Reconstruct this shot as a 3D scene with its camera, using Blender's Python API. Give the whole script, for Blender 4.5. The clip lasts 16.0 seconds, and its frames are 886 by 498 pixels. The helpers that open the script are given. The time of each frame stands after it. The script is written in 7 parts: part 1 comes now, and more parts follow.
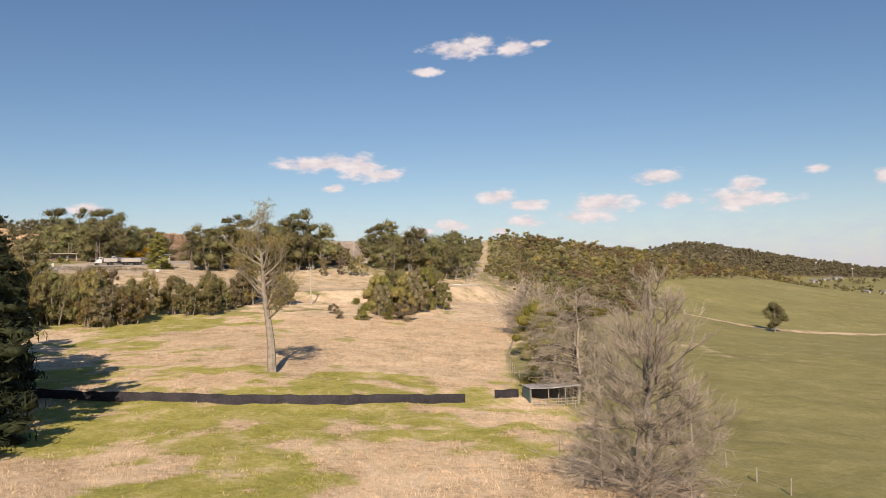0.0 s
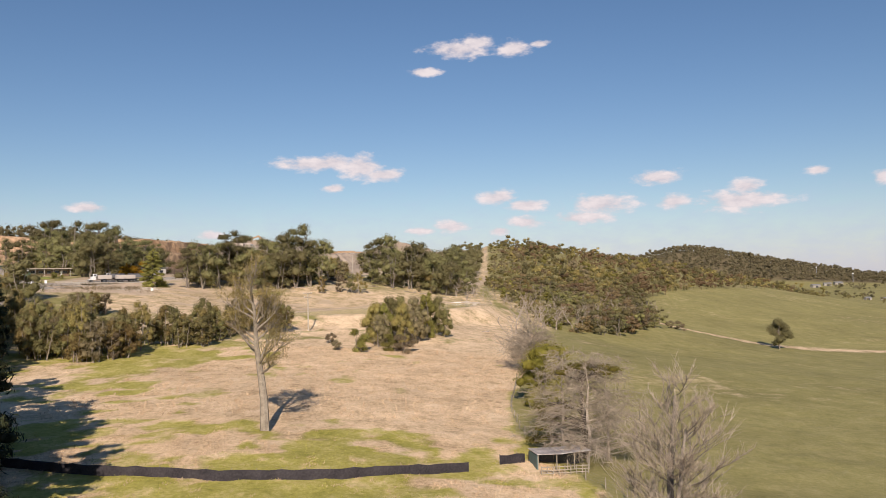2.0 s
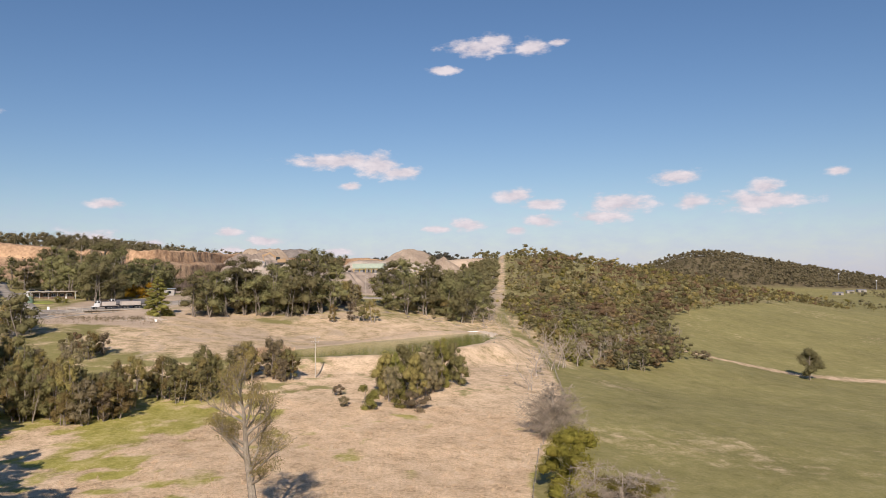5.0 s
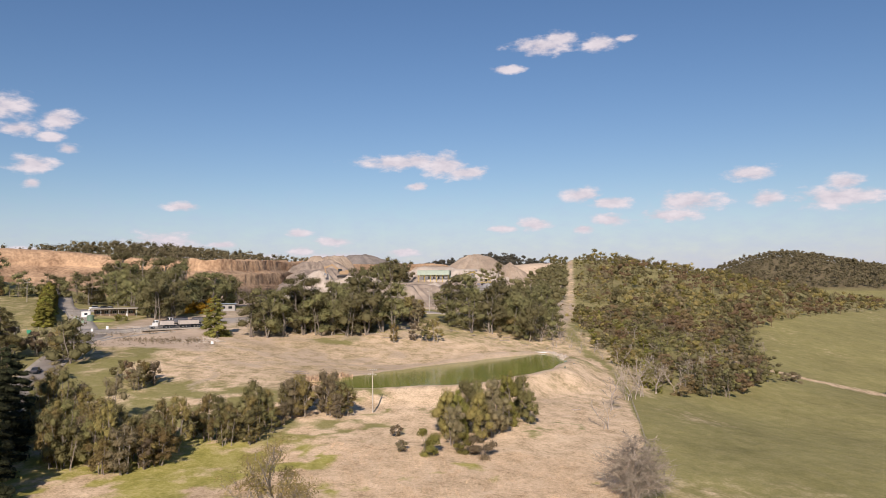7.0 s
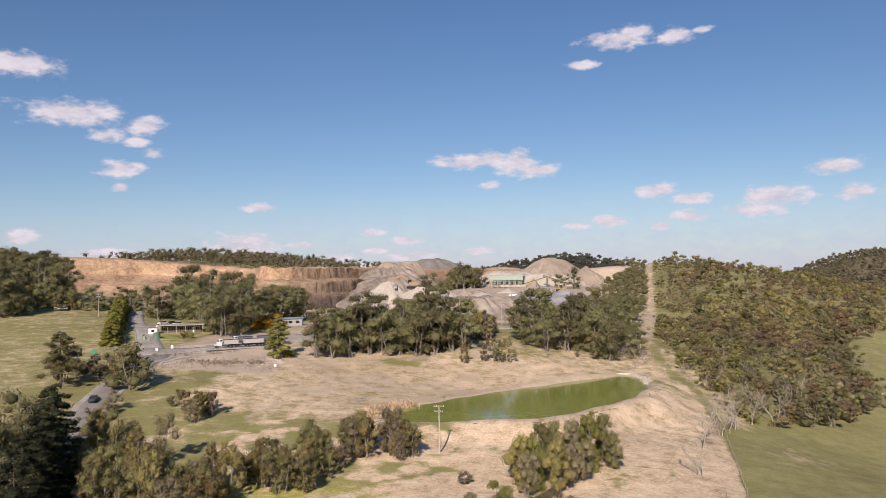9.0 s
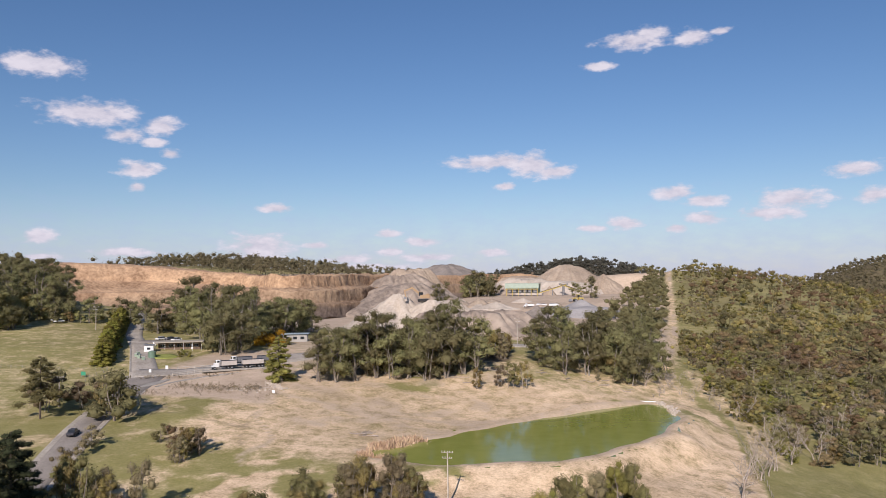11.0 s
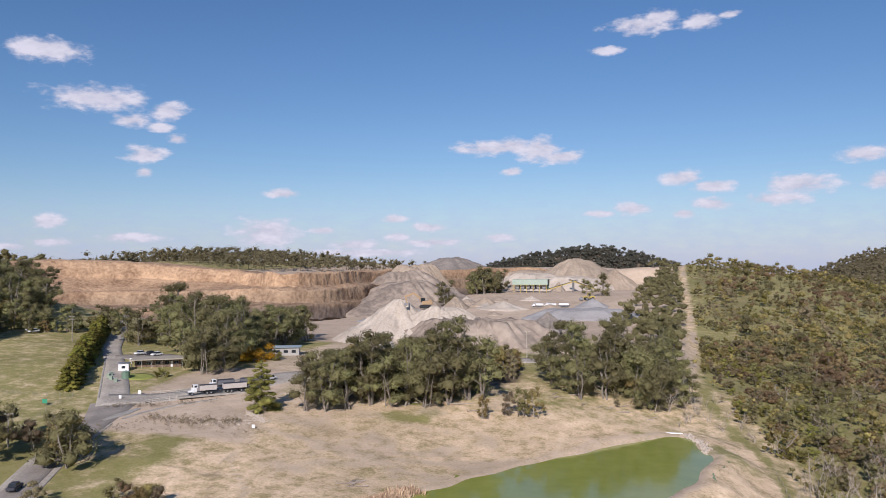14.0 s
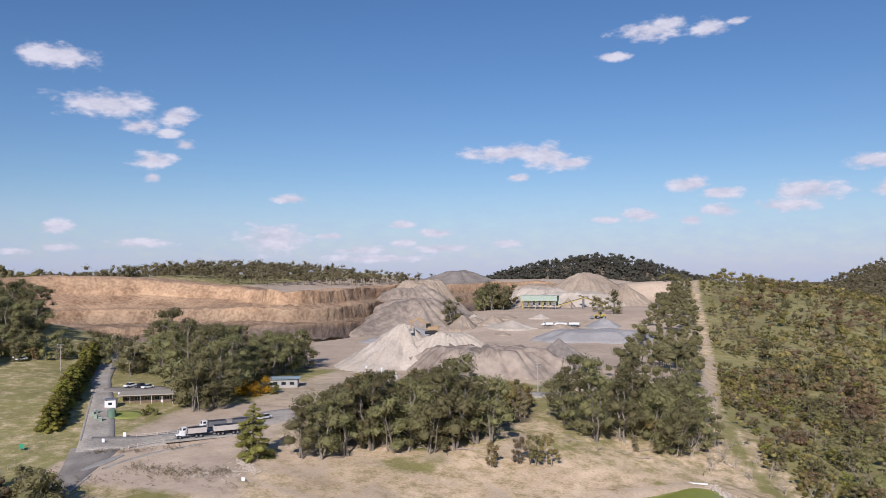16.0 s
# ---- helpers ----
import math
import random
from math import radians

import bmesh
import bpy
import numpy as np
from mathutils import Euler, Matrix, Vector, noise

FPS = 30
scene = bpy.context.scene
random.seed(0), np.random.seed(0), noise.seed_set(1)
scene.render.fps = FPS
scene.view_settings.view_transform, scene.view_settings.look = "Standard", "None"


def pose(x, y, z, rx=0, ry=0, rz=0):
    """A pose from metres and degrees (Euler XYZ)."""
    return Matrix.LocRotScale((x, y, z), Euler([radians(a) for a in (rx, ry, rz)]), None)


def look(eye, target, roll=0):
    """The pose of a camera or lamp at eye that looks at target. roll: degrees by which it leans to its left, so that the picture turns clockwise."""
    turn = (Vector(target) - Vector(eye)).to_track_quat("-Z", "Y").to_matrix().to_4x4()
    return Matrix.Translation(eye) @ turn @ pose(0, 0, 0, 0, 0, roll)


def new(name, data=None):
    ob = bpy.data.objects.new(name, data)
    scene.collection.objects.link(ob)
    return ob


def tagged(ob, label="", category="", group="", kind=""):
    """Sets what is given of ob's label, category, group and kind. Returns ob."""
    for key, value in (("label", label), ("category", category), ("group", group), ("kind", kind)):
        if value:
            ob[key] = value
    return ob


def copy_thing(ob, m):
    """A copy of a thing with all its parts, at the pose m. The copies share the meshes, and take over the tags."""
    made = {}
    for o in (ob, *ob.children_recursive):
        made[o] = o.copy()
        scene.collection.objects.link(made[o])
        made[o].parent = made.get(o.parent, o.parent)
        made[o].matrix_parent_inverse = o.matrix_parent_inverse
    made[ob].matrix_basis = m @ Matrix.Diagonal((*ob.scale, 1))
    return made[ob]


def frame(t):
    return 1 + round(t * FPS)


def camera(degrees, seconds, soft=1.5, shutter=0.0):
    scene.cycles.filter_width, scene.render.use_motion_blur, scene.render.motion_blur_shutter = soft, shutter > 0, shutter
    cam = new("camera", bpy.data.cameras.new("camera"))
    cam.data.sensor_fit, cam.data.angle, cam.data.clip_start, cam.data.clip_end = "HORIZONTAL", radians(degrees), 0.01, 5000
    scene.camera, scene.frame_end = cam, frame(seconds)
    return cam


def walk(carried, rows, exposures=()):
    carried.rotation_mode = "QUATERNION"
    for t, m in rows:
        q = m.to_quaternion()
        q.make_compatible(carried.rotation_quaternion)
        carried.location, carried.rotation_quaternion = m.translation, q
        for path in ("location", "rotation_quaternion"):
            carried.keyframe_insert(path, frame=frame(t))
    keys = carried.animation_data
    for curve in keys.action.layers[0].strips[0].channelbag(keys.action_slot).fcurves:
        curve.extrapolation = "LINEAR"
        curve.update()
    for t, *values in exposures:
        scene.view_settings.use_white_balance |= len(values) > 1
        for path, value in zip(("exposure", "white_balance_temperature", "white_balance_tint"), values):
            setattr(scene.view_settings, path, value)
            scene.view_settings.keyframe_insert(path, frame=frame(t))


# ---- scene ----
cam = camera(58.00, 16.0, soft=0.45)
PATH = [
    (0.0, look((-0.00, -0.00, 13.19), (-0.44, 99.93, 16.82), -1.19)),
    (0.5, look((-0.03, 1.30, 14.70), (-1.02, 101.22, 18.40), -1.12)),
    (1.0, look((-0.07, 2.54, 16.48), (-2.03, 102.45, 20.23), -1.12)),
    (1.5, look((-0.21, 3.89, 18.16), (-0.98, 103.82, 21.88), -1.06)),
    (2.0, look((-0.29, 5.18, 20.10), (-0.65, 105.12, 23.75), -0.98)),
    (2.5, look((-0.30, 6.32, 21.76), (-0.98, 106.25, 25.43), -0.95)),
    (3.0, look((-0.29, 7.94, 23.54), (-1.84, 107.86, 27.30), -0.96)),
    (3.5, look((-0.27, 9.89, 25.29), (-2.31, 109.80, 29.06), -0.92)),
    (3.7, look((-0.32, 10.70, 26.06), (-2.38, 110.61, 29.76), -0.55)),
    (5.8, look((-0.12, 23.03, 34.48), (-3.06, 122.93, 37.91), -0.52)),
    (6.0, look((-0.22, 24.56, 35.06), (-4.60, 124.40, 38.48), -0.46)),
    (6.5, look((-0.36, 28.53, 36.44), (-7.88, 128.19, 39.93), -0.50)),
    (7.0, look((-0.46, 32.83, 37.98), (-11.13, 132.20, 41.51), -0.63)),
    (7.5, look((-0.59, 36.98, 39.41), (-14.05, 136.01, 42.91), -0.75)),
    (8.0, look((-0.90, 41.02, 40.91), (-16.82, 139.68, 44.45), -0.89)),
    (8.5, look((-1.11, 44.69, 42.29), (-19.11, 142.99, 45.83), -0.94)),
    (9.0, look((-1.64, 48.30, 44.25), (-21.39, 146.27, 47.71), -0.93)),
    (9.2, look((-1.94, 49.70, 45.08), (-22.20, 147.57, 48.41), -0.82)),
    (11.3, look((-4.53, 68.54, 50.87), (-26.08, 166.12, 54.53), -0.55)),
    (11.5, look((-4.76, 70.36, 51.68), (-26.19, 167.97, 55.16), -0.63)),
    (12.0, look((-5.42, 74.91, 53.34), (-27.71, 172.33, 56.74), -0.64)),
    (12.5, look((-6.27, 79.24, 54.78), (-28.70, 176.65, 57.70), -0.57)),
    (13.0, look((-7.10, 83.60, 56.10), (-29.52, 181.04, 57.87), -0.59)),
    (13.5, look((-7.85, 87.80, 57.34), (-30.21, 185.26, 58.91), -0.57)),
    (14.0, look((-8.56, 92.01, 58.78), (-30.94, 189.45, 60.59), -0.51)),
    (14.5, look((-9.39, 96.18, 60.48), (-31.78, 193.63, 62.42), -0.47)),
    (15.0, look((-10.27, 100.04, 62.57), (-32.70, 197.47, 64.68), -0.37)),
    (15.5, look((-11.16, 103.76, 64.61), (-33.95, 201.10, 66.88), -0.26)),
    (16.0, look((-11.82, 107.34, 66.67), (-35.05, 204.57, 69.22), -0.38)),
]
walk(cam, PATH, exposures=[(0.0, 0.15, 6800, 17), (3.0, 0.07, 6500, 18), (6.0, 0.03, 6400, 19), (9.0, 0.02, 6200, 20), (16.0, -0.04, 5650, 18)])

# ---- light ----
SUN_TURN = 180.0   # compass turn of the sun: behind the camera's first view
SUN_UP = 31.0
world = bpy.data.worlds.new("sky")
scene.world = world
world.use_nodes = True

CLOUDS_WEST = [(-9.2, 8.2, 2.9, 0.5), (-6.0, 8.0, 1.5, 0.85), (-8.0, 8.35, 1.5, 0.5), (-4.4, 7.45, 1.5, 0.45), (-7.9, 6.5, 0.7, 0.26), (1.2, 16.1, 2.3, 0.6), (2.4, 16.5, 1.2, 0.5), (5.2, 16.0, 1.1, 0.58), (7.0, 16.3, 0.7, 0.25), (-1.3, 14.6, 1.1, 0.27), (-24.2, 5.0, 1.19, 0.33), (3.8, 5.7, 1.31, 0.53), (5.8, 5.1, 1.33, 0.45), (5.7, 3.9, 1.16, 0.45), (3.9, 3.3, 0.78, 0.28), (11.1, 5.0, 2.18, 0.71), (9.8, 4.1, 2.06, 0.43), (16.0, 5.0, 1.06, 0.5), (20.7, 5.8, 1.1, 0.49), (20.4, 4.9, 2.63, 0.68), (15.0, 6.7, 1.52, 0.5), (0.4, 3.7, 1.21, 0.41), (25.1, 6.6, 0.66, 0.26), (28.9, 5.9, 0.7, 0.46)]
CLOUDS_EAST = [(-39.4, 13.8, 2.43, 0.7), (-36.2, 11.0, 3.08, 0.8), (-31.9, 10.4, 1.13, 0.64), (-34.2, 9.7, 1.16, 0.44), (-32.4, 9.3, 0.8, 0.3), (-31.3, 8.6, 0.75, 0.3), (-33.3, 7.5, 1.29, 0.53), (-33.4, 6.3, 0.54, 0.31), (-39.3, 2.9, 1.1, 0.44), (-25.4, 2.2, 2.13, 1.07), (-34.3, 1.9, 1.95, 0.34), (-16.4, 3.2, 0.81, 0.3), (-14.0, 2.6, 1.22, 0.32), (-16.2, 1.9, 0.81, 0.32), (-19.2, 1.4, 1.61, 0.32), (-13.6, 1.5, 2.02, 0.29), (-8.9, 1.8, 1.0, 0.28), (-21.5, 2.4, 0.9, 0.24), (-1.8, 3.4, 0.97, 0.23), (0.5, 3.6, 0.91, 0.31), (-18.4, 0.8, 4.02, 0.28), (-39.2, 1.6, 1.31, 0.26), (-41.5, 1.3, 0.95, 0.21)]


def build_sky():
    tree = world.node_tree
    tree.nodes.clear()
    add, link = tree.nodes.new, tree.links.new

    def maths(op, a, b=None, c=None):
        n = add("ShaderNodeMath")
        n.operation = op
        for i, v in enumerate((a, b, c)):
            if v is None:
                continue
            if isinstance(v, (int, float)):
                n.inputs[i].default_value = v
            else:
                link(v, n.inputs[i])
        return n.outputs[0]

    sky = add("ShaderNodeTexSky")
    sky.sky_type = "NISHITA"
    sky.sun_disc = False
    sky.sun_elevation, sky.sun_rotation = radians(SUN_UP), radians(SUN_TURN)
    sky.altitude, sky.air_density, sky.dust_density, sky.ozone_density = 200, 1.0, 0.2, 2.4
    coord = add("ShaderNodeTexCoord")
    split = add("ShaderNodeSeparateXYZ")
    link(coord.outputs["Generated"], split.inputs[0])
    turn = maths("MULTIPLY", maths("ARCTAN2", split.outputs[0], split.outputs[1]), 57.2958)
    rise = maths("MULTIPLY", maths("ARCSINE", split.outputs[2]), 57.2958)
    place = add("ShaderNodeCombineXYZ")
    link(turn, place.inputs[0])
    link(rise, place.inputs[1])
    # Wind-torn edges: the clouds' outline is pushed about by noise at two scales.
    ragged = add("ShaderNodeTexNoise")
    ragged.inputs["Scale"].default_value, ragged.inputs["Detail"].default_value = 0.9, 9
    ragged.inputs["Roughness"].default_value = 0.6
    stretch = add("ShaderNodeVectorMath")
    stretch.operation = "MULTIPLY"
    stretch.inputs[1].default_value = (0.7, 1.5, 1)
    link(place.outputs[0], stretch.inputs[0])
    link(stretch.outputs[0], ragged.inputs["Vector"])
    nearest, low = None, None
    for a, e, w, h in CLOUDS_WEST + CLOUDS_EAST:
        off = add("ShaderNodeVectorMath")
        off.operation = "MULTIPLY_ADD"
        off.inputs[1].default_value = (1 / w, 1 / h, 0)
        off.inputs[2].default_value = (-a / w, -e / h, 0)
        link(place.outputs[0], off.inputs[0])
        size = add("ShaderNodeVectorMath")
        size.operation = "LENGTH"
        link(off.outputs[0], size.inputs[0])
        nearest = size.outputs["Value"] if nearest is None else maths("MINIMUM", nearest, size.outputs["Value"])
    edge = maths("ADD", nearest, maths("MULTIPLY", maths("SUBTRACT", ragged.outputs["Fac"], 0.5), 2.6))
    cover = add("ShaderNodeMapRange")
    cover.interpolation_type = "SMOOTHSTEP"
    for k, v in (("From Min", 1.32), ("From Max", 0.38), ("To Min", 0.0), ("To Max", 0.95)):
        cover.inputs[k].default_value = v
    link(edge, cover.inputs["Value"])
    # Shaded undersides.
    tone = add("ShaderNodeMapRange")
    for k, v in (("From Min", 0.35), ("From Max", 0.65), ("To Min", 0.0), ("To Max", 1.0)):
        tone.inputs[k].default_value = v
    link(ragged.outputs["Fac"], tone.inputs["Value"])
    tint = add("ShaderNodeMix")
    tint.data_type = "RGBA"
    tint.inputs["A"].default_value = (10.6, 9.9, 9.7, 1)
    tint.inputs["B"].default_value = (8.0, 7.6, 7.9, 1)
    link(tone.outputs[0], tint.inputs["Factor"])
    mix = add("ShaderNodeMix")
    mix.data_type = "RGBA"
    # Pale bank of far cloud low round the horizon.
    bank = add("ShaderNodeMapRange")
    bank.interpolation_type = "SMOOTHSTEP"
    for k, v in (("From Min", 7.0), ("From Max", -1.5), ("To Min", 0.0), ("To Max", 0.66)):
        bank.inputs[k].default_value = v
    link(maths("ADD", rise, maths("MULTIPLY", maths("SUBTRACT", ragged.outputs["Fac"], 0.5), 5.0)), bank.inputs["Value"])
    veil = add("ShaderNodeMix")
    veil.data_type = "RGBA"
    veil.inputs["B"].default_value = (5.7, 6.6, 9.2, 1)
    link(bank.outputs[0], veil.inputs["Factor"])
    deep = add("ShaderNodeHueSaturation")
    deep.inputs["Saturation"].default_value, deep.inputs["Value"].default_value = 1.14, 1.02
    link(sky.outputs[0], deep.inputs["Color"])
    link(deep.outputs["Color"], veil.inputs["A"])
    link(cover.outputs[0], mix.inputs["Factor"])
    link(veil.outputs["Result"], mix.inputs["A"])
    link(tint.outputs["Result"], mix.inputs["B"])
    back = add("ShaderNodeBackground")
    back.inputs["Strength"].default_value = SKY_STRENGTH
    link(mix.outputs["Result"], back.inputs["Color"])
    end = add("ShaderNodeOutputWorld")
    link(back.outputs[0], end.inputs["Surface"])


SKY_STRENGTH = 0.075
build_sky()
sun = new("sun", bpy.data.lights.new("sun", "SUN"))
sun.data.energy, sun.data.angle, sun.data.color = 5.0, radians(0.53), (1.0, 0.9, 0.75)
sun_from = Vector((math.sin(radians(SUN_TURN)) * math.cos(radians(SUN_UP)),
                   math.cos(radians(SUN_TURN)) * math.cos(radians(SUN_UP)), math.sin(radians(SUN_UP))))
sun.matrix_world = look(sun_from * 500, (0, 0, 0))

# ---- materials ----
def material(name, dark, light, scale=1.0, rough=0.9, detail=6, bump=0.0, metal=0.0, fine=None, vary=0.0, islands=0.0, space="Object", spec=0.3):
    """Two-tone weathered surface: broad noise, fine grain, optional relief and piece-to-piece variation."""
    m = bpy.data.materials.new(name)
    m.use_nodes = True
    t = m.node_tree
    add, link = t.nodes.new, t.links.new
    b = t.nodes["Principled BSDF"]
    b.inputs["Roughness"].default_value, b.inputs["Metallic"].default_value = rough, metal
    b.inputs["Specular IOR Level"].default_value = spec
    coord = add("ShaderNodeTexCoord")
    broad, grain = add("ShaderNodeTexNoise"), add("ShaderNodeTexNoise")
    for n, s in ((broad, scale), (grain, fine or scale * 9)):
        n.inputs["Scale"].default_value, n.inputs["Detail"].default_value = s, detail
        link(coord.outputs[space], n.inputs["Vector"])
    mixed = add("ShaderNodeMath")
    mixed.operation = "MULTIPLY_ADD"
    mixed.inputs[1].default_value = 0.5
    link(grain.outputs["Fac"], mixed.inputs[0])
    half = add("ShaderNodeMath")
    half.operation = "MULTIPLY"
    half.inputs[1].default_value = 0.5
    link(broad.outputs["Fac"], half.inputs[0])
    link(half.outputs[0], mixed.inputs[2])
    ramp = add("ShaderNodeValToRGB")
    ramp.color_ramp.elements[0].position, ramp.color_ramp.elements[1].position = 0.36, 0.64
    ramp.color_ramp.elements[0].color, ramp.color_ramp.elements[1].color = (*dark, 1), (*light, 1)
    link(mixed.outputs[0], ramp.inputs["Fac"])
    colour = ramp.outputs["Color"]
    for amount, node, out in ((vary, "ShaderNodeObjectInfo", "Random"), (islands, "ShaderNodeNewGeometry", "Random Per Island")):
        if amount:
            src, hsv, span = add(node), add("ShaderNodeHueSaturation"), add("ShaderNodeMapRange")
            span.inputs["To Min"].default_value, span.inputs["To Max"].default_value = 1 - amount, 1 + amount
            link(src.outputs[out], span.inputs["Value"])
            link(span.outputs[0], hsv.inputs["Value"])
            hue = add("ShaderNodeMapRange")
            hue.inputs["To Min"].default_value, hue.inputs["To Max"].default_value = 0.5 - amount * 0.06, 0.5 + amount * 0.05
            link(src.outputs[out], hue.inputs["Value"])
            link(hue.outputs[0], hsv.inputs["Hue"])
            link(colour, hsv.inputs["Color"])
            colour = hsv.outputs["Color"]
    link(colour, b.inputs["Base Color"])
    if bump:
        relief = add("ShaderNodeBump")
        relief.inputs["Strength"].default_value, relief.inputs["Distance"].default_value = 0.8, bump
        link(mixed.outputs[0], relief.inputs["Height"])
        link(relief.outputs["Normal"], b.inputs["Normal"])
    return m


def leaf_material(name, dark, light, glow=0.36):
    """Foliage: clump-to-clump and tree-to-tree variation, with light through the leaves."""
    m = material(name, dark, light, scale=0.5, rough=0.8, vary=0.3, islands=0.12, spec=0.15)
    t = m.node_tree
    b, out = t.nodes["Principled BSDF"], t.nodes["Material Output"]
    src = b.inputs["Base Color"].links[0].from_socket
    # Whole crowns differ from their neighbours in depth of colour.
    coord, drift, span, deep = (t.nodes.new("ShaderNode" + k) for k in ("TexCoord", "TexNoise", "MapRange", "HueSaturation"))
    drift.inputs["Scale"].default_value, drift.inputs["Detail"].default_value = 0.1, 2
    t.links.new(coord.outputs["Object"], drift.inputs["Vector"])
    for k, v in (("From Min", 0.34), ("From Max", 0.66), ("To Min", 0.74), ("To Max", 1.24)):
        span.inputs[k].default_value = v
    t.links.new(drift.outputs["Fac"], span.inputs["Value"])
    t.links.new(span.outputs[0], deep.inputs["Value"])
    t.links.new(src, deep.inputs["Color"])
    src = deep.outputs["Color"]
    t.links.new(src, b.inputs["Base Color"])
    thin, mix = t.nodes.new("ShaderNodeBsdfTranslucent"), t.nodes.new("ShaderNodeMixShader")
    mix.inputs[0].default_value = glow
    t.links.new(src, thin.inputs["Color"])
    t.links.new(b.outputs[0], mix.inputs[1])
    t.links.new(thin.outputs[0], mix.inputs[2])
    t.links.new(mix.outputs[0], out.inputs["Surface"])
    return m


GUM_LEAF = leaf_material("gum_leaf", (0.168, 0.158, 0.07), (0.285, 0.262, 0.122))
SCRUB_LEAF = leaf_material("scrub_leaf", (0.172, 0.16, 0.066), (0.295, 0.262, 0.11))
WATTLE_LEAF = leaf_material("wattle_leaf", (0.213, 0.177, 0.069), (0.38, 0.293, 0.112))
BRIGHT_LEAF = leaf_material("bright_leaf", (0.177, 0.174, 0.045), (0.316, 0.282, 0.084))
GREY_LEAF = leaf_material("grey_leaf", (0.199, 0.163, 0.094), (0.319, 0.259, 0.149))
BROWN_LEAF = leaf_material("brown_leaf", (0.208, 0.155, 0.08), (0.347, 0.25, 0.131))
PINE_LEAF = leaf_material("pine_leaf", (0.018, 0.022, 0.011), (0.042, 0.046, 0.02), 0.05)
FOREST_LEAF = leaf_material("forest_leaf", (0.124, 0.11, 0.062), (0.24, 0.202, 0.115))
# Ridge woods: the shade of a cloud is put into this leaf colour.
CLOUD_SHADE_LEAF = leaf_material("cloud_shade_leaf", (0.08, 0.077, 0.06), (0.135, 0.128, 0.096))
GOLD_LEAF = leaf_material("gold_leaf", (0.319, 0.203, 0.017), (0.580, 0.362, 0.029))
LIME_LEAF = leaf_material("lime_leaf", (0.21, 0.2, 0.035), (0.35, 0.32, 0.065))
HEDGE_LEAF = leaf_material("hedge_leaf", (0.151, 0.146, 0.031), (0.26, 0.228, 0.051))
BARK = material("bark", (0.16, 0.13, 0.1), (0.36, 0.31, 0.25), scale=1.2, bump=0.03, vary=0.15)
# Darker than BARK: the shade under the crowns is in this colour.
SHADED_BARK = material("shaded_bark", (0.13, 0.11, 0.09), (0.3, 0.26, 0.21), scale=0.8, bump=0.03, vary=0.15)
PALE_BARK = material("pale_bark", (0.3, 0.26, 0.21), (0.5, 0.45, 0.38), scale=0.8, bump=0.03, vary=0.15)
DARK_BARK = material("dark_bark", (0.06, 0.048, 0.038), (0.14, 0.11, 0.085), scale=1.5, bump=0.03)
DEAD_TWIG = material("dead_twig", (0.24, 0.195, 0.147), (0.43, 0.362, 0.28), scale=0.9, islands=0.25)
DEAD_WOOD = material("dead_wood", (0.25, 0.2, 0.155), (0.5, 0.43, 0.36), scale=0.7, bump=0.02)


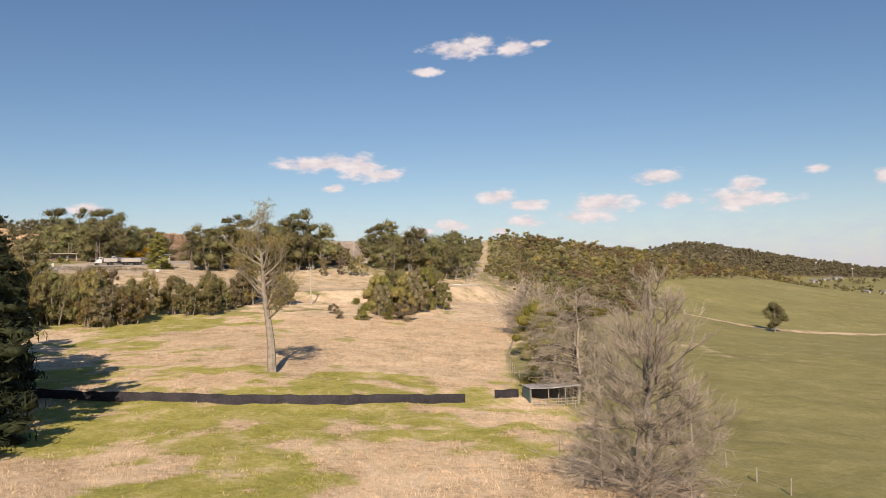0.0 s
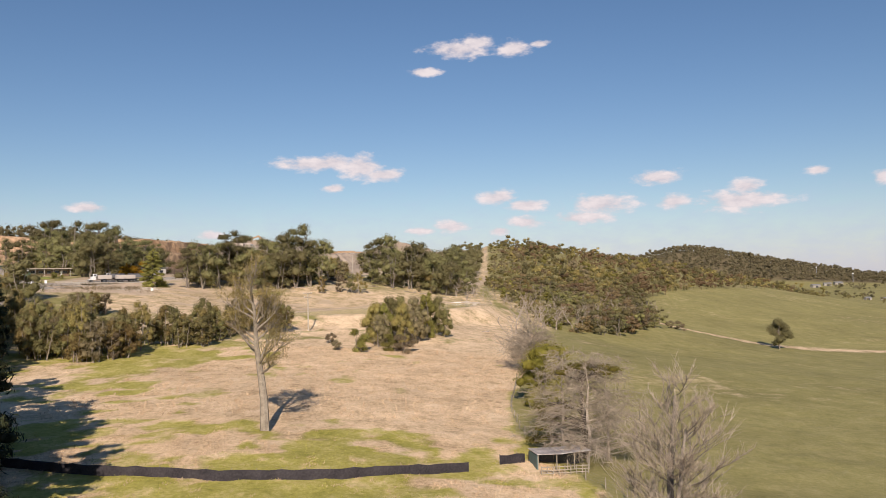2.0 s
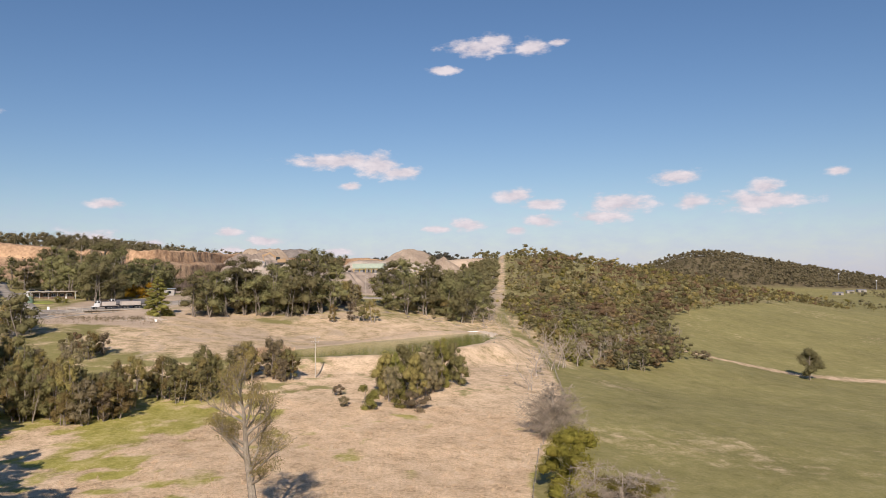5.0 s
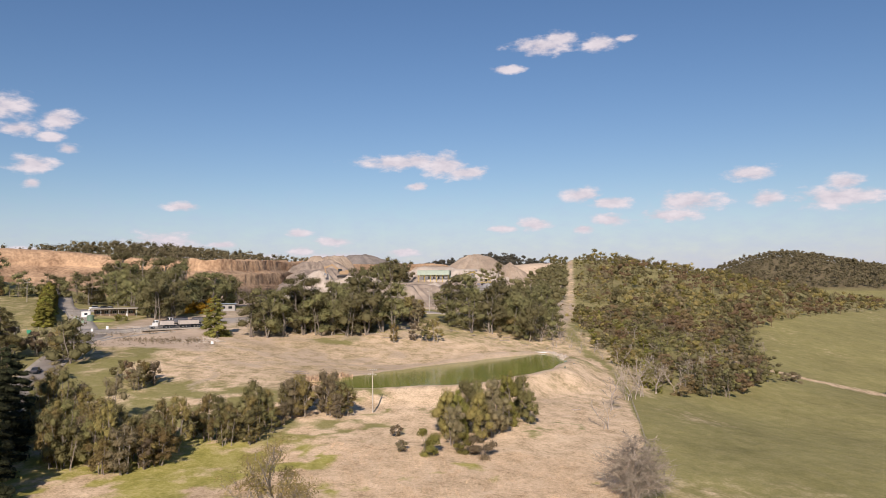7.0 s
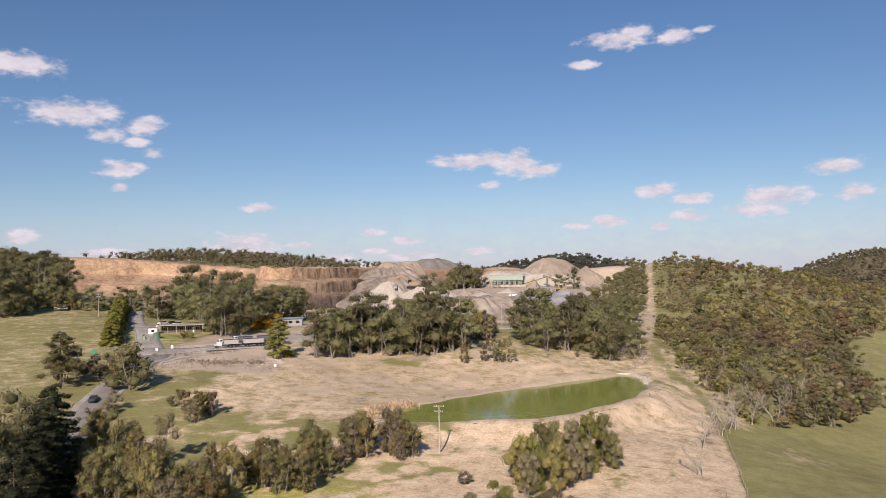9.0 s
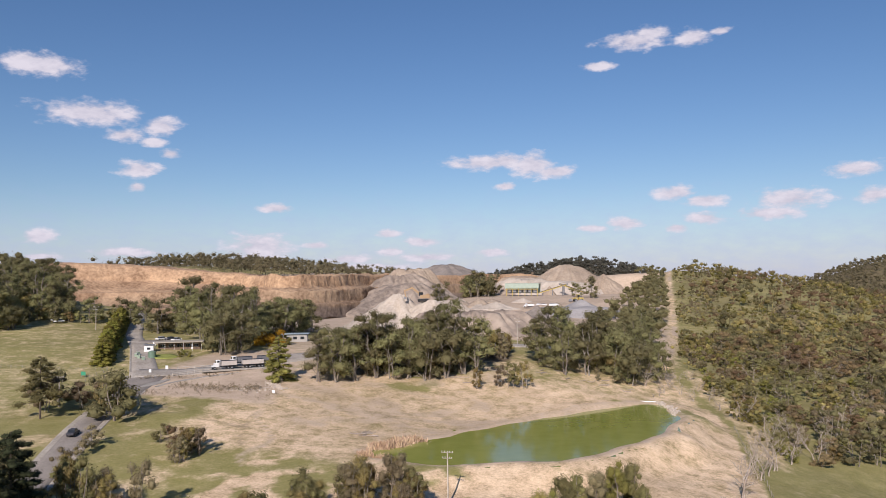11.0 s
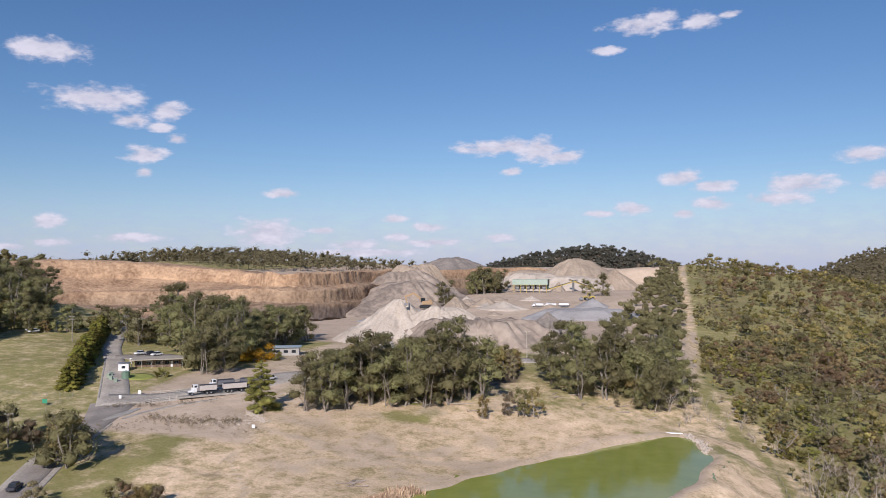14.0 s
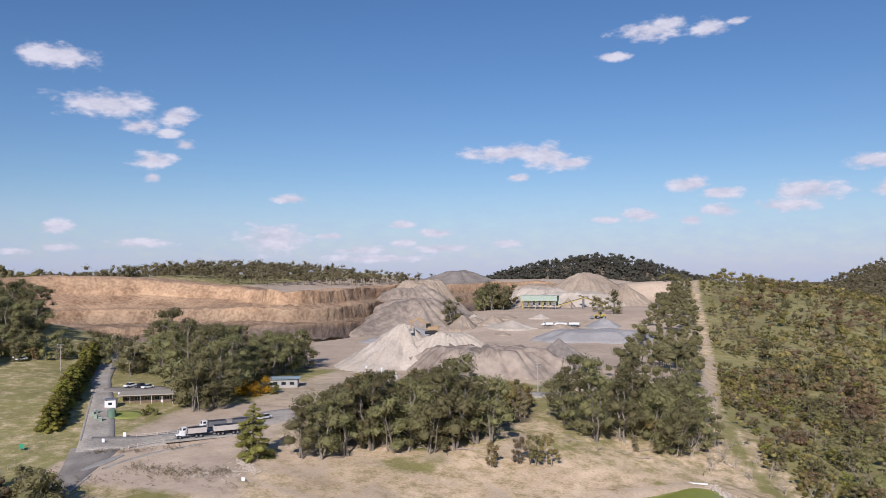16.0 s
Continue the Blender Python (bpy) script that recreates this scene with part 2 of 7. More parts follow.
def ground_material():
    m = bpy.data.materials.new("ground_cover")
    m.use_nodes = True
    t = m.node_tree
    add, link = t.nodes.new, t.links.new
    b = t.nodes["Principled BSDF"]
    b.inputs["Roughness"].default_value, b.inputs["Specular IOR Level"].default_value = 0.95, 0.15
    coord, zone = add("ShaderNodeTexCoord"), add("ShaderNodeVertexColor")
    zone.layer_name = "zone"
    parts = add("ShaderNodeSeparateColor")
    link(zone.outputs["Color"], parts.inputs[0])

    def noise_at(scale, detail=6, rough=0.6, stretch=None):
        n = add("ShaderNodeTexNoise")
        n.inputs["Scale"].default_value, n.inputs["Detail"].default_value = scale, detail
        n.inputs["Roughness"].default_value = rough
        link(coord.outputs["Object"], n.inputs["Vector"])
        return n.outputs["Fac"]

    def ramp(fac, *stops):
        r = add("ShaderNodeValToRGB")
        e = r.color_ramp.elements
        while len(e) < len(stops):
            e.new(0.5)
        for k, (p, c) in zip(e, stops):
            k.position, k.color = p, (*c, 1)
        link(fac, r.inputs["Fac"])
        return r.outputs["Color"]

    broad, middle, fine = noise_at(0.03), noise_at(0.22, 10, 0.74), noise_at(1.6, 6, 0.78)
    both = add("ShaderNodeMath")
    both.operation = "MULTIPLY_ADD"
    both.inputs[1].default_value = 0.45
    link(fine, both.inputs[0])
    half = add("ShaderNodeMath")
    half.operation = "MULTIPLY"
    half.inputs[1].default_value = 0.55
    link(middle, half.inputs[0])
    link(half.outputs[0], both.inputs[2])
    grain = both.outputs[0]
    green = ramp(grain, (0.38, (0.25, 0.238, 0.052)), (0.49, (0.39, 0.35, 0.09)), (0.61, (0.58, 0.48, 0.2)))
    pasture = ramp(grain, (0.38, (0.215, 0.198, 0.07)), (0.5, (0.28, 0.25, 0.098)), (0.62, (0.36, 0.31, 0.142)))
    straw = ramp(grain, (0.39, (0.37, 0.26, 0.15)), (0.49, (0.64, 0.475, 0.3)), (0.6, (0.82, 0.635, 0.43)))
    gravel = ramp(grain, (0.3, (0.36, 0.272, 0.19)), (0.5, (0.52, 0.405, 0.295)), (0.72, (0.63, 0.505, 0.38)))

    def blend(a, c, weight, width=0.5):
        push = add("ShaderNodeMath")
        push.operation = "MULTIPLY_ADD"
        push.inputs[1].default_value = width * 1.6
        link(middle, push.inputs[0])
        less = add("ShaderNodeMath")
        less.operation = "SUBTRACT"
        less.inputs[1].default_value = width * 0.8
        link(weight, less.inputs[0])
        link(less.outputs[0], push.inputs[2])
        span = add("ShaderNodeMapRange")
        span.interpolation_type = "SMOOTHSTEP"
        span.inputs["From Min"].default_value, span.inputs["From Max"].default_value = 0.25, 0.75
        link(push.outputs[0], span.inputs["Value"])
        mix = add("ShaderNodeMix")
        mix.data_type = "RGBA"
        link(span.outputs[0], mix.inputs["Factor"])
        link(a, mix.inputs["A"])
        link(c, mix.inputs["B"])
        return mix.outputs["Result"]

    colour = blend(green, pasture, parts.outputs[2], 0.3)
    colour = blend(colour, straw, parts.outputs[0], 0.7)
    colour = blend(colour, gravel, parts.outputs[1], 0.35)
    soil = ramp(grain, (0.36, (0.1, 0.076, 0.05)), (0.64, (0.2, 0.155, 0.105)))
    colour = blend(colour, soil, zone.outputs["Alpha"], 0.3)
    large = add("ShaderNodeMapRange")
    large.inputs["From Min"].default_value, large.inputs["From Max"].default_value = 0.3, 0.7
    large.inputs["To Min"].default_value, large.inputs["To Max"].default_value = 0.84, 1.16
    link(broad, large.inputs["Value"])
    hsv = add("ShaderNodeHueSaturation")
    link(large.outputs[0], hsv.inputs["Value"])
    link(colour, hsv.inputs["Color"])
    link(hsv.outputs["Color"], b.inputs["Base Color"])
    relief = add("ShaderNodeBump")
    relief.inputs["Strength"].default_value, relief.inputs["Distance"].default_value = 0.9, 0.36
    link(grain, relief.inputs["Height"])
    link(relief.outputs["Normal"], b.inputs["Normal"])
    return m


GROUND = ground_material()
STRAW = material("straw", (0.42, 0.3, 0.185), (0.66, 0.49, 0.33), scale=0.12, fine=0.8, islands=0.16)
ASPHALT = material("asphalt", (0.2, 0.172, 0.146), (0.33, 0.292, 0.25), scale=0.15, fine=2.5, bump=0.01)
DUSTY_ROAD = material("dusty_road", (0.28, 0.245, 0.2), (0.5, 0.445, 0.375), scale=0.12, fine=1.5, bump=0.02)
CONCRETE = material("concrete", (0.27, 0.245, 0.21), (0.42, 0.39, 0.34), scale=0.3)
PAINT_WHITE = material("white_paint", (0.68, 0.67, 0.65), (0.82, 0.81, 0.79), scale=0.6, rough=0.5)
SPOIL = material("spoil", (0.19, 0.152, 0.122), (0.41, 0.333, 0.262), scale=0.035, fine=0.3, bump=0.9)
SAND = material("crushed_stone", (0.4, 0.335, 0.265), (0.56, 0.485, 0.4), scale=0.12, fine=1.0, bump=0.3)
GREY_GRAVEL = material("grey_gravel", (0.17, 0.145, 0.122), (0.32, 0.275, 0.235), scale=0.09, fine=0.7, bump=0.4)
TAN_GRAVEL = material("tan_gravel", (0.26, 0.2, 0.145), (0.43, 0.345, 0.26), scale=0.08, fine=0.7, bump=0.4)
BLACK_CLOTH = material("shade_cloth", (0.02, 0.018, 0.022), (0.06, 0.052, 0.058), scale=0.5, rough=0.8)
PALE_TIMBER = material("bleached_timber", (0.36, 0.32, 0.265), (0.6, 0.55, 0.47), scale=1.2)
TIMBER = material("weathered_timber", (0.2, 0.17, 0.13), (0.4, 0.35, 0.28), scale=1.5)

# ---- lie of the land ----
def smooth(a, b, v):
    u = np.clip((np.asarray(v, float) - a) / (b - a), 0.0, 1.0)
    return u * u * (3.0 - 2.0 * u)


# Spot heights of the valley floor, the slopes and the ridge (x, y, z).
NEAR_SPOTS = [(-14, 76, -0.8), (0, 93, -1.8), (-24, 108, 1.4), (-60, 105, 0.5), (14, 60, -3), (50, 147, -4.5),
              (18, 220, 3), (11, 240, 4.6), (24, 294, 5), (65, 314, -2), (69, 284, -6), (104, 218, -8),
              (-37, 216, 6.9), (-20, 186, 4.0), (-72, 162, 4), (-82, 274, 13.8), (-53, 292, 11.6), (2, 340, 11.5),
              (-104, 272, 16.9), (-100, 279, 17.2), (-145, 300, 19.8), (-34, 328, 16), (-119, 204, 11), (-80, 335, 20),
              (0, 0, -3), (-100, 0, 1), (120, 0, -9), (30, 380, 12)]
FAR_SPOTS = [(152, 373, -15), (95, 340, -4), (260, 300, -17), (320, 600, -14), (380, 950, -2), (-180, 322, 24),
             (-205, 365, 27), (-262, 460, 33), (-330, 430, 43), (-200, 260, 19), (-320, 300, 30), (22, 445, 14),
             (50, 700, 34), (55, 890, 55), (110, 895, 48), (190, 890, 34), (260, 890, 21), (160, 560, 8), (90, 560, 17),
             (-60, 420, 24), (-150, 420, 24), (-250, 560, 24), (-60, 800, 28), (-420, 640, 40), (-460, 800, 48),
             (-700, 700, 52), (-300, 1000, 46), (0, 1150, 42), (-900, 300, 40), (700, 300, -18), (0, -400, -4)]


def plate(spots):
    p = np.array(spots, float)
    q = p[:, :2] / 100.0
    d2 = ((q[:, None] - q[None]) ** 2).sum(-1)
    k = 0.5 * d2 * np.log(d2 + 1e-9) + np.eye(len(q)) * 0.01
    b = np.c_[np.ones(len(q)), q]
    a = np.block([[k, b], [b.T, np.zeros((3, 3))]])
    return q, np.linalg.solve(a, np.r_[p[:, 2], 0, 0, 0])


PLATE_Q, PLATE_W = plate(NEAR_SPOTS + FAR_SPOTS)


def base_height(x, y):
    x, y = np.broadcast_arrays(np.asarray(x, float), np.asarray(y, float))
    xs, ys = np.clip(x, -950, 850) / 100.0, np.clip(y, -450, 1150) / 100.0
    h = PLATE_W[-3] + PLATE_W[-2] * xs + PLATE_W[-1] * ys
    for (a, b), w in zip(PLATE_Q, PLATE_W):
        d2 = (xs - a) ** 2 + (ys - b) ** 2
        h = h + w * 0.5 * d2 * np.log(d2 + 1e-9)
    return h


WATER = 9.9
# Shore of the dam as a bent long oval: axis from the shallow end to the weir.
POND_AXIS = [(-58, 243), (-44, 247), (-28, 259), (-12, 282), (-2, 303), (3, 319)]
POND_HALF = [5, 14, 20, 19, 14, 6]


def pond_depth(x, y):
    """Metres inside the shore of the dam (below 0: outside)."""
    x, y = np.broadcast_arrays(np.asarray(x, float), np.asarray(y, float))
    best = np.full(x.shape, -1e3)
    for (a, b), (c, d), r, s in zip(POND_AXIS, POND_AXIS[1:], POND_HALF, POND_HALF[1:]):
        ux, uy = c - a, d - b
        t = np.clip(((x - a) * ux + (y - b) * uy) / (ux * ux + uy * uy), 0, 1)
        best = np.maximum(best, r + (s - r) * t - np.hypot(x - a - t * ux, y - b - t * uy))
    return best + 0.8 * np.sin(x * 0.33 + 1) * np.sin(y * 0.27)


# Toe of the quarry wall, from the haul road round to the far corner.
TOE = [(-345, 470), (-338, 535), (-300, 552), (-250, 545), (-205, 562), (-185, 620), (-180, 700), (-165, 800), (-110, 900), (-40, 960)]


def face_lift(back):
    """Height of the quarry wall at a distance behind its toe: three faces, two benches."""
    return 23 + 9.5 * smooth(0, 5.5, back) + 1.0 * smooth(9, 33, back) + 8.5 * smooth(34, 40.5, back) + 1.5 * smooth(45, 84, back) + 9.0 * smooth(86, 95, back)


def toe_distance(x, y):
    """Signed metres behind the toe of the quarry wall (below 0: on the quarry floor)."""
    x, y = np.broadcast_arrays(np.asarray(x, float), np.asarray(y, float))
    best, sign = np.full(x.shape, 1e9), np.ones(x.shape)
    for (a, b), (c, d) in zip(TOE, TOE[1:]):
        ux, uy = c - a, d - b
        t = np.clip(((x - a) * ux + (y - b) * uy) / (ux * ux + uy * uy), 0, 1)
        e = np.hypot(x - a - t * ux, y - b - t * uy)
        side = np.where(ux * (y - b) - uy * (x - a) > 0, 1.0, -1.0)
        sign = np.where(e < best, side, sign)
        best = np.minimum(best, e)
    return best * sign


def height(x, y):
    x, y = np.broadcast_arrays(np.asarray(x, float), np.asarray(y, float))
    h = base_height(x, y)
    # Quarry: a level working floor inside the toe line, stepped wall behind it.
    dist = toe_distance(x, y)
    pit = smooth(395, 440, y + 0.25 * x) * smooth(12, -25, x - 0.04 * y) * smooth(-345, -325, x) * (1 - smooth(930, 960, y))
    floor = 23.5 + 10.0 * smooth(560, 760, y) * smooth(-190, -120, x)
    h = h * (1 - pit) + floor * pit
    wall = smooth(-6, 2, dist) * smooth(430, 500, y) * smooth(-1000, -800, x) * (1 - smooth(-60, 40, x))
    crest = face_lift(dist - 5) - 3.5 + 3.0 * smooth(150, 200, dist) + 11 * np.exp(-(((x + 398) / 72) ** 2)) * smooth(60, 103, dist)
    h = h * (1 - wall) + crest * wall
    # Dam: bed below the water and a low bank round the shore.
    p = pond_depth(x, y)
    near = smooth(-14, -1, p)
    h = h * (1 - near) + np.maximum(np.minimum(h, WATER + 1.6), WATER + 0.35) * near
    h = h - smooth(-0.8, 5, p) * (h - (WATER - 2.2))
    # The wide wooded hill beyond the field, and the plain round everything.
    hill = 72 * np.exp(-(((x - 590) / 185) ** 2) - ((y - 2120) / 280) ** 2) + 52 * np.exp(-(((x - 830) / 260) ** 2) - ((y - 2120) / 280) ** 2)
    far = smooth(1150, 1500, np.hypot(x, y - 100)) * smooth(900, 1300, np.hypot(x, y - 100))
    h = h * (1 - far) + (-16 + 0 * h) * far
    hill = hill + (98 * np.exp(-(((x + 90) / 265) ** 2)) + 30 * np.exp(-(((x + 360) / 170) ** 2))) * np.exp(-(((y - 2540) / 190) ** 2))
    return h + hill

# ---- ground ----
def value_noise(x, y, seed=0):
    """Smooth noise in 0..1 on a unit lattice."""
    xi, yi = np.floor(x).astype(np.int64), np.floor(y).astype(np.int64)
    u, v = x - xi, y - yi
    u, v = u * u * (3 - 2 * u), v * v * (3 - 2 * v)

    def corner(a, b):
        k = (a * 374761393 + b * 668265263 + seed * 974711) & 0xFFFFFFFF
        k = ((k ^ (k >> 13)) * 1274126177) & 0xFFFFFFFF
        return ((k ^ (k >> 16)) & 0xFFFF) / 65535.0

    return (corner(xi, yi) * (1 - u) + corner(xi + 1, yi) * u) * (1 - v) + (corner(xi, yi + 1) * (1 - u) + corner(xi + 1, yi + 1) * u) * v


def fractal(x, y, size, seed=0, octaves=4):
    x, y = np.broadcast_arrays(np.asarray(x, float), np.asarray(y, float))
    out, amp, total = 0.0, 1.0, 0.0
    for k in range(octaves):
        out = out + amp * value_noise(x / size * 2**k, y / size * 2**k, seed + k)
        total, amp = total + amp, amp * 0.55
    return out / total


def boundary_x(y):
    """Line of the stock fence between the straw paddock and the grazed field."""
    return np.interp(y, [40, 85, 117, 140, 209, 258, 313, 358, 445, 950], [20, 18, 9, 10, 24, 27.5, 27, 18, 17, 36])


def line_x(y):
    """Middle of the cleared line that runs up the wooded hill."""
    return np.interp(y, [335, 392, 513, 695, 905], [9, 13, 23, 33, 43])


def slope_edge(y):
    """East edge of the woods on the slope, against the grazed field."""
    return np.interp(y, [285, 300, 306, 350, 420, 465, 500, 600, 675, 900, 1000], [45, 52, 66, 90, 106, 113, 124, 190, 245, 410, 480])


def zones(x, y):
    """Weights of dry straw, gravel and grazed pasture."""
    side = boundary_x(y) - x
    n = fractal(x, y, 14, 3)
    big = fractal(x, y, 45, 9)
    # Near paddocks: how much of the cover is dead straw, broken up into ragged patches.
    lot = np.where(y < 91, 0.36 + 0.34 * smooth(-19, -24, x) * smooth(70, 62, y) + 0.42 * smooth(-14, -9, x) * smooth(74, 66, y) + 0.1 * smooth(-14, -6, x),
                   0.3 + 0.22 * smooth(-26, -32, x) + smooth(106, 122, y + 0.15 * (x + 20)) * (0.2 + 0.44 * smooth(-34, -26, x) - 0.2 * smooth(-54, -62, x)))
    lot = lot - 0.25 * smooth(158, 168, y) * smooth(-46, -54, x) * (1 - smooth(195, 210, y))
    lot = lot - 0.22 * np.exp(-(((x + 34) / 12) ** 2) - ((y - 203) / 9) ** 2)
    patch_n = fractal(x, y, 11, 3, 5)
    near = smooth(0.2, 0.8, lot + 1.3 * (patch_n - 0.5) + 1.1 * (fractal(x, y, 3.5, 13, 3) - 0.5)) * 0.95
    straw = near * smooth(-1.5, 1.5, side) * (1 - smooth(232, 250, y)) * smooth(-92, -80, x)
    straw = np.maximum(straw, (0.64 + 0.06 * smooth(-60, -20, x)) * (1 - 0.2 * smooth(318, 332, y)) * (1 - smooth(350, 385, y)) * smooth(-1, 2, side) * smooth(222, 240, y) * smooth(-120, -106, x + 8 * (n - 0.5)) - 0.4 * smooth(0.52, 0.66, n) * smooth(290, 310, y))
    straw = np.maximum(straw, 0.5 * smooth(0.42, 0.6, n) * smooth(-80, -95, x) * smooth(120, 150, y) * (1 - smooth(-135, -150, x)))
    mottle = 0.5 * smooth(0.38, 0.66, fractal(x, y, 5.5, 41)) * (0.6 + 0.8 * fractal(x, y, 22, 43))
    straw = np.maximum(straw, 0.7 * mottle)
    # Grazed field: a parched band, thin cover up the hill.
    grazed = smooth(1.5, -1.5, side)
    straw = np.where(side < 0, 0.2 * np.exp(-(((y - 172 - 0.06 * x) / 20) ** 2)) + 0.18 * smooth(0.5, 0.7, big) + 0.12 * smooth(330, 480, y), straw)
    straw = np.maximum(straw, 0.9 * np.exp(-(((y - 384 - 0.01 * x) / 6.0) ** 2)) * smooth(60, 90, x))
    left = smooth(-150, -165, x)
    grazed = np.maximum(np.maximum(grazed, left), np.maximum(0.9 * smooth(322, 340, y), 0.7 * smooth(176, 200, y)))
    straw = np.where(x < -155, 0.26 + 0.16 * big, straw)
    straw = np.maximum(straw, 0.42 * smooth(310, 330, y) * smooth(-115, -100, x) * (1 - smooth(0, 20, x - 0.03 * y)) * smooth(0.3, 0.5, n))
    # Dry grass up the cleared line, beside the dam bank and in a worn corner of the field.
    straw = np.maximum(straw, 0.62 * np.exp(-(((x - line_x(y)) / 5.5) ** 2)) * smooth(335, 352, y))
    straw = np.maximum(straw, 0.5 * smooth(14, 8, -side) * smooth(0, 2, -side) * smooth(268, 285, y) * (1 - smooth(380, 400, y)))
    straw = np.maximum(straw, 0.42 * np.exp(-(((x - 44) / 13) ** 2) - ((y - 256) / 15) ** 2))
    scrub = smooth(2, 8, -side) * smooth(4, -6, x - slope_edge(y)) * smooth(285, 300, y)
    foot = smooth(-114, -108, x) * smooth(-78, -90, x) * smooth(282, 290, y) * (1 - smooth(325, 335, y))
    yard = smooth(-142, -134, x) * smooth(-70, -80, x) * smooth(316, 328, y)
    pit = smooth(385, 410, y + 0.25 * x) * smooth(10, -10, x - 0.04 * y) * smooth(-345, -325, x)
    wall = smooth(-8, 2, toe_distance(x, y)) * (1 - smooth(112, 150, toe_distance(x, y))) * smooth(440, 480, y) * (1 - smooth(-60, 0, x))
    gravel = np.maximum(np.maximum(pit, wall), np.maximum(0.3 * scrub, np.maximum(0.5 * foot, 0.62 * yard)))
    # Bare apron in front of the weighbridge and the worn track under the trees.
    apron = smooth(-156, -150, x) * smooth(-96, -108, x + 0.25 * (y - 290)) * smooth(262 - 0.0 * x, 272, y) * (1 - smooth(345, 352, y))
    gravel = np.maximum(gravel, 0.75 * apron)
    track = np.exp(-(((y - 281 + 0.10 * (x + 100) - 34 * smooth(-70, 10, x)) / 3.0) ** 2)) * smooth(-112, -100, x) * (1 - smooth(-5, 5, x))
    gravel = np.maximum(gravel, 0.55 * track)
    # Bare red-brown earth along the cleared line and between the dam and the gum belt.
    gravel = np.maximum(gravel, 0.75 * np.exp(-(((x - line_x(y) - 1) / 2.2) ** 2)) * smooth(395, 410, y) * smooth(0.45, 0.6, fractal(x, y, 18, 71)))
    gravel = np.maximum(gravel, 0.5 * smooth(0.4, 0.62, fractal(x, y, 9, 72)) * smooth(-1, 3, side) * smooth(240, 262, y) * (1 - smooth(350, 370, y)) * smooth(-96, -86, x) * smooth(-4, -26, x + 0.25 * (y - 250)))
    gravel = np.maximum(gravel, 0.3 * smooth(1700, 1780, y))
    gravel = np.maximum(gravel, 0.6 * np.exp(-(((x + 96 - 0.35 * (265 - y) + 3 * np.sin(y * 0.2)) / 1.6) ** 2)) * smooth(218, 226, y) * (1 - smooth(262, 268, y)))
    shore = smooth(-4.5, -1, pond_depth(x, y))
    gravel = np.maximum(gravel, 0.55 * shore)
    return straw, gravel, grazed


# Washed-out gullies and worn stock tracks between the dam and the road.
GULLIES = [[(-97, 278), (-99, 262), (-95, 248), (-90, 236)], [(-95, 248), (-106, 250), (-118, 252)], [(-60, 300), (-57, 290), (-52, 284)], [(-14, 318), (-8, 310), (-6, 304)]]


def bare_soil(x, y):
    """Weight of dark bare earth: gullies, tracks and the litter under far woods."""
    x, y = np.broadcast_arrays(np.asarray(x, float), np.asarray(y, float))
    near = np.full(x.shape, 1e3)
    wob = 2.4 * (fractal(x, y, 7, 91, 3) - 0.5)
    for line in GULLIES:
        for (a, b), (c, d) in zip(line, line[1:]):
            ux, uy = c - a, d - b
            t = np.clip(((x - a) * ux + (y - b) * uy) / (ux * ux + uy * uy), 0, 1)
            near = np.minimum(near, np.hypot(x - a - t * ux, y - b - t * uy) + wob)
    gully = 0.46 * smooth(1.7, 0.2, near)
    slope = 0.42 * smooth(6, 14, x - np.maximum(boundary_x(y), line_x(y))) * smooth(8, -8, x - slope_edge(y)) * smooth(288, 300, y) * smooth(0.35, 0.6, fractal(x, y, 25, 92))
    belt = 0.7 * smooth(0.4, 0.6, fractal(x, y, 10, 93)) * smooth(308, 316, y - 0.62 * (x + 104)) * (1 - smooth(345, 352, y - 0.62 * (x + 104))) * smooth(-102, -96, x) * (1 - smooth(-46, -40, x))
    bank = (0.2 + 0.25 * fractal(x, y, 12, 94)) * smooth(238, 256, y) * (1 - smooth(340, 352, y)) * smooth(-100, -90, x) * smooth(12, 4, x)
    gully = np.maximum(gully, bank)
    return np.maximum(np.maximum(gully, slope), np.maximum(belt, 0.6 * smooth(1720, 1780, y)))


def graded(*stretches):
    """Grid lines from stretches of (start, end, step)."""
    return np.unique(np.concatenate([np.arange(a, b, s) for a, b, s in stretches]))


def sheet(name, xs, ys, lift, mat):
    gx, gy = np.meshgrid(xs, ys)
    gz = height(gx, gy) + lift(gx, gy)
    n, m = len(xs), len(ys)
    k = np.arange(n * m).reshape(m, n)
    faces = np.stack([k[:-1, :-1], k[:-1, 1:], k[1:, 1:], k[1:, :-1]], -1).reshape(-1, 4)
    mesh = bpy.data.meshes.new(name)
    mesh.from_pydata(np.stack([gx, gy, gz], -1).reshape(-1, 3), [], faces)
    mesh.polygons.foreach_set("use_smooth", np.ones(len(faces), bool))
    straw, gravel, grazed = zones(gx, gy)
    paint = np.stack([straw, gravel, grazed, bare_soil(gx, gy)], -1).reshape(-1).astype(np.float32)
    layer = mesh.color_attributes.new("zone", "FLOAT_COLOR", "POINT")
    layer.data.foreach_set("color", paint)
    mesh.materials.append(mat)
    return new(name, mesh)


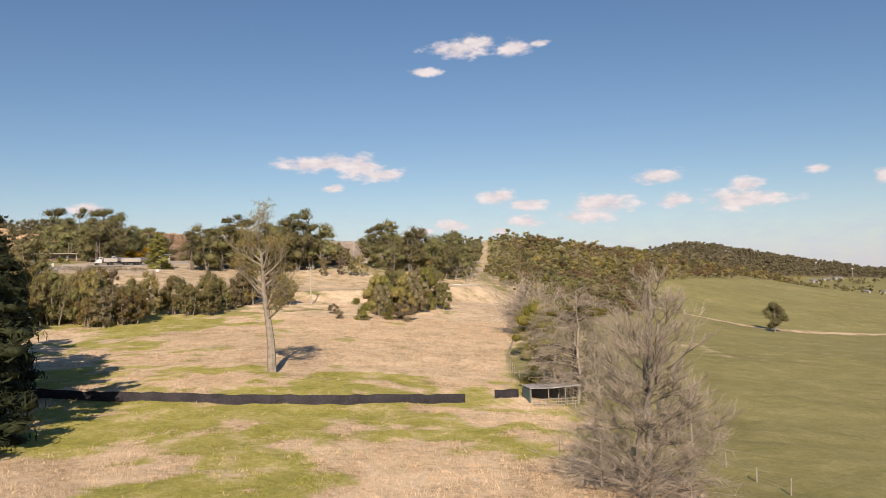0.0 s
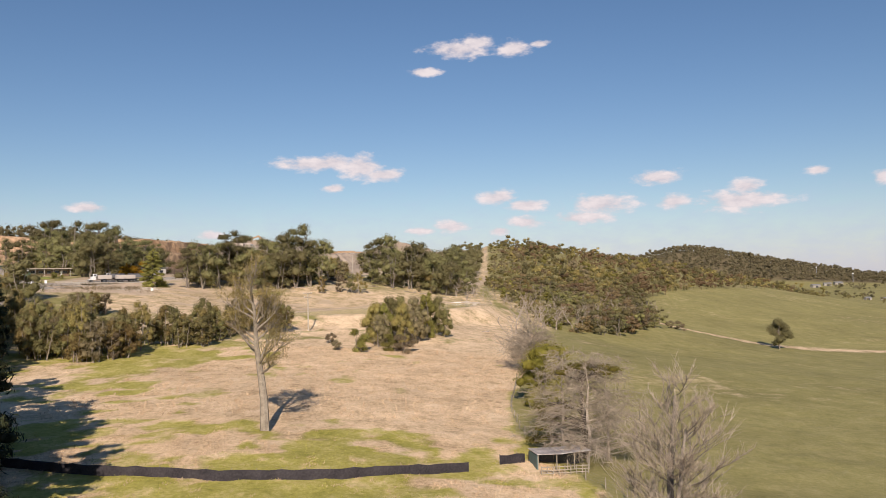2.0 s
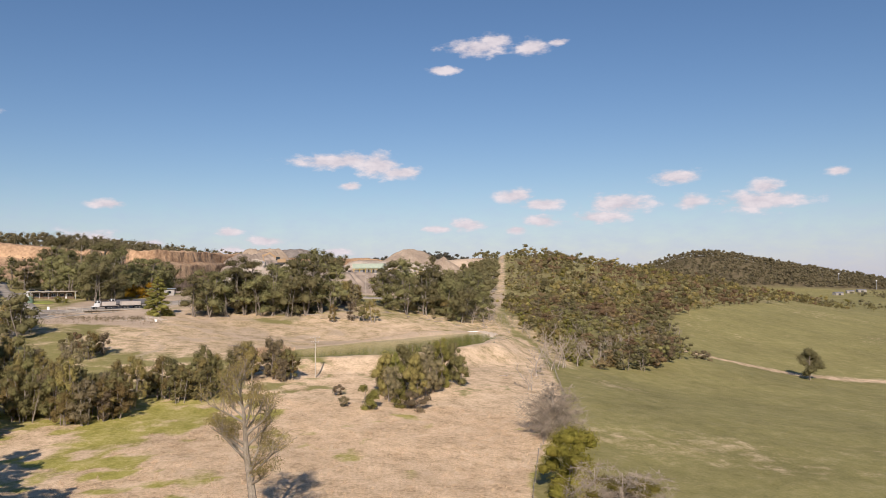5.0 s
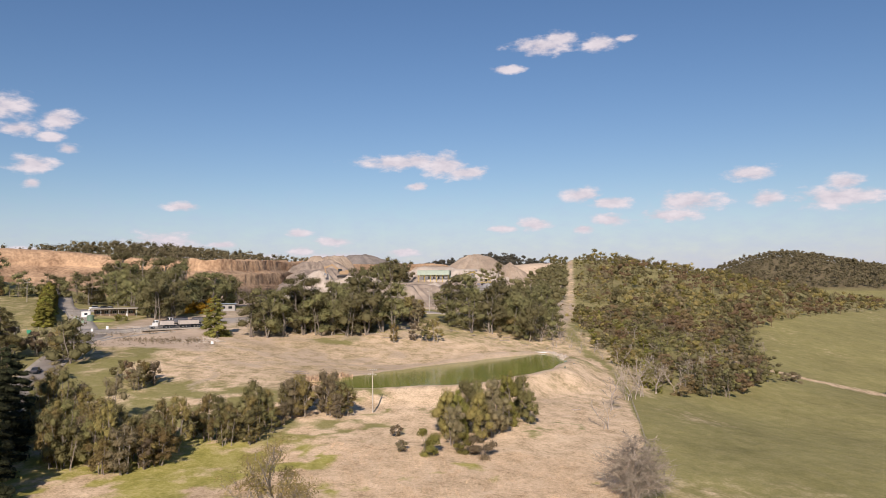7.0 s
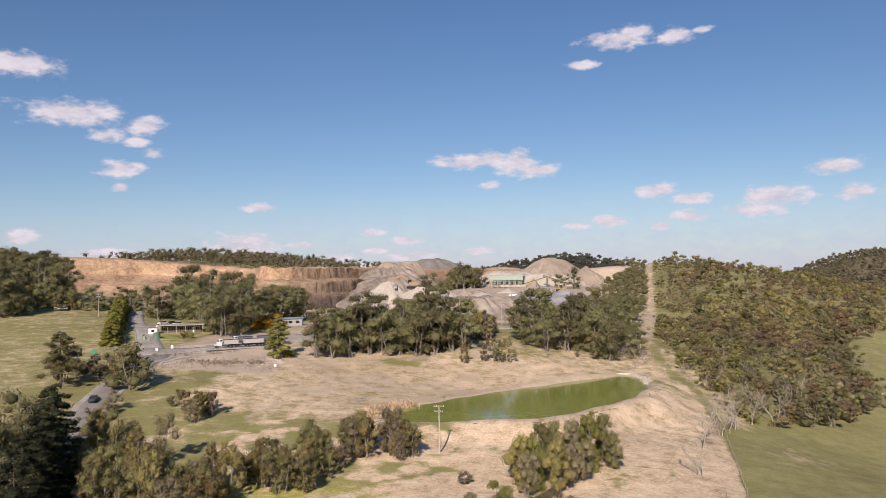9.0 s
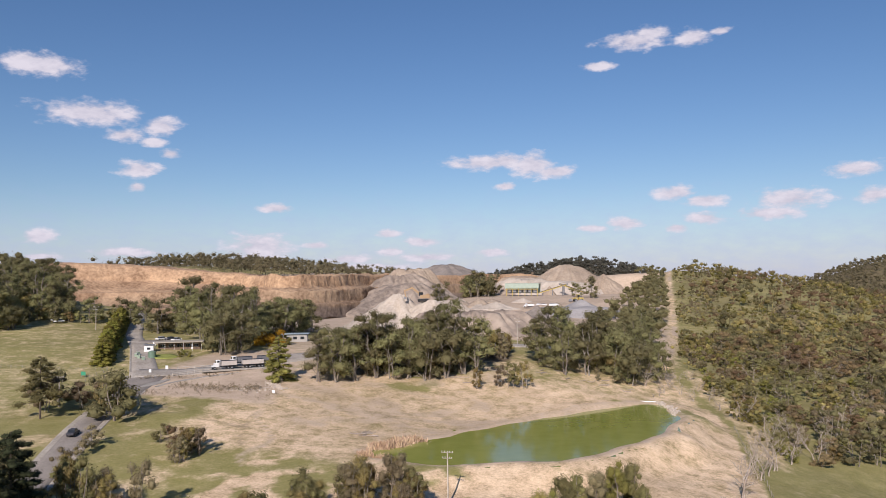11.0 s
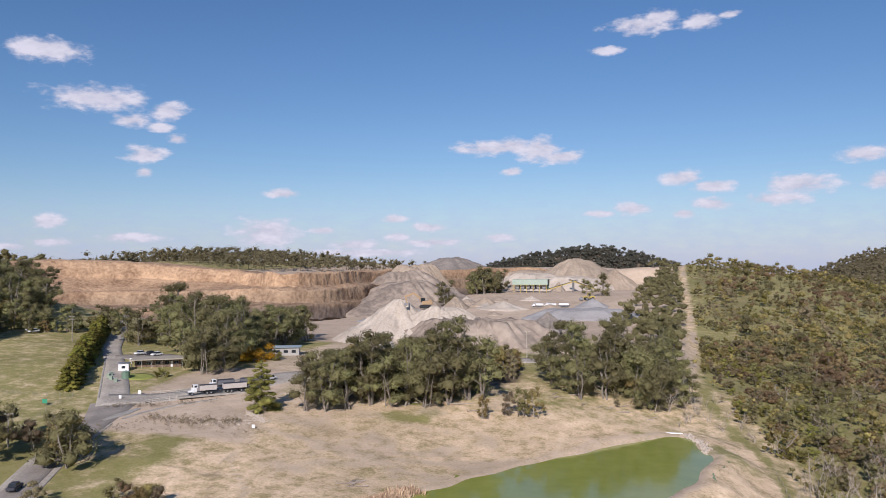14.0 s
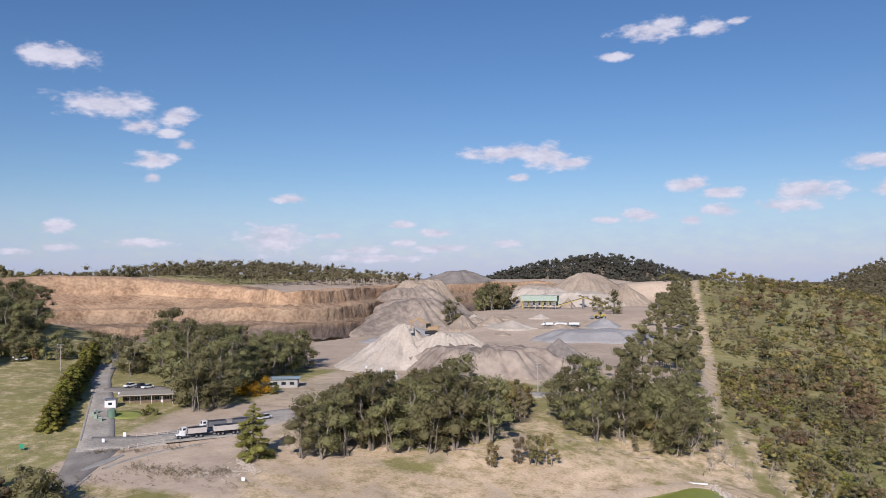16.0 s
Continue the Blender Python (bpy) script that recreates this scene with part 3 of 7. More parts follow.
ROAD_LINE = [(10, -160), (-28, -40), (-60, 60), (-95, 150), (-117, 204), (-129, 232), (-136, 251), (-143, 275), (-152, 295)]
HAUL_LINE = [(-150, 291), (-160, 306), (-175, 328), (-203, 365), (-232, 412), (-265, 462), (-290, 500)]
ENTRANCE_LINE = [(-156, 296), (-141, 303), (-128, 322), (-118, 338), (-104, 352), (-80, 372), (-45, 392), (-10, 405)]


def road_distance(x, y):
    """Metres from the middle of the nearest road."""
    x, y = np.broadcast_arrays(np.asarray(x, float), np.asarray(y, float))
    best = np.full(x.shape, 1e3)
    for line in (ROAD_LINE, HAUL_LINE, ENTRANCE_LINE):
        for (a, b), (c, d) in zip(line, line[1:]):
            ux, uy = c - a, d - b
            t = np.clip(((x - a) * ux + (y - b) * uy) / (ux * ux + uy * uy), 0, 1)
            best = np.minimum(best, np.hypot(x - a - t * ux, y - b - t * uy))
    return best


def rough_ground(x, y):
    tuft = 0.5 * (fractal(x, y, 2.6, 21, 2) - 0.5) + 0.8 * (fractal(x, y, 16, 5, 3) - 0.5)
    return tuft * (1 - smooth(-3, 0, pond_depth(x, y))) * smooth(8, 13, road_distance(x, y))


xs = graded((-4800, -900, 260), (-900, -320, 14), (-320, -130, 4), (-130, 60, 1.6), (60, 180, 4), (180, 620, 12), (620, 1400, 40), (1400, 4900, 260))
ys = graded((-1500, -100, 100), (-100, 40, 8), (40, 130, 1.3), (130, 360, 2.0), (360, 700, 5), (700, 1200, 12), (1200, 2760, 40), (2760, 4900, 260))
ground = tagged(sheet("ground", xs, ys, rough_ground, GROUND), "rolling farmland with dry straw, green pasture and bare quarry floor", "ground", kind="structure")


def mesh_object(name, verts, faces, mat, parent=None, label="", flat=True):
    mesh = bpy.data.meshes.new(name)
    mesh.from_pydata(verts, [], faces)
    if not flat:
        mesh.polygons.foreach_set("use_smooth", np.ones(len(mesh.polygons), bool))
    mesh.materials.append(mat)
    ob = new(name, mesh)
    if parent:
        ob.parent = parent
    if label:
        ob["label"] = label
    return ob


def part(name, bm, mat, parent=None, label=""):
    """Links a bmesh as one mesh object under a thing or a part."""
    mesh = bpy.data.meshes.new(name)
    bm.to_mesh(mesh)
    bm.free()
    mesh.materials.append(mat)
    ob = new(name, mesh)
    if parent:
        ob.parent = parent
    if label:
        ob["label"] = label
    return ob


def thing(name, m, label, category, group="", kind=""):
    ob = new(name)
    ob.matrix_world = m
    ob.empty_display_size = 0.3
    return tagged(ob, label, category, group, kind)


def on_ground(x, y, turn=0.0, size=1.0, lift=0.0):
    z = float(height(x, y) + rough_ground(x, y))
    return Matrix.LocRotScale((x, y, z + lift), Euler((0, 0, radians(turn))), (size, size, size))


# Dam water.
WATER_MAT = material("dam_water", (0.235, 0.262, 0.05), (0.29, 0.312, 0.07), scale=0.03, rough=0.1, spec=0.4)
wx, wy = np.meshgrid(np.linspace(-75, 20, 60), np.linspace(220, 335, 70))
inside = pond_depth(wx, wy) > -2.0
k = np.arange(wx.size).reshape(wx.shape)
quads = np.stack([k[:-1, :-1], k[:-1, 1:], k[1:, 1:], k[1:, :-1]], -1)
keep = inside[:-1, :-1] | inside[:-1, 1:] | inside[1:, 1:] | inside[1:, :-1]
used, inverse = np.unique(quads[keep], return_inverse=True)
tagged(mesh_object("water", np.stack([wx, wy, np.full(wx.shape, WATER)], -1).reshape(-1, 3)[used], inverse.reshape(-1, 4), WATER_MAT),
       "still green farm dam water", "water", kind="structure")


def ribbon(name, line, half, mat, label, lift=0.06, kind="structure", category="road"):
    """A strip that follows the ground along a line of (x, y)."""
    p = np.array(line, float)
    s = np.r_[0, np.cumsum(np.hypot(*np.diff(p, axis=0).T))]
    u = np.arange(0, s[-1], 2.0)
    c = np.stack([np.interp(u, s, p[:, 0]), np.interp(u, s, p[:, 1])], 1)
    for _ in range(6):
        c[1:-1] = (c[:-2] + c[1:-1] * 2 + c[2:]) / 4
    d = np.gradient(c, axis=0)
    d /= np.linalg.norm(d, axis=1)[:, None]
    side = np.stack([d[:, 1], -d[:, 0]], 1)
    w = np.interp(u, s, np.broadcast_to(half, (len(p),)))
    rows = []
    mid = height(c[:, 0], c[:, 1])
    for f in (-1.06, -1.0, -0.5, 0.0, 0.5, 1.0, 1.06):
        q = c + side * (f * w)[:, None]
        z = np.maximum(height(q[:, 0], q[:, 1]), mid - 0.4) + 0.12 + lift
        rows.append(np.c_[q, z - (0.5 if abs(f) > 1 else 0.0)])
    v = np.stack(rows, 1)
    n, m = v.shape[:2]
    k = np.arange(n * m).reshape(n, m)
    f = np.stack([k[:-1, :-1], k[:-1, 1:], k[1:, 1:], k[1:, :-1]], -1).reshape(-1, 4)
    return tagged(mesh_object(name, v.reshape(-1, 3), f, mat, flat=False), label, category, kind=kind)


ribbon("road", ROAD_LINE, [2.9, 2.9, 2.9, 2.9, 2.9, 2.9, 3.0, 3.8, 6.5], ASPHALT, "grey bitumen country road between grass verges")
ribbon("haul_road", HAUL_LINE, [4.6, 4.2, 3.5, 3.2, 3.1, 3.2, 4], DUSTY_ROAD, "pale dusty haul road up to the quarry", lift=0.08)
ribbon("entrance_road", ENTRANCE_LINE, [6, 5, 7, 7, 5, 4, 4, 4], DUSTY_ROAD,
       "dusty grey quarry entrance road", lift=0.1)
for name, off in (("verge", -3.6), ("verge", 3.6)):
    line = np.array(ROAD_LINE[1:-1], float)
    d = np.gradient(line, axis=0)
    d /= np.linalg.norm(d, axis=1)[:, None]
    ribbon(name, (line + np.stack([d[:, 1], -d[:, 0]], 1) * off).tolist(), 0.8, DUSTY_ROAD, "pale gravel shoulder of the country road", lift=-0.04)

# ---- trees ----
def tube(points, radii, sides=5):
    """Tapered limb: verts and faces round a line of points."""
    p = np.array(points, float)
    d = np.gradient(p, axis=0)
    d /= np.linalg.norm(d, axis=1)[:, None] + 1e-9
    ref = np.where(np.abs(d[:, 2:3]) > 0.9, [[1.0, 0, 0]], [[0, 0, 1.0]])
    a = np.cross(d, ref)
    a /= np.linalg.norm(a, axis=1)[:, None] + 1e-9
    b = np.cross(d, a)
    ang = np.arange(sides) * 2 * np.pi / sides
    ring = a[:, None] * np.cos(ang)[None, :, None] + b[:, None] * np.sin(ang)[None, :, None]
    v = (p[:, None] + ring * np.asarray(radii, float)[:, None, None]).reshape(-1, 3)
    k = np.arange(len(p) * sides).reshape(len(p), sides)
    r = np.roll(k, -1, axis=1)
    f = np.stack([k[:-1], r[:-1], r[1:], k[1:]], -1).reshape(-1, 4)
    return v, f


class Soup:
    """Collects verts and quads of many pieces into one mesh."""

    def __init__(self):
        self.v, self.f, self.n = [], [], 0

    def add(self, v, f):
        self.v.append(np.asarray(v, float))
        self.f.append(np.asarray(f) + self.n)
        self.n += len(v)

    def limb(self, points, radii, sides=5):
        self.add(*tube(points, radii, sides))

    def build(self, name, mat, parent=None, label=""):
        return mesh_object(name, np.concatenate(self.v), [q for f in self.f for q in f.tolist()], mat, parent, label)


def round_lump(divisions):
    bm = bmesh.new()
    bmesh.ops.create_icosphere(bm, subdivisions=divisions, radius=1.0)
    v, f = np.array([p.co[:] for p in bm.verts]), np.array([[p.index for p in q.verts] for q in bm.faces])
    bm.free()
    return v, f


LUMP, SMALL_LUMP = round_lump(2), round_lump(1)


def foliage(rng, centres, radii, count, size, droop=0.0, fill=0.35, flat=1.0, wide=0.5, dense=0.74, lump=LUMP):
    """Leaf clumps: a ragged close-packed heart in each, and pointed sprays all over and round it, mostly facing outward."""
    centres, radii = np.array(centres, float), np.array(radii, float)
    weight = radii.prod(axis=1) ** 0.67
    which = rng.choice(len(centres), count, p=weight / weight.sum())
    way = rng.normal(size=(count, 3))
    way /= np.linalg.norm(way, axis=1)[:, None]
    way[:, 2] = np.where(way[:, 2] < -0.5, -way[:, 2] * 0.6, way[:, 2])
    far = (fill + (1 - fill) * rng.random(count) ** 0.5) * (0.85 + 0.4 * rng.random(count))
    c = centres[which] + way * radii[which] * far[:, None]
    n = way * flat + rng.normal(size=(count, 3)) * 0.35 + [0, -0.1, 0.2]
    n /= np.linalg.norm(n, axis=1)[:, None]
    a = np.cross(n, rng.normal(size=(count, 3)))
    a[:, 2] -= droop
    a -= n * (a * n).sum(1)[:, None]
    a /= np.linalg.norm(a, axis=1)[:, None] + 1e-9
    b = np.cross(n, a)
    s = size * (0.5 + 1.0 * rng.random(count))[:, None]
    v = np.stack([c - a * s + b * s * wide * rng.random((count, 1)), c - a * s * rng.uniform(-0.3, 0.6, (count, 1)) - b * s * wide, c + a * s], 1).reshape(-1, 3)
    f = np.arange(count * 3).reshape(count, 3)
    if dense:
        lv, lf = lump
        k = len(centres)
        bump = dense * rng.uniform(0.62, 1.12, (k, len(lv), 1))
        hearts = (centres[:, None] + lv[None] * bump * radii[:, None] * [1, 1, 0.92]).reshape(-1, 3)
        f = np.concatenate([f, (lf[None] + (count * 3 + np.arange(k) * len(lv))[:, None, None]).reshape(-1, 3)])
        v = np.concatenate([v, hearts])
    return v, f


def tree(name, seed, height_m, spread, label, leaf, bark=BARK, count=1500, leaf_size=0.42, clear=0.35, stems=1, clumps=11, category="tree", lean=0.06, trunk=0.022, fill=0.35, droop=0.3, squash=0.75, puff=1.0, dense=0.74, lump=SMALL_LUMP):
    """A broadleaved tree: leaning trunk, forking limbs, and leaf clumps at the limbs' ends."""
    rng = np.random.default_rng(seed)
    root = thing(name, pose(0, 0, -500), label, category)
    wood = Soup()
    centres, radii = [], []
    for s in range(stems):
        base = np.array([*rng.normal(size=2) * (0.04 * height_m if stems > 1 else 0), -0.6])
        top = np.array([*(base[:2] + rng.normal(size=2) * lean * height_m + (rng.normal(size=2) * spread * 0.35 if stems > 1 else 0)), height_m * 0.86])
        line = np.array([base + (top - base) * f + [*rng.normal(size=2) * 0.012 * height_m * (0 < f < 1), 0] for f in np.linspace(0, 1, 7)])
        r0 = height_m * trunk / math.sqrt(stems)
        wood.limb(line, r0 * np.linspace(1.15, 0.18, 7), 6)
        for k in range(max(3, clumps // stems)):
            f = clear + (1 - clear) * (k + rng.random()) / max(3, clumps // stems)
            start = np.array([np.interp(f * 0.86, np.linspace(0, 1, 7), line[:, i]) for i in range(3)])
            turn = rng.random() * 6.283 + k * 2.4
            reach = spread * (0.35 + 0.65 * rng.random()) * math.sin(math.pi * min(0.97, 0.22 + 0.72 * (f - clear) / (1 - clear)))
            end = start + [math.cos(turn) * reach, math.sin(turn) * reach, height_m * (0.05 + 0.1 * rng.random())]
            bend = (start + end) / 2 + [0, 0, reach * 0.12]
            wood.limb([start, bend, end], r0 * np.array([0.42, 0.28, 0.1]), 3)
            r = spread * (0.27 + 0.24 * rng.random()) * puff
            centres.append(end)
            radii.append((r, r, r * squash))
    wood.build("trunk", bark, root)
    v, f = foliage(rng, centres, radii, count, leaf_size, droop, fill + 0.25, dense=dense, lump=lump)
    mesh_object("crown", v, f.tolist(), leaf, root, flat=False)
    return root


def conifer(name, seed, height_m, spread, label, leaf, count=2600, leaf_size=0.4, power=0.8, base=0.06, sparse=0.0):
    """A cone-shaped conifer: straight trunk with whorls of drooping boughs."""
    rng = np.random.default_rng(seed)
    root = thing(name, pose(0, 0, -500), label, "conifer")
    wood = Soup()
    wood.limb([(0, 0, -0.6), (0, 0, height_m * 0.5), (0, 0, height_m)], [height_m * 0.02, height_m * 0.012, 0.03], 6)
    centres, radii = [], []
    n = int(26 + height_m)
    for k in range(n):
        f = base + (1 - base) * (k + 0.5) / n
        turn = k * 2.4 + rng.random()
        reach = spread * (1 - f) ** power * (0.75 + 0.4 * rng.random()) + 0.25
        end = np.array([math.cos(turn) * reach, math.sin(turn) * reach, height_m * f - reach * 0.16])
        wood.limb([(0, 0, height_m * f), end], [0.09, 0.03], 3)
        for g in (0.45, 0.8, 1.0):
            if rng.random() < sparse:
                continue
            centres.append([end[0] * g, end[1] * g, height_m * f - reach * 0.16 * g])
            radii.append((0.3 * reach + 0.3, 0.3 * reach + 0.3, 0.16 * reach + 0.3))
    wood.build("trunk", DARK_BARK, root)
    v, f = foliage(rng, centres, radii, count, leaf_size, 0.2, 0.3, wide=0.3, dense=0.7, lump=SMALL_LUMP)
    mesh_object("crown", v, f.tolist(), leaf, root, flat=False)
    return root


def bare_tree(name, seed, height_m, spread, label, stems=1, boughs=60, twigs=22, droop=0.0, bark=DEAD_WOOD, twig=DEAD_TWIG, lean=0.0, twig_r=0.03, low=0.08, girth=0.017, taper=0.75, thick=1.0):
    """A leafless tree: trunks, boughs all the way up, and sprays of fine twigs along each bough."""
    rng = np.random.default_rng(seed)
    root = thing(name, pose(0, 0, -500), label, "dead tree")
    wood, fine = Soup(), Soup()
    for s in range(stems):
        base = np.array([*(rng.normal(size=2) * 0.05 * height_m * (stems > 1)), -0.6])
        top = np.array([base[0] * 2.2 + lean * height_m, base[1] * 2.2, height_m * (1 - 0.12 * s)])
        line = np.array([base + (top - base) * f + [*rng.normal(size=2) * 0.01 * height_m * (f > 0), 0] for f in np.linspace(0, 1, 8)])
        wood.limb(line, height_m * girth * np.linspace(1.1, 0.12, 8), 6)
        for k in range(boughs // stems):
            f = low + (1 - low) * (k + rng.random()) / (boughs // stems)
            start = np.array([np.interp(f, np.linspace(0, 1, 8), line[:, i]) for i in range(3)])
            turn = rng.random() * 6.283
            reach = spread * (0.45 + 0.55 * rng.random()) * (1 - taper * f**1.5)
            up = (0.35 + 0.5 * rng.random()) * (1 - droop) - 0.25 * droop
            end = start + [math.cos(turn) * reach, math.sin(turn) * reach, reach * up]
            bend = start * 0.45 + end * 0.55 + [*rng.normal(size=2) * 0.06 * reach, reach * 0.12]
            r = height_m * 0.0052 * thick * (1.1 - f)
            wood.limb([start, bend, end], [r, r * 0.6, r * 0.2], 4)
            for _ in range(twigs):
                g = 0.2 + 0.8 * rng.random()
                a = start + (bend - start) * min(1, g * 2) if g < 0.5 else bend + (end - bend) * (2 * g - 1)
                way = rng.normal(size=3) + [math.cos(turn) * 0.9, math.sin(turn) * 0.9, 0.25 - droop]
                way = way / np.linalg.norm(way) * reach * (0.16 + 0.3 * rng.random())
                fine.limb([a, a + way], [twig_r, twig_r * 0.3], 3)
    wood.build("trunk", bark, root)
    tagged(fine.build("twig_spray", twig, root), "fine grey leafless twigs", kind="stuff")
    return root


def branching(name, seed, height_m, label, stems=1, limbs=8, first=0.35, reach=0.42, rise=0.75, girth=0.025, forks=5, twigs=8, twig_r=0.02, wander=0.16, bark=DEAD_WOOD, twig=DEAD_TWIG, leafy=None, tip=0.25, lean=(0.0, 0.0), kind="dead tree", stout=1.0):
    """A tree that forks three times: trunk, limbs, boughs and sprays of twigs, each bent and tapered."""
    rng = np.random.default_rng(seed)
    root = thing(name, pose(0, 0, -500), label, kind)
    wood, fine, ends = Soup(), Soup(), []

    def grow(start, way, length, r0, r1, bits, up):
        pts, p = [np.array(start, float)], np.array(start, float)
        way = np.array(way, float) / np.linalg.norm(way)
        for _ in range(bits):
            way = way + rng.normal(size=3) * wander + [0, 0, up]
            way /= np.linalg.norm(way)
            p = p + way * length / bits
            pts.append(p)
        pts = np.array(pts)
        wood.limb(pts, np.linspace(r0, r1, len(pts)), 7 if r0 > 0.15 else 4)
        return pts

    def at(pts, f):
        k = np.linspace(0, 1, len(pts))
        return np.array([np.interp(f, k, pts[:, i]) for i in range(3)])

    def sideways(f, out):
        a = rng.random() * 6.283
        return np.array([math.cos(a) * out, math.sin(a) * out, rise * (0.35 + 0.9 * f)])

    for s in range(stems):
        tall = height_m * (1 - 0.13 * s)
        off = rng.normal(size=2) * 0.035 * height_m * (stems > 1)
        base = girth * height_m * (1 - 0.2 * s)
        stem = grow((*off, -0.6), (lean[0] + off[0] * 0.05, lean[1] + off[1] * 0.05, 1), tall, base, base * tip, 8, 0.08)
        for k in range(limbs):
            f = first + (1 - first) * (k + rng.random()) / limbs
            long = height_m * reach * (0.6 + 0.5 * rng.random()) * (1.1 - 0.55 * f)
            limb = grow(at(stem, f), sideways(f, 1.0), long, base * (0.42 - 0.22 * f) * stout, 0.03 * stout, 5, 0.05)
            for _ in range(forks):
                g = 0.25 + 0.75 * rng.random()
                bough = grow(at(limb, g), sideways(f, 1.0) + (limb[-1] - limb[0]) / long * 0.9, long * (0.3 + 0.3 * rng.random()), (0.03 + 0.03 * (1 - g)) * stout, 0.015 * stout, 3, 0.04)
                for _ in range(twigs):
                    a = at(bough, 0.15 + 0.85 * rng.random())
                    way = sideways(f, 0.8) + (bough[-1] - bough[0]) / np.linalg.norm(bough[-1] - bough[0]) + rng.normal(size=3) * 0.3
                    way = way / np.linalg.norm(way) * long * (0.1 + 0.16 * rng.random())
                    fine.limb([a, a + way], [twig_r, twig_r * 0.35], 3)
                    ends.append(a + way)
    wood.build("trunk", bark, root)
    tagged(fine.build("twig_spray", twig, root), "fine grey twigs", kind="stuff")
    if leafy:
        mat, count, size, r = leafy
        pick = [ends[i] for i in rng.choice(len(ends), min(len(ends), 260), replace=False)]
        v, f = foliage(rng, pick, [(r, r, r * 0.8)] * len(pick), count, size, 0.6, 0.1, dense=0)
        mesh_object("crown", v, f.tolist(), mat, root, "thin drooping grey-green foliage")
    return root


def plant(kind, x, y, size=1.0, turn=0.0, label="", group="", tall=1.0, sink=0.0):
    m = on_ground(x, y, turn, size, -sink) @ Matrix.Diagonal((1, 1, tall, 1))
    ob = copy_thing(kind, m)
    return tagged(ob, label, group=group)


def retire(*kinds):
    """Takes away the patterns from which the copies were made."""
    for kind in kinds:
        for o in (*kind.children_recursive, kind):
            bpy.data.objects.remove(o)


GUM_SHAPES = ((1, 17, 5.2, .12, 19, .8, 2), (2, 18, 4.8, .34, 14, .72, 1), (3, 14, 5.0, .06, 20, .85, 3), (4, 19, 4.8, .26, 16, .75, 2), (5, 16, 5.6, .1, 19, .75, 2), (6, 12, 4.6, .04, 17, .9, 3))
GUMS = [tree("gum_tree", s, h, w, "grey-green gum tree with forked pale trunk", GUM_LEAF, SHADED_BARK, count=2400, leaf_size=0.28, clear=f, clumps=k, lean=0.09, squash=q, stems=t, puff=1.0, dense=0.62) for s, h, w, f, k, q, t in GUM_SHAPES]
SAPLINGS = [tree("wattle_tree", s, 9.5, 2.1, "slender olive wattle tree with several stems", m, BARK, count=2000, leaf_size=0.19, clear=0.14, stems=3, clumps=18, puff=1.05, lean=0.03, droop=0.6, squash=1.25, dense=0.66) for s, m in ((11, WATTLE_LEAF), (12, WATTLE_LEAF), (13, SCRUB_LEAF), (14, GREY_LEAF))]
SHEOAKS = [tree("wattle_tree", s, 12, 2.7, "dense olive wattle tree beside the dam", m, BARK, count=4600, leaf_size=0.2, clear=0.03, stems=2, clumps=24, puff=1.15, lean=0.03, droop=0.5, squash=1.2) for s, m in ((15, WATTLE_LEAF), (16, SCRUB_LEAF), (17, GREY_LEAF), (18, BRIGHT_LEAF))]
BUSHES = [tree("bush", s, 3.4, 1.9, "rounded bright green bush in dry grass", BRIGHT_LEAF, BARK, count=2200, leaf_size=0.12, clear=0.08, stems=2, clumps=9, category="bush") for s in (21, 22)]
GREY_BUSHES = [tree("bush", s, 3.2, 1.8, "grey-green scrubby bush in dry grass", GREY_LEAF, BARK, count=2000, leaf_size=0.12, clear=0.08, stems=2, clumps=9, category="bush") for s in (24, 25)]
SLOPE_SHAPES = ((81, 7, 3.6, SCRUB_LEAF), (82, 6.5, 3.4, WATTLE_LEAF), (83, 9, 3.6, GUM_LEAF), (84, 6, 3.2, GREY_LEAF), (85, 8, 3.8, BROWN_LEAF), (86, 8, 3.4, SCRUB_LEAF), (87, 5, 3.2, BRIGHT_LEAF), (88, 5, 3.4, BROWN_LEAF))
SLOPE_TREES = [tree("hillside_tree", s, h, w, "olive and brown scrub tree on the wooded slope", m, BARK, count=900, leaf_size=0.23, clear=0.08, stems=3, clumps=15, puff=1.05, lean=0.05, squash=0.8, dense=0.68) for s, h, w, m in SLOPE_SHAPES]
SCRUBS = [tree("scrub_tree", s, 8, 3.4, "olive scrub tree with several stems among dry grass", m, BARK, count=900, leaf_size=0.26, clear=0.14, stems=2, clumps=11, puff=1.15, lean=0.05, squash=0.8) for s, m in ((31, SCRUB_LEAF), (32, WATTLE_LEAF), (33, GUM_LEAF), (34, GREY_LEAF), (35, BROWN_LEAF), (36, SCRUB_LEAF), (37, BRIGHT_LEAF))]

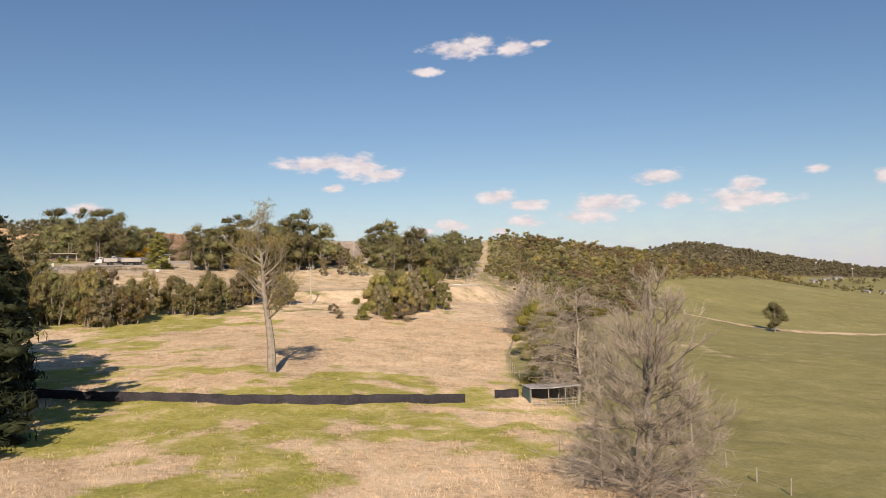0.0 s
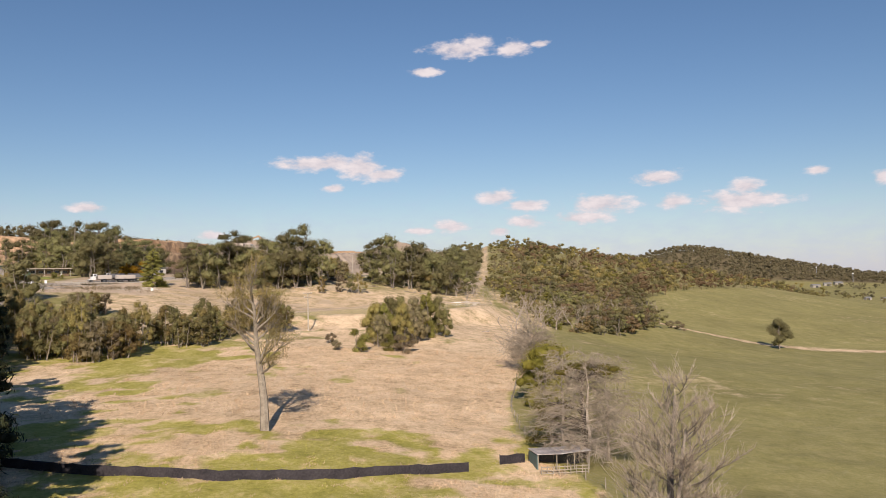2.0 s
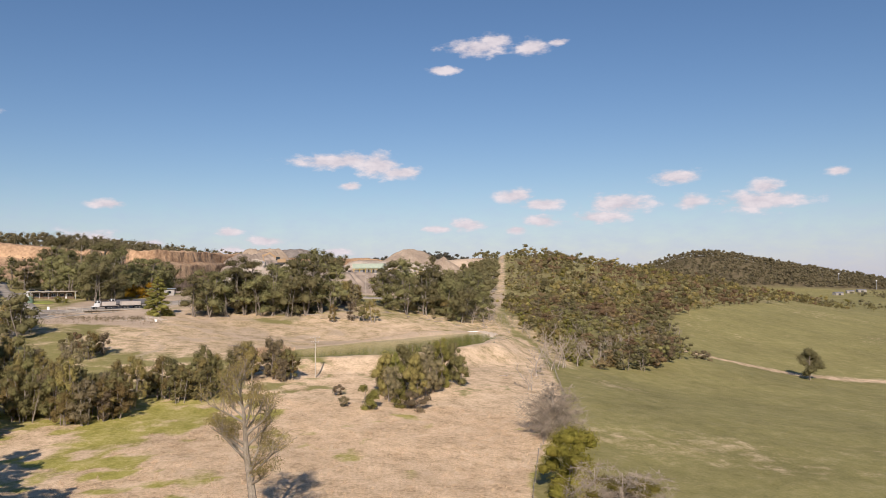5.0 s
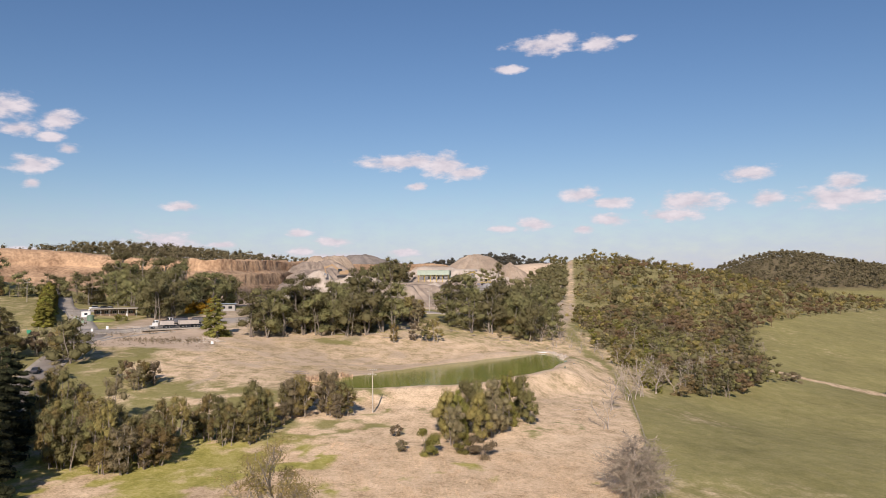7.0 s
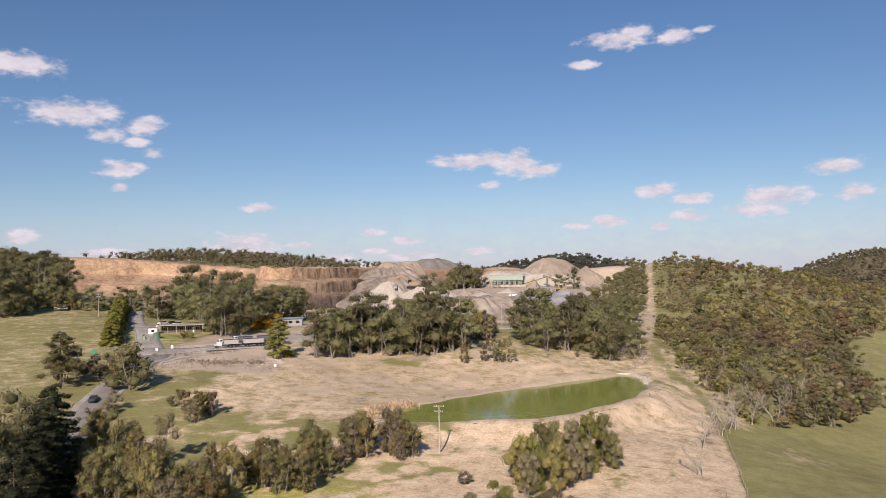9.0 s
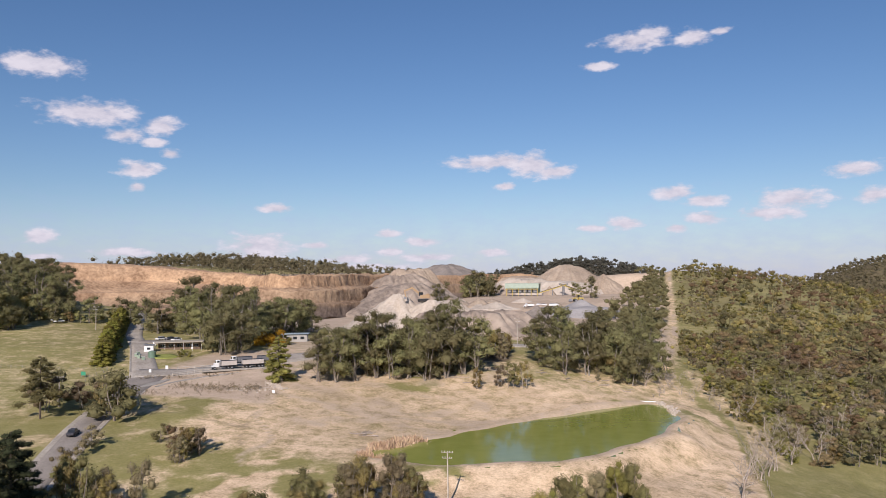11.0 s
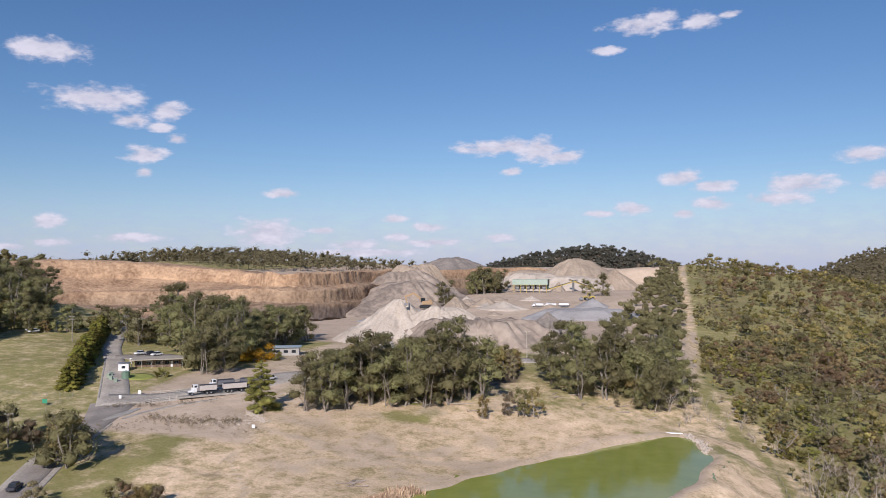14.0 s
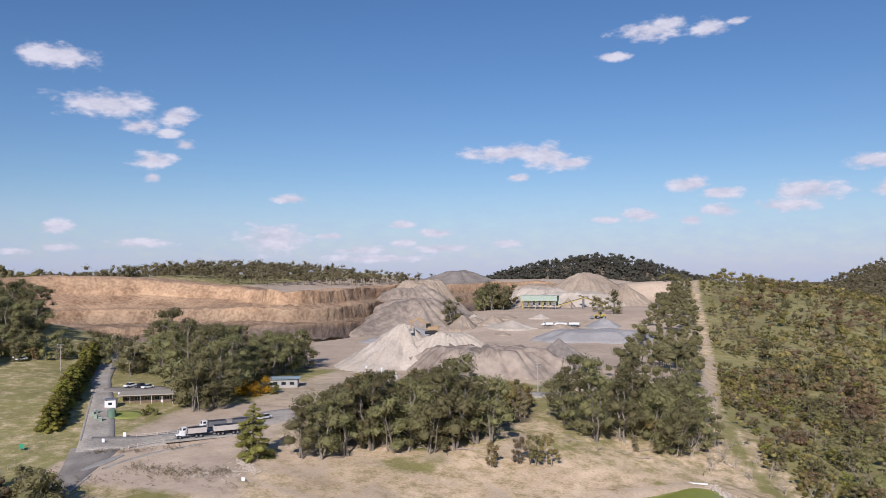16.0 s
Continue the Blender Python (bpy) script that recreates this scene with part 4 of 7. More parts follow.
# ---- planting ----
# The tall, thinly leafed gum in the straw paddock.
old_gum = branching("old_gum_tree", 45, 19.5, "tall dying gum tree with thin foliage in dry grass", limbs=18, first=0.42, reach=0.38, rise=0.8, girth=0.036, forks=7, twigs=10, twig_r=0.022, wander=0.1, bark=BARK, twig=DEAD_TWIG, leafy=(WATTLE_LEAF, 11000, 0.13, 1.15), tip=0.2, lean=(0.0, 0.0), kind="tree")
old_gum.matrix_world = on_ground(-23.8, 108.0, 40, 0.94)
rng = random.Random(5)
for cx, cy, rx, ry, n, low in ((-78, 171, 12, 6.5, 34, .8), (-62, 187.5, 7, 4, 14, .7), (-51, 211, 10, 5, 20, .75), (-70, 180, 5, 4, 8, .75), (-58, 198, 5.5, 6, 11, .75), (-95, 190, 9, 9, 14, .8), (-97, 224, 4.5, 4, 6, .5)):
    for k in range(n):
        a, r = rng.random() * 6.283, rng.random() ** 0.5
        x, y = cx + rx * r * math.cos(a), cy + ry * r * math.sin(a)
        plant(rng.choice(SAPLINGS), x, y, rng.uniform(low - 0.12, low + 0.42), rng.random() * 360, group="wattle belt", tall=rng.uniform(.7, 1.2))
for k, (x, y, s) in enumerate([(-18, 199, .95), (-14, 204, 1.0), (-9, 210, 1.08), (-5.5, 213, .95), (-3, 219, .9), (-16, 194.5, .8), (-11, 198, .9), (-7, 205, .9), (-19, 203, .8), (-12, 207, .95), (-6, 217, .85), (-15.5, 199, .9), (-1, 215, .7), (-9, 202, .8)]):
    plant(SHEOAKS[(0, 1, 2, 3, 1, 2, 0, 2)[k % 8]], x, y, s * 0.9, rng.random() * 360, group="trees by the dam", tall=rng.uniform(.9, 1.25))
plant(BUSHES[0], -20.5, 186.5, 1.6, 30)
plant(BUSHES[1], -13, 188.5, 1.3, 80)
plant(GREY_BUSHES[0], -9.5, 187, 1.4, 10)
plant(GREY_BUSHES[1], -28.5, 198, 0.7, 10, tall=1.3)
plant(GREY_BUSHES[1], -25.5, 187.5, 0.8, 70)
for x, y, s in [(-107, 231, 1.1), (-102, 227.5, 1.4), (-98.5, 229, 1.3)]:
    plant(rng.choice(SCRUBS), x, y, s * 0.55, rng.random() * 360)
# Gum belt in front of the quarry.
for x, y, s in [(-96, 301, .75), (-91, 303, .85), (-87, 308, .9), (-82, 314, .95), (-76, 316, 1.0), (-71, 318, 1.0), (-66, 319, 1.05), (-60, 323, 1.05), (-56, 330, 1.1), (-51, 330, 1.0),
                (-93, 312, .8), (-84, 322, .85), (-74, 328, .9), (-64, 334, .9), (-97, 318, .75), (-88, 330, .8),
                (-33, 364, .95), (-26, 362, 1.05), (-20, 358, 1.1), (-13, 362, 1.15), (-7, 352, 1.15), (-1, 347, 1.0), (-16, 350, .95), (-23, 345, .8), (2, 362, 1.0), (8, 356, .6), (11, 362, .5), (5, 372, .8), (-6, 368, 1.1), (-28, 372, .95), (-12, 378, 1.0), (4, 384, .95)]:
    plant(rng.choice(GUMS), x, y, s * 1.36, rng.random() * 360, group="gum belt")
for k in range(26):
    x, y = rng.uniform(-98, -50), 0
    y = 302 + (x + 104) * 0.62 + rng.uniform(-4, 14)
    plant(rng.choice(GUMS + SCRUBS[:3]), x, y, rng.uniform(.7, 1.3), rng.random() * 360, group="gum belt")
for k in range(20):
    x, y = rng.uniform(-34, 6), rng.uniform(346, 392)
    plant(rng.choice(GUMS + SCRUBS[:3]), x, y, rng.uniform(.75, 1.4), rng.random() * 360, group="gum belt")
for k in range(46):
    x = rng.uniform(-98, -44)
    plant(rng.choice(SAPLINGS + SCRUBS[:2]), x, 318 + (x + 104) * 0.62 + rng.uniform(0, 22), rng.uniform(.8, 1.25), rng.random() * 360, group="scrub behind the gums")
for k in range(62):
    x, y = rng.uniform(-218, -150), rng.uniform(384, 452)
    if x > -236 + 0.72 * (452 - y) * 0.5 + 0.0 and (x + 232) * 0.87 - (y - 412) * 0.5 > 12:
        plant(rng.choice(GUMS + SCRUBS[:3]), x, y, rng.uniform(.8, 1.25), rng.random() * 360, group="scrub beside the haul road")
plant(GUMS[0], -133.5, 643, 1.35, 30, "lone gum among the gravel heaps")
plant(GUMS[2], -136.5, 647, 1.0, 90, "lone gum among the gravel heaps")
plant(GUMS[2], -28, 722, 1.4, 0, "lone gum beside the crushing plant")
plant(GUMS[5], -40, 735, 1.1, 0, "lone gum beside the crushing plant")
for k in range(18):
    a, r = rng.random() * 6.283, rng.random() ** 0.5
    plant(rng.choice((GUMS[2], GUMS[5], GUMS[0])), -128 + 24 * r * math.cos(a), 768 + 20 * r * math.sin(a), rng.uniform(1.1, 1.6), a * 50, "dense gum on a knoll in the quarry", group="knoll trees")
for k in range(30):
    plant(rng.choice(SCRUBS), rng.uniform(-112, -76), rng.uniform(338, 392), rng.uniform(.5, 1.0), rng.random() * 360, group="scrub behind the gums")
for x, y, s in [(-48.5, 314, .8), (-42, 318, .85), (-38, 319, .95), (-34.5, 320, 1.0), (-12, 343, .55), (0, 346, .4)]:
    plant(rng.choice(SAPLINGS), x, y, s, rng.random() * 360)
# Trees round the office, on the hill to its west and along the road.
for x, y, s in [(-176, 372, 1.08), (-168, 366, 1.15), (-160, 364, 1.22), (-152, 360, 1.28), (-150, 349, 1.25), (-158, 374, 1.08), (-190, 384, 1.08), (-196, 392, 1.01), (-186, 396, 0.94), (-150, 372, 1.08), (-200, 378, 0.94)]:
    plant(rng.choice(GUMS), x, y, s * 1.25, rng.random() * 360, group="trees by the office")
for k in range(190):
    x, y = rng.uniform(-345, -243), rng.uniform(330, 500)
    if x < -250 - 0.85 * max(0, y - 392):
        plant(rng.choice(GUMS + SCRUBS[:3]), x, y, rng.uniform(1.0, 1.55), rng.random() * 360, group="western hill trees")
for k in range(22):
    f = rng.random()
    plant(rng.choice((GUMS[2], GUMS[5], *SCRUBS[:3])), -262 + 34 * f + rng.uniform(-4, 4), 372 + 30 * f + rng.uniform(-3, 12), rng.uniform(.7, 1.15), rng.random() * 360, group="western hill trees")
for x, y, s in [(-146.5, 335.5, 1.35), (-151.5, 339, 1.25), (-142, 341, 1.2), (-157, 352, 1.15)]:
    plant(GUMS[5], x, y, s * 1.1, rng.random() * 360, "dense dark gum beside the office", group="trees by the office")
plant(GUMS[1], -196, 400, 1.65, 40, "very tall gum above the other trees")
for x, y, s in [(-150, 247, 1.3), (-127, 243, 1.7), (-131, 247, 1.5), (-135, 251, 1.2), (-153, 255, 1.2), (-118, 218, .6), (-113, 205, .6), (-119, 223, .7), (-116, 211, .6), (-143, 252, 1.0), (-137, 259, .8), (-138, 254, .9), (-146, 262, .8)]:
    plant(rng.choice(SCRUBS[:4]), x, y, s, rng.random() * 360)
for x, y, s in [(-101, 172, .95), (-108, 180, .95), (-96, 163, .9), (-104, 166, 1.0), (-92, 157, .85), (-112, 174, 1.0), (-89, 152, .7)]:
    plant(rng.choice((GUMS[2], GUMS[5], GUMS[0])), x, y, s * 1.15, rng.random() * 360)
# Scrub on the slope east of the cleared line.
count = 0
while count < 285:
    x, y = rng.uniform(22, 150), rng.uniform(290, 500)
    near_line = x - float(boundary_x(y)) < 26
    patchy = float(fractal(x, y, 30, 88)) + rng.uniform(-.07, .07) + 0.03
    if not float(boundary_x(y)) + 4 < x < float(slope_edge(y)) or (y > 390 and x < line_x(y) + 5) or fractal(x, y, 34, 77) > 0.6:
        continue
    if near_line:
        kind, size = SLOPE_TREES[rng.choice((1, 6, 6, 0, 7, 3))], rng.uniform(.55, .9)
    else:
        kind = SLOPE_TREES[4 if patchy < 0.38 else 3 if patchy < 0.42 else 7 if patchy < 0.47 else 0 if patchy < 0.52 else 2 if patchy < 0.56 else 1 if patchy < 0.61 else 6 if patchy < 0.64 else 5]
        size = rng.uniform(.6, 1.0) if rng.random() < 0.7 else rng.uniform(1.0, 1.35)
    plant(kind, x, y, size, rng.random() * 360, group="slope scrub", tall=rng.uniform(.8, 1.15))
    count += 1
for x, y, s in [(57, 302, 1.15), (64, 307, 1.05), (72, 319, 1.0), (80, 331, 1.1), (87, 343, 1.05), (50, 303, .8), (96, 372, .9), (103, 405, .9)]:
    plant(SLOPE_TREES[rng.choice((2, 4, 0))], x, y, s, rng.random() * 360, "spreading olive-brown tree at the edge of the field", group="slope scrub")
plant(GREY_BUSHES[0], 104, 362, 1.5, 40, "rounded brown bush at the edge of the field")
plant(GREY_BUSHES[1], 96, 352, 1.2, 10, "rounded brown bush at the edge of the field")
lone = tree("paddock_tree", 51, 10.5, 3.7, "round dark green tree alone in a grazed paddock", GUM_LEAF, BARK, count=7000, leaf_size=0.2, clear=0.16, clumps=22, squash=0.95, puff=0.95, lean=0.02)
lone.matrix_world = on_ground(152.2, 373.8, 20, 1.5)
# Bare conifers along the stock fence, and the dark pine at the edge of the paddock.
snag = branching("bare_tree", 61, 16.0, "large leafless grey tree beside the stock fence", stems=3, limbs=34, first=0.06, reach=0.36, rise=0.5, girth=0.024, forks=8, twigs=14, twig_r=0.014, wander=0.11, bark=SHADED_BARK, stout=0.5)
snag.matrix_world = on_ground(14, 60, 15)
bare = bare_tree("bare_tree", 62, 12.5, 7.5, "spreading leafless grey tree with drooping twigs", stems=1, boughs=90, twigs=34, droop=0.6, twig_r=0.02, taper=0.6)
bare.matrix_world = on_ground(16.8, 104.5, 60, 1.06)
plant(bare, 11.5, 62, 0.5, 200, "low leafless grey shrub beside the stock fence")
plant(bare, 17, 57, 0.55, 320, "low leafless grey shrub beside the stock fence")
plant(bare, 19.5, 106, 0.95, 150)
plant(bare, 14.2, 107, 0.95, 240)
thicket = bare_tree("bare_shrub", 64, 9, 6.5, "round leafless grey thicket at the fence", stems=5, boughs=150, twigs=44, droop=0.1, twig_r=0.028, low=0.02, taper=0.7)
thicket.matrix_world = on_ground(17, 172, 50, 1.15)
white = branching("bare_tree", 63, 12, "pale dead tree with bare forked limbs", stems=2, limbs=8, first=0.2, reach=0.45, rise=0.9, girth=0.022, forks=4, twigs=5, twig_r=0.035, wander=0.2)
white.matrix_world = on_ground(20.3, 243, 0)
plant(white, 29, 268, 0.8, 80)
plant(white, 32, 275, 0.85, 160)
plant(white, 26, 262, 0.7, 240)
plant(white, 16.6, 219.7, 0.6, 140)
plant(white, 4, 349, 0.7, 20)
plant(white, 9, 344, 0.65, 300)
for x, y, s, t in [(12, 352, .5, 40), (15, 345, .45, 130), (18, 338, .5, 220), (21, 351, .4, 310), (24, 343, .5, 10), (15.5, 361, .42, 80), (26, 333, .5, 170), (19, 366, .4, 260), (8, 339, .4, 20)]:
    plant(white, x, y, s, t, "low grey dead shrub beside the cleared line", tall=0.8)
for x, y, s, t in [(38, 286, .7, 0), (46, 296, .8, 90), (41, 309, .75, 200), (35, 300, .7, 40), (60, 330, .8, 120), (31, 322, .7, 300), (52, 318, .75, 10), (66, 345, .6, 70), (78, 372, .65, 150), (48, 352, .55, 230), (92, 398, .6, 310), (70, 405, .6, 20), (44, 388, .55, 110), (110, 430, .65, 200), (84, 440, .6, 290)]:
    plant(white, x, y, s, t, "pale leafless tree among slope scrub")


def old_cypress():
    """A broad domed cypress, green only down one side and over the crown, the rest dead twigs."""
    rng = np.random.default_rng(71)
    root = thing("cypress_tree", on_ground(16.5, 106.5, 0), "broad old cypress, dead but for its crown", "conifer")
    wood = Soup()
    wood.limb([(0, 0, -0.6), (0.3, 0, 4), (0, 0.2, 8), (0.2, 0, 11)], [0.5, 0.4, 0.25, 0.06], 7)
    centres, radii = [], []
    for k in range(14):
        a, f = rng.uniform(1.7, 3.4), 0.6 * rng.random()
        reach = 7.0 * math.sqrt(max(0.05, 1 - (f * 0.96) ** 2)) * rng.uniform(0.75, 1.0)
        end = np.array([math.cos(a) * reach, math.sin(a) * reach, 0.8 + 9.6 * f])
        wood.limb([(0, 0, 1 + 8.5 * f), end * [0.5, 0.5, 1] + [0, 0, 0.5], end], [0.12, 0.08, 0.03], 4)
        centres.append(end)
        radii.append((1.25, 1.25, 0.6))
    for k in range(24):
        a, reach = rng.random() * 6.283, 4.6 * rng.random() ** 0.5
        end = np.array([math.cos(a) * reach, math.sin(a) * reach, 11.6 - 0.05 * reach**2 + rng.normal() * 0.2])
        wood.limb([(0, 0, 9.5), end], [0.1, 0.03], 4)
        centres.append(end)
        radii.append((1.2, 1.2, 0.45))
    wood.build("trunk", DARK_BARK, root)
    v, f = foliage(rng, centres, radii, 6000, 0.17, 0.2, 0.5, wide=0.3, dense=0.7, lump=SMALL_LUMP)
    mesh_object("crown", v, f.tolist(), HEDGE_LEAF, root, "olive green scale foliage", flat=False)


old_cypress()
golden = tree("golden_cypress", 78, 12, 4.6, "rounded yellow-green cypress beside the stock fence", LIME_LEAF, BARK, count=7500, leaf_size=0.2, clear=0.02, stems=3, clumps=30, puff=0.95, lean=0.02, squash=0.95, category="conifer")
golden.matrix_world = on_ground(16.0, 137, 0)
pine = conifer("pine_tree", 72, 22, 6.0, "tall dark pine at the paddock edge", PINE_LEAF, count=7500, leaf_size=0.44, power=0.35, base=0.02)
pine.matrix_world = on_ground(-41.0, 66, 0)
plant(pine, -61, 93, 1.1, 120)
plant(pine, -72, 112, 1.15, 200)
plant(pine, -68, 101, 1.1, 300)
plant(pine, -57, 97, 1.0, 30)
plant(pine, -50.5, 73, 1.05, 70)
plant(pine, -48, 62, 1.1, 170)
plant(pine, -60, 84, 1.15, 250)
plant(pine, -49.5, 80, 1.05, 110)
plant(pine, -54, 89, 1.0, 20)
for x, y, k in [(-91, 158, .75), (-96, 168, .8), (-101, 178, .85), (-85, 149, .72), (-108, 186, .7)]:
    plant(pine, x, y, k, x * 7, "dark dense pine beside the country road")
open_pine = conifer("pine_tree", 77, 15.5, 5.0, "open olive pine with layered boughs beside the road", SCRUB_LEAF, count=6500, leaf_size=0.3, power=0.4, base=0.25, sparse=0.4)
open_pine.matrix_world = on_ground(-146, 240, 40)
spruce = conifer("conifer_tree", 73, 12.5, 4.6, "bright green cone-shaped conifer by the weighbridge", BRIGHT_LEAF, count=7000, leaf_size=0.26, power=0.62, base=0.02)
spruce.matrix_world = on_ground(-107.2, 296, 0, 1.12)

# ---- quarry ----
def quarry_face():
    """The benched wall: columns along the toe line, each running up over three faces and two benches to the crest."""
    p = np.array(TOE, float)
    s = np.r_[0, np.cumsum(np.hypot(*np.diff(p, axis=0).T))]
    u = np.arange(0, s[-1], 1.6)
    c = np.stack([np.interp(u, s, p[:, 0]), np.interp(u, s, p[:, 1])], 1)
    for _ in range(700):
        c[1:-1] = (c[:-2] + c[1:-1] * 2 + c[2:]) / 4
    d = np.gradient(c, axis=0)
    d /= np.linalg.norm(d, axis=1)[:, None]
    out = np.stack([-d[:, 1], d[:, 0]], 1)
    back = np.concatenate([np.linspace(-4, 9, 14), np.linspace(10, 33, 8), np.linspace(34, 45, 14), np.linspace(47, 84, 9), np.linspace(86, 104, 20), np.linspace(107, 150, 8)])
    lift = face_lift(back)
    along = u[:, None] + 0 * back[None]
    deep = back[None] + 0 * u[:, None]
    steep = smooth(-1, 2, deep) * (1 - smooth(7, 10, deep)) + smooth(33, 36, deep) * (1 - smooth(43, 46, deep)) + smooth(85, 88, deep) * (1 - smooth(101, 105, deep))
    crag = fractal(along, deep * 2.2, 11, 31, 4) - 0.5
    rib = np.abs(fractal(along, deep * 0.25, 6.5, 47, 3) - 0.5) * 2
    # The wall steepens towards the inner corner, where the faces meet.
    squeeze = np.interp(along, [0, 120, 180, 225, 270, s[-1]], [1, 1, 0.55, 0.3, 0.32, 0.35])
    push = (4.6 * crag - 2.8 * rib + 0.8) * (0.4 + 0.8 * steep) * (0.25 + 0.75 * squeeze)
    pos = c[:, None] + out[:, None] * (deep * squeeze + push)[..., None]
    bulge = 11 * np.exp(-(((pos[..., 0] + 398) / 72) ** 2)) * smooth(60, 103, deep)
    z = lift[None] + 4.6 * (fractal(along, deep, 30, 60, 4) - 0.5) + 2.2 * crag - 1.2 * rib + 0.6 + bulge
    z = z - 12 * smooth(s[-1] - 60, s[-1], along) - 3 * smooth(120, 150, deep)
    v = np.concatenate([pos, z[..., None]], -1)
    n, m = v.shape[:2]
    k = np.arange(n * m).reshape(n, m)
    f = np.stack([k[:-1, :-1], k[1:, :-1], k[1:, 1:], k[:-1, 1:]], -1).reshape(-1, 4)
    return tagged(mesh_object("quarry_face", v.reshape(-1, 3), f.tolist(), ROCK_FACE, flat=False), "benched orange and grey quarry rock face", "rock face", kind="structure")


def rock_face_material():
    """Layered stone: ochre overburden above, grey-brown stone below, streaked downwards."""
    m = material("layered_rock", (0.23, 0.16, 0.11), (0.54, 0.415, 0.3), scale=0.07, fine=0.45, bump=1.6)
    t = m.node_tree
    add, link = t.nodes.new, t.links.new
    b = t.nodes["Principled BSDF"]
    src = b.inputs["Base Color"].links[0].from_socket
    coord, split, wob = add("ShaderNodeTexCoord"), add("ShaderNodeSeparateXYZ"), add("ShaderNodeTexNoise")
    link(coord.outputs["Object"], split.inputs[0])
    wob.inputs["Scale"].default_value, wob.inputs["Detail"].default_value = 0.02, 5
    link(coord.outputs["Object"], wob.inputs["Vector"])
    level = add("ShaderNodeMath")
    level.operation = "MULTIPLY_ADD"
    level.inputs[1].default_value = 14
    link(wob.outputs["Fac"], level.inputs[0])
    lean = add("ShaderNodeMath")
    lean.operation = "MULTIPLY_ADD"
    lean.inputs[1].default_value = -0.045
    link(split.outputs[0], lean.inputs[0])
    shift = add("ShaderNodeMath")
    shift.inputs[1].default_value = -10.5
    link(split.outputs[2], shift.inputs[0])
    link(shift.outputs[0], lean.inputs[2])
    link(lean.outputs[0], level.inputs[2])
    ramp = add("ShaderNodeValToRGB")
    span = add("ShaderNodeMapRange")
    span.inputs["From Min"].default_value, span.inputs["From Max"].default_value = 26, 62
    link(level.outputs[0], span.inputs["Value"])
    link(span.outputs[0], ramp.inputs["Fac"])
    e = ramp.color_ramp.elements
    for _ in range(3):
        e.new(0.5)
    for k, (pp, col) in zip(e, ((0.0, (0.3, 0.31, 0.36)), (0.27, (0.42, 0.42, 0.45)), (0.36, (0.68, 0.62, 0.55)), (0.6, (0.82, 0.76, 0.67)), (0.78, (1.08, 0.94, 0.78)))):
        k.position, k.color = pp, (*col, 1)
    mix = add("ShaderNodeMix")
    mix.data_type, mix.blend_type = "RGBA", "MULTIPLY"
    mix.inputs["Factor"].default_value = 1.0
    link(src, mix.inputs["A"])
    link(ramp.outputs["Color"], mix.inputs["B"])
    link(mix.outputs["Result"], b.inputs["Base Color"])
    return m


ROCK_FACE = rock_face_material()
quarry_face()


def heap(x, y, radius, tall, mat, label, seed, long=1.0, turn=0.0, top=0.0, base=None, name="stockpile", ripple=1.0):
    """A dumped heap at its angle of rest: rounded cone or flat-topped mound with rills down its flanks."""
    rings, spokes = (24, 100) if radius > 15 else (14, 36)
    r = np.linspace(0, 1, rings)[:, None]
    a = np.linspace(0, 2 * np.pi, spokes, endpoint=False)[None]
    ex = 1 + 0.34 * (fractal(np.cos(a) * 2 + 9, np.sin(a) * 2 + 9, 1.1, seed, 3) - 0.5) * 2
    px, py = r * np.cos(a) * radius * long * ex, r * np.sin(a) * radius * ex
    prof = 1 - smooth(top, 1.0, r) * 0.12 - np.clip((r - top) / (1 - top), 0, 1) * 0.88
    rill = np.abs(fractal(a * 11 + 0 * r, r * 1.1, 0.7, seed + 3, 4) - 0.5) * 2.6
    z = tall * prof * (1 + 0.3 * (fractal(px + 50, py + 50, radius * 0.5, seed + 7, 3) - 0.5)) - ripple * 0.13 * tall * rill * r * (1.15 - r) * 3
    z = z + 0.12 * tall * (fractal(px + 90, py + 90, radius * 0.12, seed + 9, 3) - 0.5)
    t = radians(turn)
    gx, gy = x + px * math.cos(t) - py * math.sin(t), y + px * math.sin(t) + py * math.cos(t)
    level = float(height(x, y)) if base is None else base
    foot = np.minimum(height(gx, gy), level) - 0.6
    gz = np.where(r > 0.97, foot, np.maximum(level + z, foot + 0.2))
    v = np.stack([gx - x, gy - y, gz - level], -1).reshape(-1, 3)
    k = np.arange(rings * spokes).reshape(rings, spokes)
    q = np.roll(k, -1, axis=1)
    f = np.stack([k[:-1], k[1:], q[1:], q[:-1]], -1).reshape(-1, 4)
    ob = mesh_object(name, v, f.tolist(), mat, flat=False)
    ob.location = (x, y, level)
    return tagged(ob, label, "stone pile", "stockpiles")


heap(-113, 455, 27, 19.5, SAND, "pale crushed stone heap with steep flanks", 3, long=1.15, turn=20)
heap(-92, 452, 22, 15.0, SAND, "pale crushed stone heap with flattened top", 5, long=1.3, top=0.25)
heap(-74, 437, 22, 10.5, SPOIL, "grey-brown gravel mound with rilled flanks beside the haul road", 8, long=1.75, top=0.6, ripple=3.4)
heap(-44, 462, 18, 12.0, GREY_GRAVEL, "dark grey gravel mound behind the haul road", 9)
heap(-168, 668, 52, 20, SPOIL, "broad grey-brown overburden mound in the quarry", 11, long=1.2, top=0.3, turn=60, ripple=1.8)
heap(-186, 712, 46, 27, SPOIL, "high grey-brown overburden mound with steep flanks", 26, long=1.3, top=0.25, ripple=1.5)
